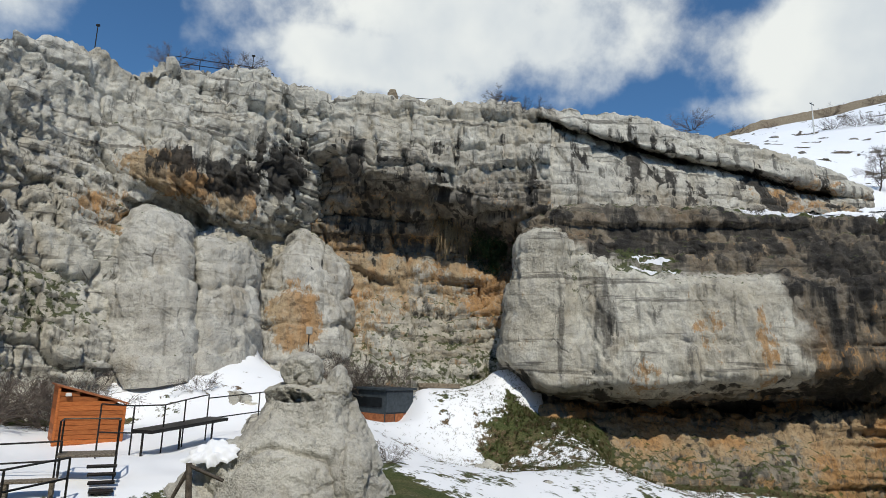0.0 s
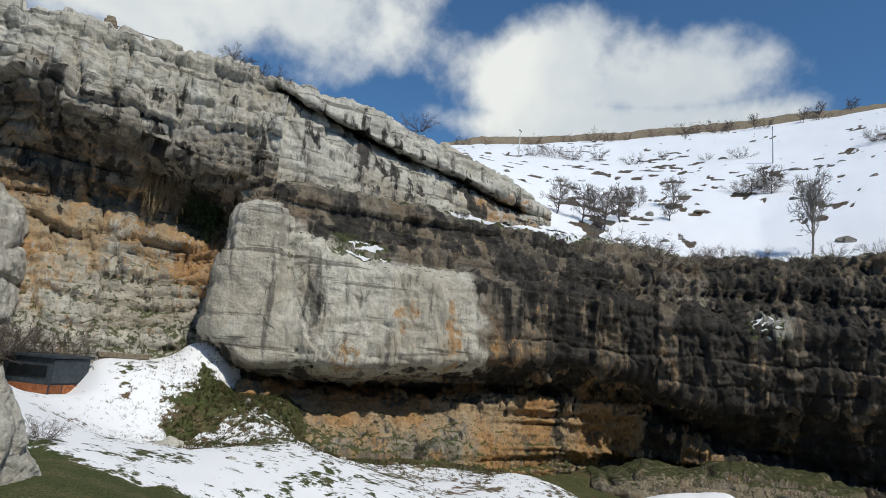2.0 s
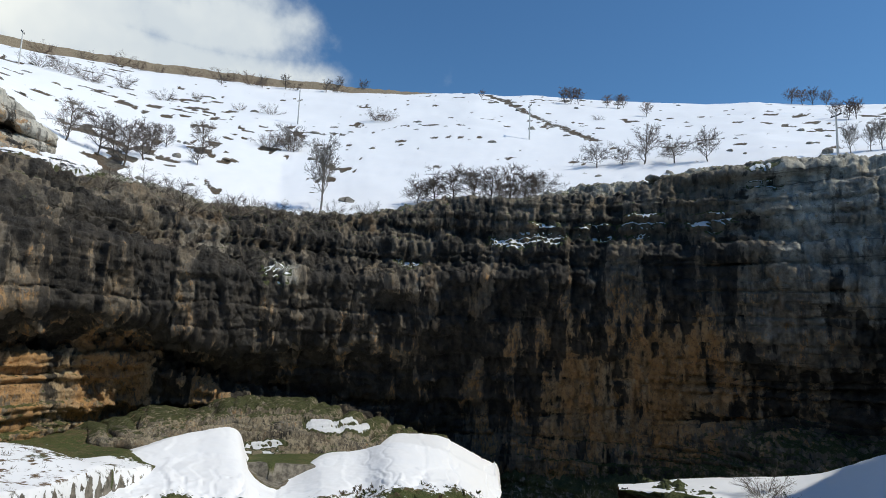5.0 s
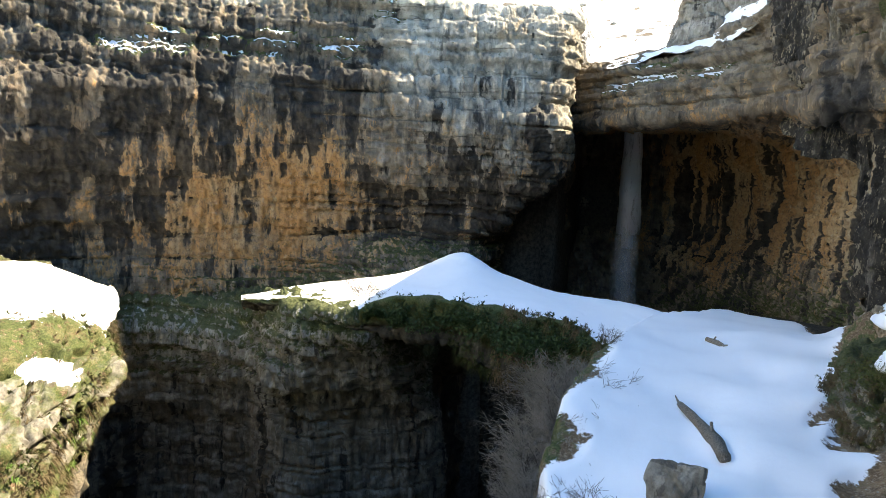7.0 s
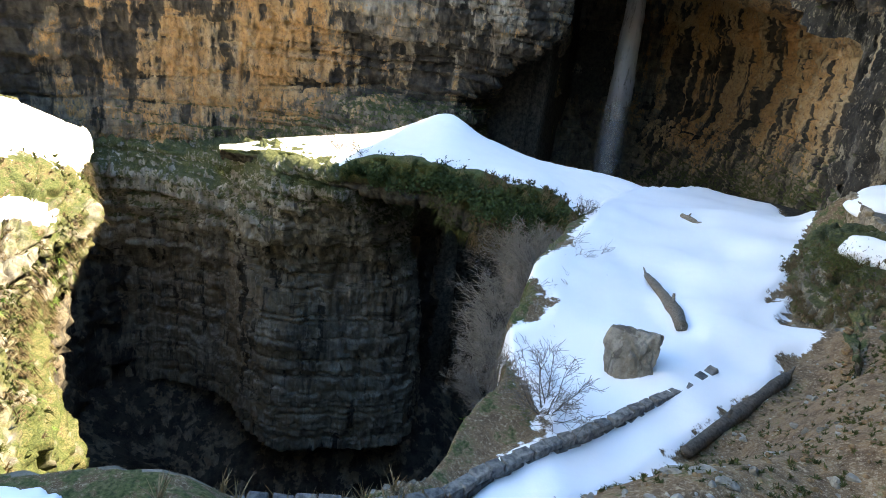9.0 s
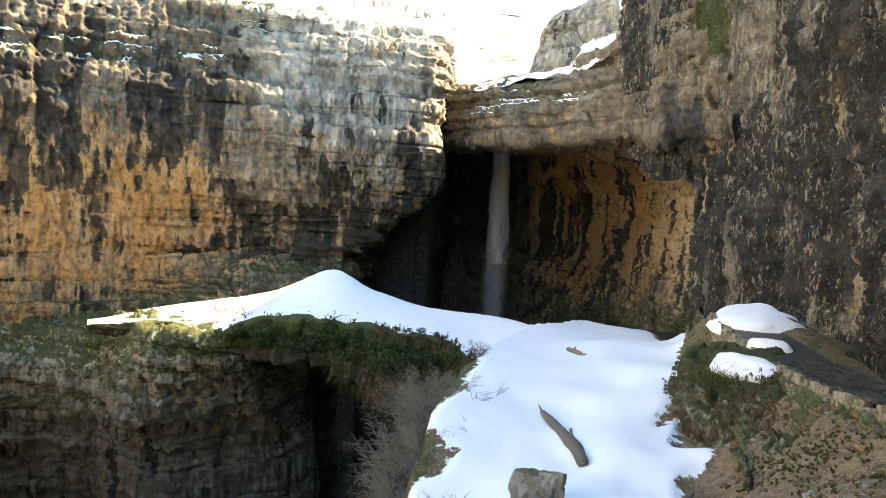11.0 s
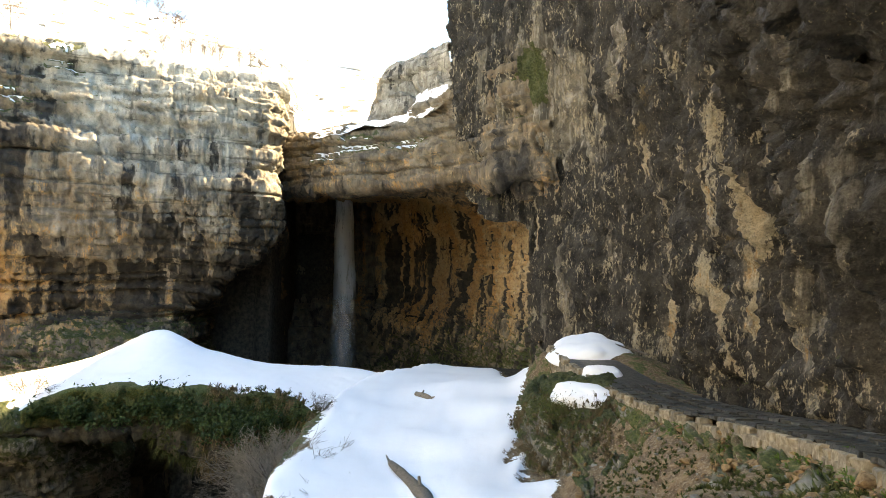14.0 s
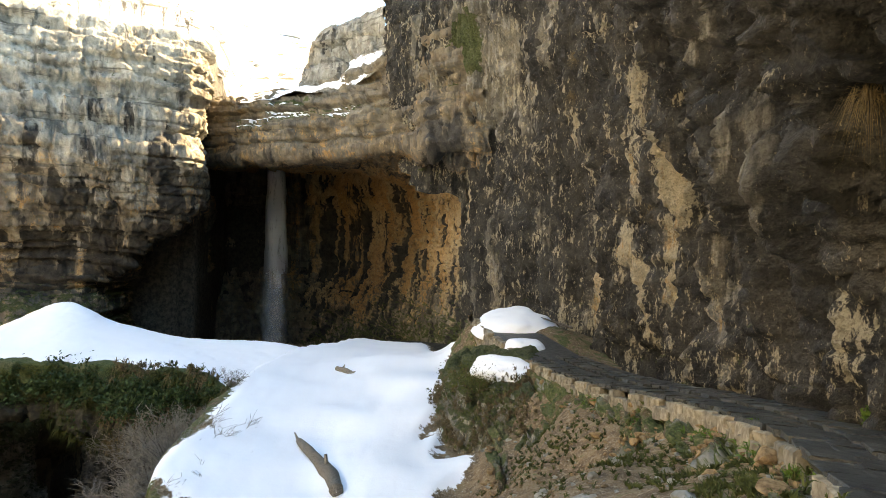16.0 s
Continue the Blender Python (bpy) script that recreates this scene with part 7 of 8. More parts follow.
def far_house():
    x, y = 216, -106.8
    ob = thing("far_house", "small unfinished pale concrete house on the far slope", "house", x, y, on_ground(x, y) - 0.5, 65)
    part("wall", *box(-4.5, 4.5, -3, 3, 0, 3.2), PUTTY, ob)
    part("roof", *box(-4.8, 4.8, -3.3, 3.3, 3.2, 3.5), PUTTY, ob)
    for i in range(4):
        part("window", *box(-3.6 + 2.1 * i, -2.5 + 2.1 * i, -3.05, -2.9, 0.9, 2.3), DARK_GLASS, ob)
    for i in range(2):
        part("window", *box(-4.55, -4.4, -2 + 2.4 * i, -0.8 + 2.4 * i, 0.9, 2.3), DARK_GLASS, ob)


far_house()


def ridge_wall():
    """The bare earth bank and dry-stone wall of the road along the ridge."""
    az = np.linspace(14, 66, 260)
    rows = []
    for back, up in ((-3.0, -0.6), (-1.0, 0.6), (0.0, 2.3), (1.5, 2.5)):
        d = 228 + back
        x, y = EYE[0] + d * np.sin(np.radians(az)), EYE[1] + d * np.cos(np.radians(az))
        z = height(x, y)[0] + up * np.interp(az, [14, 22, 50, 60, 66], [0.6, 1.2, 1.2, 0.8, 0.1])
        rows.append(np.stack([x, y, z + 0.3 * vnoise(np.stack([az * 3, az * 0, az * 0 + up], 1))], 1))
    g = np.stack(rows, 1)
    ob = mesh_object("ridge_wall", g.reshape(-1, 3), grid_faces(*g.shape[:2]), TAN)
    tagged(ob, "tan earth bank and dry-stone wall along the ridge", "wall", kind="structure")


ridge_wall()


def scatter_rocks(name, label, points, seed, material, level=2):
    rng = np.random.default_rng(seed)
    bv, bf = sphere(level)
    vs, fs = [], []
    for i, (x, y, z, s) in enumerate(points):
        k = rng.uniform(0.6, 1.3, 3) * np.array([1, 1, 0.6])
        n = rng.normal(size=(4, 3))
        n /= np.linalg.norm(n, axis=1, keepdims=True)
        v = bv.copy()
        for m in n:
            v -= np.maximum(0, v @ m - 0.5)[:, None] * m
        v = v * k * s
        a = rng.uniform(0, 6.3)
        c, t = math.cos(a), math.sin(a)
        v = np.stack([v[:, 0] * c - v[:, 1] * t, v[:, 0] * t + v[:, 1] * c, v[:, 2]], 1)
        fs.append(bf + len(bv) * i)
        vs.append(v + np.array([x, y, z]))
    ob = mesh_object(name, np.concatenate(vs), np.concatenate(fs), material, soft=False)
    zoned(ob, 0, 0.1, 0.2)
    return tagged(ob, label, "rocks", kind="stuff")


def spread(n, seed, az0, az1, d0, d1, s0, s1, power=1.0):
    rng = np.random.default_rng(seed)
    a = np.radians(rng.uniform(az0, az1, n))
    d = d0 + (d1 - d0) * rng.uniform(0, 1, n) ** power
    x, y = EYE[0] + d * np.sin(a), EYE[1] + d * np.cos(a)
    z = height(x, y)[0]
    s = s0 + (s1 - s0) * rng.uniform(0, 1, n) ** 3
    return x, y, z, s


x, y, z, s = spread(460, 5, 22, 118, 72, 210, 0.18, 1.2, 1.3)
scatter_rocks("hillside_rocks", "dark stones poking out of the snowy hillside", list(zip(x, y, z, s)), 6, SHADY)
x, y, z, s = spread(900, 7, 118, 168, 5.5, 24, 0.03, 0.16)
keep = inside(TERRACE, x, y) < -0.3
keep &= inside(PIT, x, y) < -0.5
scatter_rocks("slope_stones", "loose stones on the earthy slope", [q for q, k in zip(zip(x, y, z, s), keep) if k], 8, SHADY)
x, y, z, s = spread(260, 9, -8, 45, 30, 44, 0.08, 0.4)
scatter_rocks("meadow_stones", "stones lying in snow and grass below the cliff", list(zip(x, y, z, s)), 10, ROCK)


# ---- waterfall ----
def waterfall():
    n = Nodes("falling_water")
    streak = n.noise(2.2, 5, 0.6, stretch=(1.0, 1.0, 0.16))
    fine = n.noise(9.0, 4, 0.6, stretch=(1.0, 1.0, 0.2))
    n.done((0.94, 0.96, 0.98), 0.3)
    clear = n.nt.nodes.new("ShaderNodeBsdfTransparent")
    mix = n.nt.nodes.new("ShaderNodeMixShader")
    sep = n.attribute("zone")
    a = n.math("MULTIPLY", n.ramp(n.math("ADD", streak, n.math("MULTIPLY", fine, 0.4)), 0.36, 0.70), sep[0])
    a = n.math("ADD", a, n.math("MAXIMUM", n.math("MULTIPLY", n.math("SUBTRACT", sep[0], 0.5), 1.2), 0.0), True)
    n.put(mix.inputs[0], a)
    n.nt.links.new(clear.outputs[0], mix.inputs[1])
    n.nt.links.new(n.bsdf.outputs[0], mix.inputs[2])
    n.nt.links.new(mix.outputs[0], n.nt.nodes["Material Output"].inputs[0])
    top, foot = np.array([79.6, -40.9, 7.6]), np.array([78.2, -40.6, -20.0])
    vs, zs, fs, count = [], [], [], 0
    for layer in range(4):
        nz, na = 90, 20
        t = np.linspace(0, 1, nz)
        a = np.linspace(0, 2 * np.pi, na, endpoint=False)
        A, T = np.meshgrid(a, t, indexing="ij")
        r = (1.0 + 0.7 * T ** 1.2) * (0.4 + 0.26 * layer)
        c = top + (foot - top) * T[..., None]
        c = c + np.stack([-1.6 * np.sqrt(T) + 0.0 * T, 0 * T, 0 * T], -1) * 0.5
        p = c + np.stack([r * np.cos(A), r * np.sin(A), 0 * A], -1)
        q = p.reshape(-1, 3) * np.array([0.8, 0.8, 0.22])
        p = p.reshape(-1, 3) + 0.35 * np.stack([fbm(q, 3, 90 + layer), fbm(q + 30, 3, 91 + layer), 0 * q[:, 0]], 1)
        vs.append(p)
        alpha = np.interp(T.ravel(), [0, 0.03, 0.2, 0.6, 1.0], [1.0, 1.0, 0.75, 0.24, 0.07]) * (1.0 if layer < 2 else 0.75)
        zs.append(np.stack([alpha, alpha, alpha], 1))
        fs.append(grid_faces(na, nz, True) + count)
        count += na * nz
    ob = mesh_object("waterfall", np.concatenate(vs), np.concatenate(fs), n.m, np.concatenate(zs))
    tagged(ob, "white waterfall dropping through the dark grotto", "waterfall", kind="structure")


waterfall()


# ---- near ground: outcrops, path, walls, logs ----
tagged(cliff("mossy_outcrop", MOUND, BROWN, [(0, 0.1, 0.65), (0.1, 0.1, 0.42), (0.15, 0.2, 0.32)], blocks=0.2, lumps=0.4, beds=0.15, fine=0.2, seed=31, back=2.5, foot=2, du=0.06, dv=0.06), "mossy outcrop beside the snow", "rock")
tagged(cliff("earth_bank", EARTH, GROUND, [(-1, 0.6, 0.1), (-1, 0.56, 0.15), (-1, 0.5, 0.15), (-1, 0.58, 0.1)], blocks=0.12, lumps=0.25, beds=0.05, fine=0.2, jag=0.22, bed=0.9, wide=0.9, seed=32, back=0, foot=1.5, du=0.05, dv=0.05), "crumbling ochre-brown earth bank with tufts of grass", "bank")


def stone_variants(material, sx, sy, sz, n, seed):
    """A few rough-hewn blocks to be shared as pieces, hidden nowhere: each is used."""
    out = []
    rng = np.random.default_rng(seed)
    for i in range(n):
        v, f = box(-sx / 2, sx / 2, -sy / 2, sy / 2, -sz / 2, sz / 2, 0.09 * min(sx, sy, sz) + 0.006)
        v = np.array(v) + rng.normal(size=(len(v), 3)) * 0.028 * np.array([sx, sy, sz]) ** 0.8
        me = bpy.data.meshes.new("stone")
        me.from_pydata([tuple(q) for q in v], [], f)
        me.materials.append(material)
        out.append(me)
    return out


def along(points, step):
    """Places at even steps along a line: point and heading in degrees."""
    p = np.array(points, float)
    d = np.r_[0, np.cumsum(np.linalg.norm(np.diff(p, axis=0), axis=1))]
    s = np.arange(step / 2, d[-1], step)
    q = np.stack([np.interp(s, d, p[:, i]) for i in range(3)], 1)
    e = np.stack([np.interp(s + 0.2, d, p[:, i]) for i in range(3)], 1) - np.stack([np.interp(s - 0.2, d, p[:, i]) for i in range(3)], 1)
    return [(a, math.degrees(math.atan2(b[1], b[0])), math.degrees(math.atan2(b[2], math.hypot(b[0], b[1])))) for a, b in zip(q, e)]


def piece(name, me, parent, m):
    ob = new(name, me)
    ob.parent = parent
    ob.matrix_basis = m
    return ob


CURB = [(24.8, -26.9, -5.2), (21.2, -24.8, -5.5), (17.6, -22.8, -5.6), (14.1, -20.5, -5.3), (11.35, -18.8, -4.9), (8.7, -16.9, -4.3), (6.25, -14.9, -3.75), (4.25, -12.45, -3.2), (3.1, -10.5, -2.95), (2.3, -8.6, -2.8)]
VERGE = [(23.6, -28.6, -5.2), (19.6, -26.6, -5.4), (15.9, -24.2, -5.4), (12.6, -22.0, -5.1), (9.9, -20.0, -4.65), (7.4, -18.0, -4.1), (5.1, -15.9, -3.6), (3.3, -13.4, -3.15), (1.9, -11.2, -2.9), (1.0, -9.2, -2.8)]


def footpath():
    rng = random.Random(4)
    a, b = np.array(CURB), np.array(VERGE)
    rows = [a * (1 - k) + b * k for k in (0.0, 0.33, 0.66, 1.0)]
    g = np.stack(rows, 1)
    g, cu, rv = loft(g.tolist(), 0.25, 0.25)
    base = mesh_object("path", g.reshape(-1, 3) + np.array([0, 0, 0.02]), grid_faces(*g.shape[:2]), WET)
    tagged(base, "wet dark flagstone footpath below the overhang", "path", kind="structure")
    kinds = stone_variants(WET, 0.50, 0.42, 0.10, 5, 3)
    for k in range(4):
        line = a * (1 - (k + 0.5) / 4) + b * (k + 0.5) / 4
        for p, head, tilt in along(line[2:], 0.53):
            jog = 0.2 * (k % 2)
            m = pose(p[0], p[1], p[2] + 0.06 + rng.uniform(-0.012, 0.012), 0, 0, head + rng.uniform(-5, 5)) @ pose(jog, 0, 0, rng.uniform(-1.5, 1.5), -tilt, 0)
            piece("flagstone", rng.choice(kinds), base, m)


footpath()


def stone_wall(name, label, line, kinds, step, courses, rise, z0=0.0, seed=1, jitter=4, gaps=0.0):
    rng = random.Random(seed)
    x, y, z = line[len(line) // 2]
    ob = thing(name, label, "wall", x, y, z)
    o = Vector((x, y, z))
    for c in range(courses):
        for p, head, tilt in along(line, step):
            if c and rng.random() < gaps:
                continue
            q = Vector(p) - o + Vector((rng.uniform(-0.03, 0.03), rng.uniform(-0.03, 0.03), z0 + c * rise + rng.uniform(-0.02, 0.02)))
            k = rng.uniform(0.85, 1.1)
            m = pose(*q, rng.uniform(-3, 3), 0, head + rng.uniform(-jitter, jitter)) @ pose(0.5 * step * (c % 2), 0, 0, 0, -tilt, 0) @ Matrix.Diagonal((k, 1, rng.uniform(0.85, 1.12), 1))
            piece("stone", rng.choice(kinds), ob, m)
    return ob


stone_wall("curb_wall", "low rough tan stone wall along the footpath edge", CURB, stone_variants(TAN, 0.42, 0.30, 0.26, 6, 5), 0.43, 2, 0.20, -0.24, 2, 9, 0.3)
COPING = [(13.79, -13.48, -8.3), (13.73, -13.3, -8.5), (12.96, -11.91, -8.6), (11.36, -8.52, -8.7), (10.42, -6.21, -8.8), (9.77, -5.26, -8.8), (9.26, -3.79, -8.6), (9.38, -1.79, -8.5), (9.19, -0.69, -8.4), (9.04, 0.43, -8.4)]
stone_wall("coping_wall", "row of dark cut coping stones along the sinkhole edge", COPING, stone_variants(CUT, 0.37, 0.27, 0.22, 8, 6), 0.40, 2, 0.21, -0.02, 3, 4)


def log(name, label, points, radii, seed, material):
    ob = thing(name, label, "log", *points[0])
    o = np.array(points[0], float)
    p = np.array(points, float) - o
    n, k = 60, 14
    d = np.r_[0, np.cumsum(np.linalg.norm(np.diff(p, axis=0), axis=1))]
    s = np.linspace(0, d[-1], n)
    c = np.stack([np.interp(s, d, p[:, i]) for i in range(3)], 1)
    r = np.interp(s, d, radii)
    r[0] = r[-1] = 0.01
    c[0] += 0.03 * (c[1] - c[0])
    t = np.gradient(c, axis=0)
    t /= np.linalg.norm(t, axis=1, keepdims=True)
    u = np.cross(t, np.array([0, 0, 1.0]))
    u /= np.linalg.norm(u, axis=1, keepdims=True)
    w = np.cross(u, t)
    a = np.linspace(0, 2 * np.pi, k, endpoint=False)
    ring = np.cos(a)[None, :, None] * u[:, None] + np.sin(a)[None, :, None] * w[:, None]
    v = c[:, None] + ring * r[:, None, None] * (1 + 0.28 * fbm(np.stack([np.repeat(s, k) * 1.2, np.tile(np.cos(a), n), np.tile(np.sin(a), n)], 1) * 1.6, 3, seed)).reshape(n, k, 1)
    v = v.transpose(1, 0, 2)
    part("trunk", v.reshape(-1, 3), grid_faces(k, n, True), material, ob, soft=True)
    e = c[n // 3]
    part("branch_stub", *tubes([(e, e + w[n // 3] * radii[0] * 2.2 + t[n // 3] * 0.2, radii[0] * 0.4, radii[0] * 0.25)], 6), material, ob)
    part("branch_stub", *tubes([(c[-1], c[-1] + t[-1] * 0.4 + w[-1] * 0.15, radii[-1] * 0.6, 0.02)], 6), material, ob)
    return ob


log("fallen_log", "weathered broken tree trunk lying in the snow", [(16.3, -13.9, -8.25), (17.3, -14.3, -8.2), (18.6, -14.5, -8.1), (20.4, -14.8, -8.1)], [0.2, 0.23, 0.18, 0.1], 1, DRIFTWOOD)
log("fallen_log", "dark tree trunk lying along the foot of the slope", [(10.9, -10.9, -8.7), (12.2, -13.2, -8.5), (13.6, -15.6, -8.3)], [0.15, 0.19, 0.15], 2, BARK)
log("fallen_log", "short piece of wood melted into the snow", [(28.5, -21.0, -7.85), (27.9, -21.1, -7.85), (27.3, -21.1, -7.85)], [0.13, 0.15, 0.12], 3, DRIFTWOOD)
log("fallen_branch", "thin dead branch lying on the earth by the wall", [(19.0, -27.5, -4.9), (20.4, -28.1, -4.9), (22, -28.5, -4.8)], [0.06, 0.05, 0.03], 4, BARK)


def snow_lump(x, y, z, sx, sy, sz, seed, turn, tilt=0):
    v, f = sphere(5)
    d = 0.28 * fbm(v * 1.1 + seed, 4, seed, 0.5)
    v = v * (1 + d[:, None])
    v[:, 2] = np.where(v[:, 2] < 0, 0.7 * v[:, 2], v[:, 2])
    v = v * np.array([sx, sy, sz])
    ob = mesh_object("snow_clump", v, f, GROUND, np.tile([1.4, 0, 0], (len(v), 1)))
    ob.matrix_basis = pose(x, y, z, 0, tilt, turn)
    return tagged(ob, "rounded clump of old snow lying on the stone wall", "snow", "snow on the wall")


snow_lump(22.9, -27.9, -5.5, 2.4, 2.1, 1.0, 1, -48, -5)
snow_lump(18.9, -24.3, -5.7, 0.9, 0.85, 0.62, 3, -30)
snow_lump(17.6, -21.8, -6.05, 1.5, 1.0, 0.62, 4, 20)
stone_wall("retaining_wall", "rough tan stone retaining wall above the snow", CURB[:3], stone_variants(TAN, 0.46, 0.34, 0.28, 6, 15), 0.46, 7, 0.26, -1.9, 12, 9, 0.05)


def snow_patch(x, y, z, sx, sy, sz, seed, turn, label="patch of snow lying on a sloping rock ledge", tilt=42):
    """A thin ragged sheet of snow, tilted as the ledge under it."""
    na, nr = 96, 16
    a = np.linspace(0, 2 * np.pi, na, endpoint=False)
    k = np.linspace(0, 1, nr)
    A, K = np.meshgrid(a, k, indexing="ij")
    ring = np.stack([np.cos(a), np.sin(a), 0 * a], 1)
    edge = 0.8 + 0.55 * fbm(ring * 1.6 + 9 * seed, 4, seed, 0.65)
    R = K * edge[:, None]
    p = np.stack([sx * R * np.cos(A), sy * R * np.sin(A), 0 * R], -1).reshape(-1, 3)
    p[:, 2] = sz * (np.sqrt(np.clip(1 - K.ravel() ** 4, 0, 1)) - 0.75) + 0.5 * sz * fbm(p / 0.7 + seed, 3, seed) + 0.1 * fbm(p / 0.2, 2, seed)
    ob = mesh_object("snow_patch", p, grid_faces(na, nr, True), GROUND, np.tile([1.4, 0, 0], (len(p), 1)))
    ob.matrix_basis = pose(x, y, z, 0, 0, turn) @ pose(0, 0, 0, tilt, 0, 0)
    return tagged(ob, label, "snow", "snow on the ledges")


snow_patch(31.5, 46.4, 12.5, 2.6, 1.6, 0.3, 21, 0, tilt=14)
snow_patch(35.2, 47.4, 13.2, 2.8, 1.8, 0.3, 22, 0, tilt=14)


# ---- mats, tufts and small plants ----
def cover(name, label, points, n, size, seed, material, thick=0.35):
    """A low uneven mat of leaves over a line of points with widths."""
    rng = np.random.default_rng(seed)
    p = np.array(points, float)
    k = rng.integers(0, len(p) - 1, n)
    t = rng.uniform(0, 1, (n, 1))
    q = p[k] * (1 - t) + p[k + 1] * t
    c = q[:, :3] + rng.normal(size=(n, 3)) * np.stack([q[:, 3], q[:, 3], q[:, 3] * 0.45], 1) * 0.5
    c[:, 2] += thick * fbm(c / 0.9, 3, seed)
    keep = fbm(c / 1.1, 3, seed + 3) > -0.02
    c = c[keep]
    n = len(c)
    a = rng.normal(size=(n, 3)) + np.array([0, 0, 0.5])
    a /= np.linalg.norm(a, axis=1, keepdims=True)
    b = np.cross(a, rng.normal(size=(n, 3)))
    b /= np.linalg.norm(b, axis=1, keepdims=True)
    s = size * rng.uniform(0.6, 1.3, (n, 1))
    v = np.stack([c - a * s, c + b * s * 0.5, c + a * s, c - b * s * 0.5], 1).reshape(-1, 3)
    ob = mesh_object(name, v, np.arange(4 * n).reshape(-1, 4), material, soft=False)
    return tagged(ob, label, "plants", kind="stuff")


cover("evergreen_mat", "dark evergreen mat along the edge of the natural bridge", [(43.4, -4.6, -10.0, 1.0), (42.6, -6.9, -10.0, 1.6), (40.8, -10.2, -9.8, 1.8), (38.3, -13.0, -9.9, 2.0), (34.9, -15.0, -10.1, 2.4), (32.2, -16.4, -10.2, 2.2)], 42000, 0.10, 51, LEAF, 0.9)
cover("moss_mat", "olive moss and grass along the sinkhole ledge", [(49.4, 4.4, -12.3, 0.7), (47.4, 1.5, -12.0, 0.8), (46.0, -1.0, -11.7, 0.8), (43.8, -3.2, -11.7, 0.8)], 12000, 0.07, 52, MOSSY, 0.15)
cover("moss_mat", "mossy growth on the outcrop beside the snow", [(16.9, -19.8, -6.3, 0.8), (18.3, -20.6, -6.2, 1.1), (19.0, -22.0, -6.0, 0.9)], 3500, 0.035, 53, MOSSY, 0.1)
cover("moss_mat", "grass hanging over the near edge of the sinkhole", [(10.6, -6.2, -9.4, 0.6), (12.2, -7.0, -9.5, 0.7), (13.4, -7.2, -9.5, 0.6)], 5000, 0.06, 54, BRIGHT, 0.2)


def grass_spots(name, label, spots, n, length, seed, material, droop=0.3):
    rng = np.random.default_rng(seed)
    at = np.array(spots, float)[rng.integers(0, len(spots), n)]
    x, y = at[:, 0] + rng.normal(size=n) * at[:, 2], at[:, 1] + rng.normal(size=n) * at[:, 2]
    z = height(x, y)[0]
    pts = [(q, (0, 0, 1)) for q in np.stack([x, y, z], 1)]
    v, f = blades(pts, length, seed, droop, 0.5, 14)
    return tagged(mesh_object(name, v, f, material, soft=False), label, "grass", kind="stuff")


grass_spots("slope_grass", "short green grass on the earthy slope", [(5.2, -12.6, 0.5), (6.6, -13.6, 0.5), (8.4, -15.0, 0.6), (10.5, -16.5, 0.7), (4.2, -11.2, 0.4), (12.5, -17.2, 0.6)], 700, 0.12, 55, MOSSY)
grass_spots("dry_stalks", "dry stalks along the coping stones", [(9.0, -3.4, 0.4), (9.2, -2.0, 0.6), (9.3, -4.6, 0.4)], 30, 0.55, 56, STRAW, 0.15)
hung = [((x, y, z), (-0.25, 0.7, 0.0)) for x, y, z in ((4.4, -14.3, 0.05), (5.2, -15.6, -0.45), (10.2, -20.2, 2.4), (6.8, -16.4, 2.55), (3.8, -13.0, 0.75), (9.0, -19.9, -0.9), (18.2, -25.8, 6.8), (10.9, -21.9, -0.4), (19.4, -27.2, 5.6), (9.8, -19.8, 4.2), (5.0, -14.6, 1.9), (12.2, -22.6, 0.4))]
v, f = blades(hung, 0.42, 57, 1.4, 0.7, 300, 0.003)
tagged(mesh_object("hanging_grass", v, f, DRY, soft=False), "tufts of dry grass hanging from the overhang", "grass", kind="stuff")
evergreen(3.9, -14.3, -3.35, 0.55, 0.5, 43, "leafy_plant", "small bright green plant at the foot of the wall", BRIGHT, 500, 0.05)
v, f = blades([((0.6, 50.6, 11.2), (0, -0.6, 0.2)), ((1.4, 50.6, 11.1), (0, -0.6, 0.2)), ((-0.2, 50.6, 11.3), (0, -0.6, 0.2))], 2.2, 58, 1.3, 0.35, 90)
tagged(mesh_object("withered_creeper", v, f, STRAW, soft=False), "withered creeper hanging in the rock shelter", "plants", kind="stuff")


def strewn(cols, rows, n, seed, lift=0.0, drop=0.0):
    """Points scattered over a face lofted through columns, between two of its rows, with the way it faces."""
    rng = np.random.default_rng(seed)
    g, cu, rv = loft(cols, 0.2, 0.2)
    nor = normals(g)
    ok = np.argwhere((rv > rows[0]) & (rv < rows[1]))
    pick = ok[rng.integers(0, len(ok), n)]
    q = g[pick[:, 0], pick[:, 1]] + rng.normal(size=(n, 3)) * 0.12
    way = nor[pick[:, 0], pick[:, 1]]
    keep = fbm(q / 1.4, 3, seed) > drop
    return q[keep] + way[keep] * lift, way[keep]


def tufts(name, label, cols, rows, n, seed, length, material, droop, per=10, width=0.02, lift=0.05, drop=-0.1):
    q, way = strewn(cols, rows, n, seed, lift, drop)
    v, f = blades([(a, b + np.array([0, 0, 0.35])) for a, b in zip(q, way)], length, seed, droop, 0.55, per, width)
    return tagged(mesh_object(name, v, f, material, soft=False), label, "grass", kind="stuff")


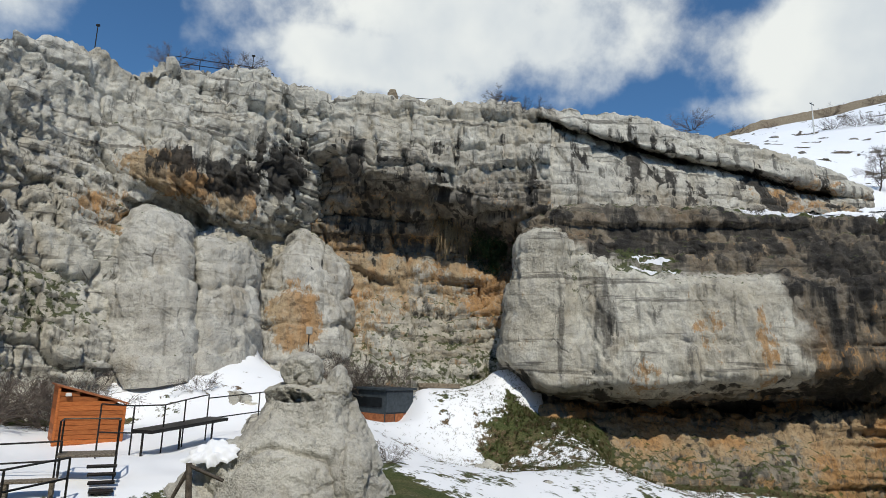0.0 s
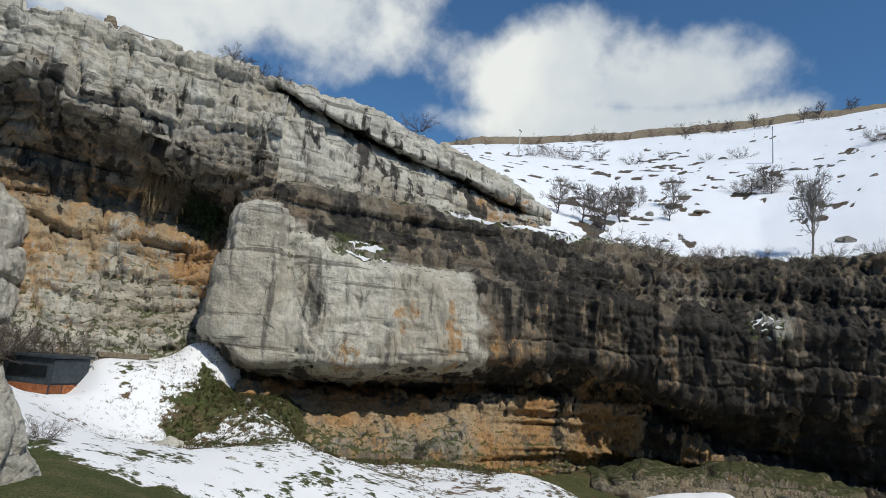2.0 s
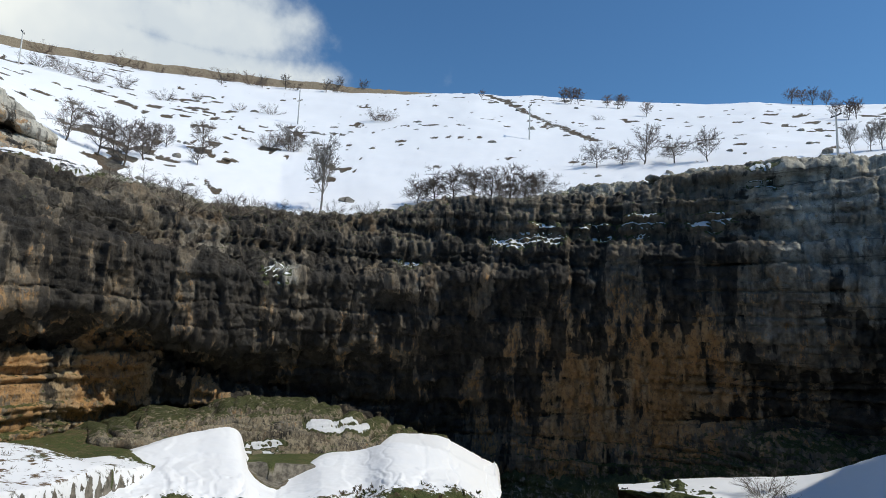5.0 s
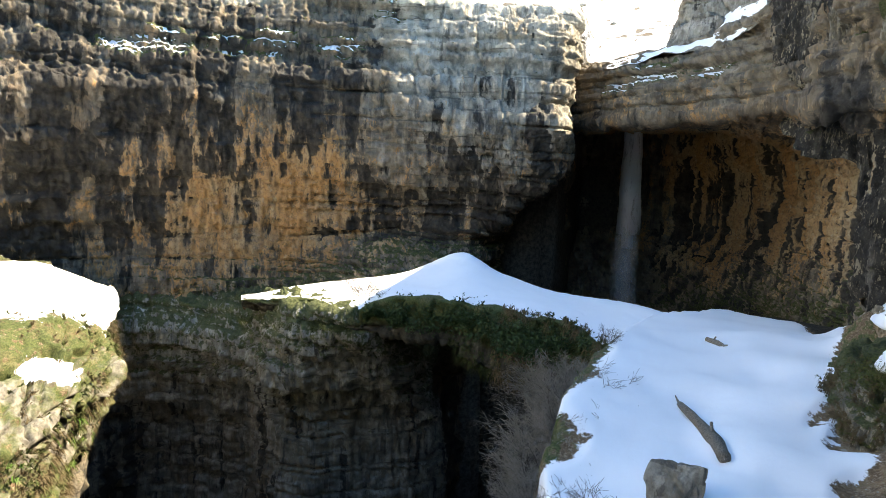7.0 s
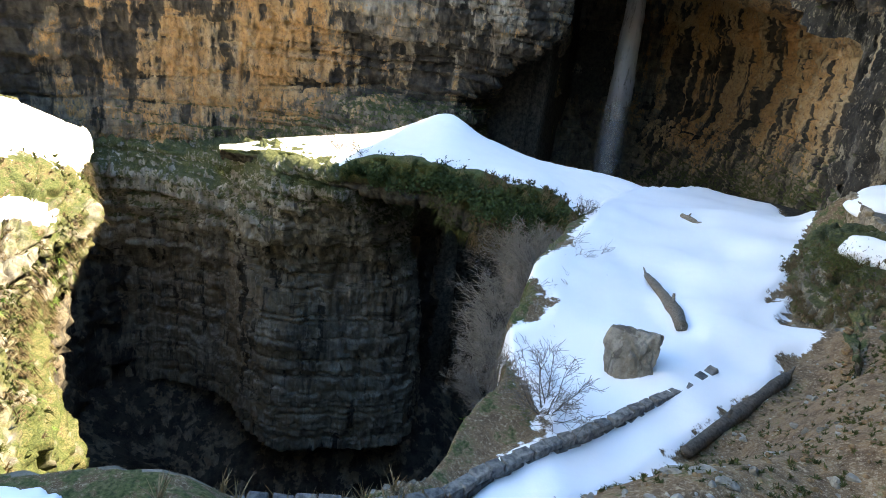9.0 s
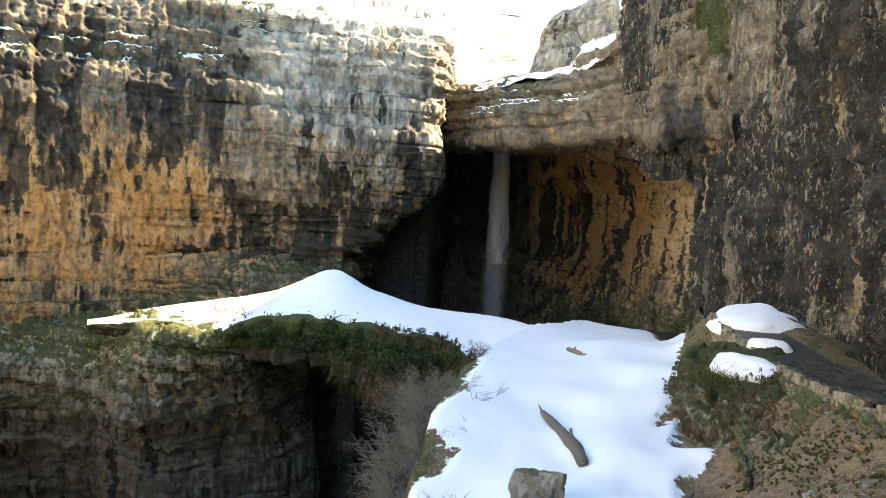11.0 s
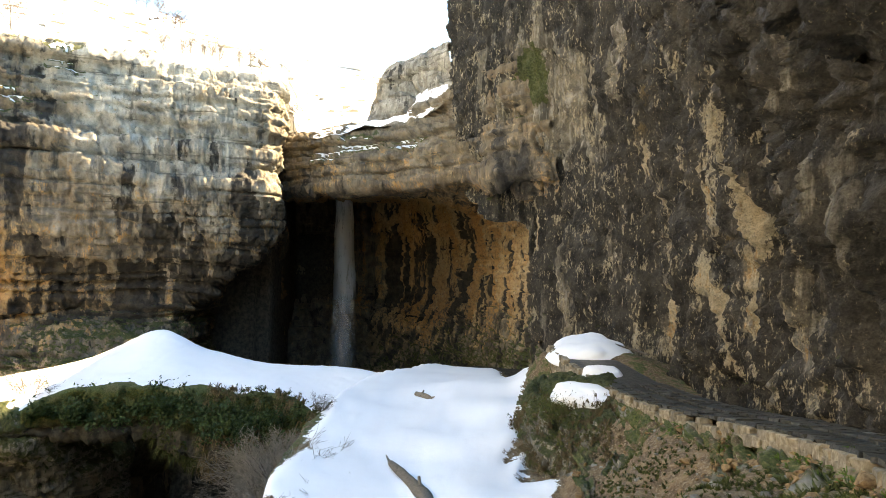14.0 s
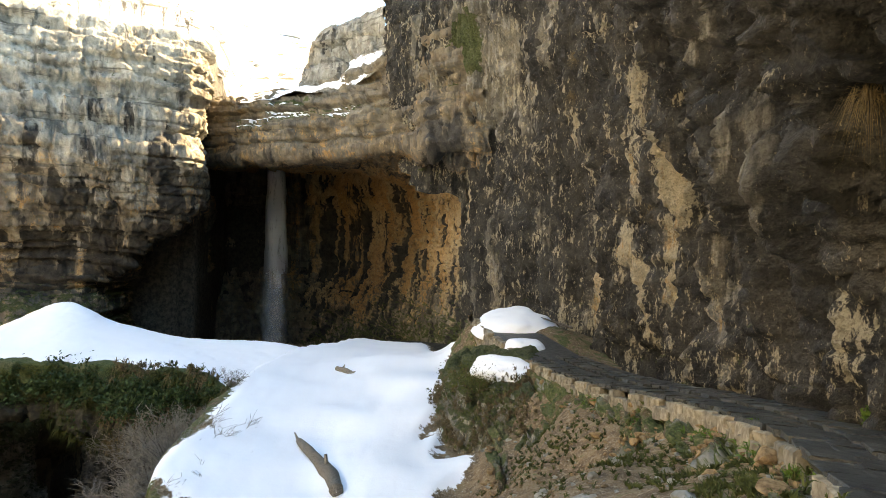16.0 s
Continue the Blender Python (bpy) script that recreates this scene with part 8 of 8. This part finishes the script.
CLOD = plain("dry_clods", (0.13, 0.075, 0.038), (0.36, 0.235, 0.125), 11, 0.95, 0.8)
rng = np.random.default_rng(71)
q, way = strewn(EARTH, (0.0, 3.0), 1500, 72, 0.02, -0.3)
scatter_rocks("earth_clods", "loose ochre clods and stones on the earth bank", [(*a, r) for a, r in zip(q, 0.03 + 0.16 * rng.uniform(0, 1, len(q)) ** 3)], 73, CLOD)
tufts("bank_grass", "short green grass on the earth bank", EARTH, (0.0, 2.6), 900, 74, 0.16, MOSSY, 0.5, 12, 0.012, drop=0.12)
tufts("wall_foot_grass", "bright grass at the foot of the low stone wall", EARTH[3:], (0.0, 0.5), 260, 75, 0.2, BRIGHT, 0.5, 12, 0.012, drop=0.05)
tufts("outcrop_grass", "dry grass hanging down the mossy outcrop", MOUND, (0.0, 2.0), 900, 76, 0.3, DRY, 1.4, 12, 0.012, drop=-0.1)
tufts("outcrop_moss", "green tufts on the mossy outcrop", MOUND, (0.0, 2.0), 800, 77, 0.16, MOSSY, 0.9, 12, 0.014, drop=0.0)
tufts("sinkhole_grass", "withered grass on the sunlit wall of the sinkhole", BANK[7:], (2.6, 7.0), 1600, 78, 0.5, DRY, 1.0, 10, 0.02, drop=0.0)
tufts("sinkhole_grass", "green tufts on the sunlit wall of the sinkhole", BANK[7:], (2.6, 7.0), 1500, 79, 0.42, MOSSY, 0.8, 10, 0.03, drop=0.05)
tufts("sinkhole_grass", "fresh green tufts low on the wall of the sinkhole", BANK[7:], (4.0, 7.0), 500, 80, 0.4, BRIGHT, 0.8, 10, 0.03, drop=0.2)
snow_patch(-6.3, 18.0, -2.55, 0.75, 0.6, 0.12, 24, 10, "small patch of snow lying on the pinnacle's shoulder", 35)

grass_spots("meadow_grass", "patchy green grass between the snow below the cliff", [(4.5, 42.5, 1.6), (7.0, 41.0, 1.6), (9.5, 38.5, 1.8), (3.0, 39.0, 1.6), (6.0, 36.5, 2.0), (12.5, 36.0, 2.0), (1.0, 36.0, 1.8)], 1500, 0.32, 81, MOSSY)
grass_spots("meadow_grass", "withered grass tufts in the snow below the cliff", [(5.0, 41.0, 2.4), (9.0, 38.0, 2.6), (3.0, 36.0, 2.8), (14.0, 35.0, 3.0), (20.0, 33.0, 3.0)], 900, 0.36, 82, DRY)
scar = thing("pale_scar", "pale rectangular slab of freshly broken stone in the bedded wall", "rock", 59.9, -10.4, 5.4, -80)
part("slab", *box(-0.5, 0.5, -0.9, 0.9, -0.8, 0.8, 0.06), CLEAN, scar)
tufts("flank_grass", "withered grass hanging down the flank of the natural bridge", BRIDGE[5:], (2.9, 4.7), 1500, 83, 0.6, DRY, 1.3, 10, 0.016, drop=-0.2)
tufts("flank_grass", "dark green growth on the flank of the natural bridge", BRIDGE[4:], (2.9, 4.5), 1300, 84, 0.45, MOSSY, 0.9, 10, 0.02, drop=-0.05)
x, y, z, s = spread(2600, 85, 116, 150, 7.5, 19, 0.015, 0.075)
keep = (inside(TERRACE, x, y) < -0.2) & (inside(PIT, x, y) < -0.5)
scatter_rocks("gravel", "pale gravel and crumbs of stone on the slope", [q for q, k in zip(zip(x, y, z, s), keep) if k], 86, CLOD, 1)
keep &= np.random.default_rng(87).uniform(0, 1, len(x)) < 0.35
v, f = blades([((a, b, c), (0, 0, 1)) for a, b, c, k in zip(x, y, z, keep) if k], 0.13, 88, 0.5, 0.7, 12, 0.012)
tagged(mesh_object("slope_moss", v, f, MOSSY, soft=False), "small tufts of moss and grass among the stones", "grass", kind="stuff")
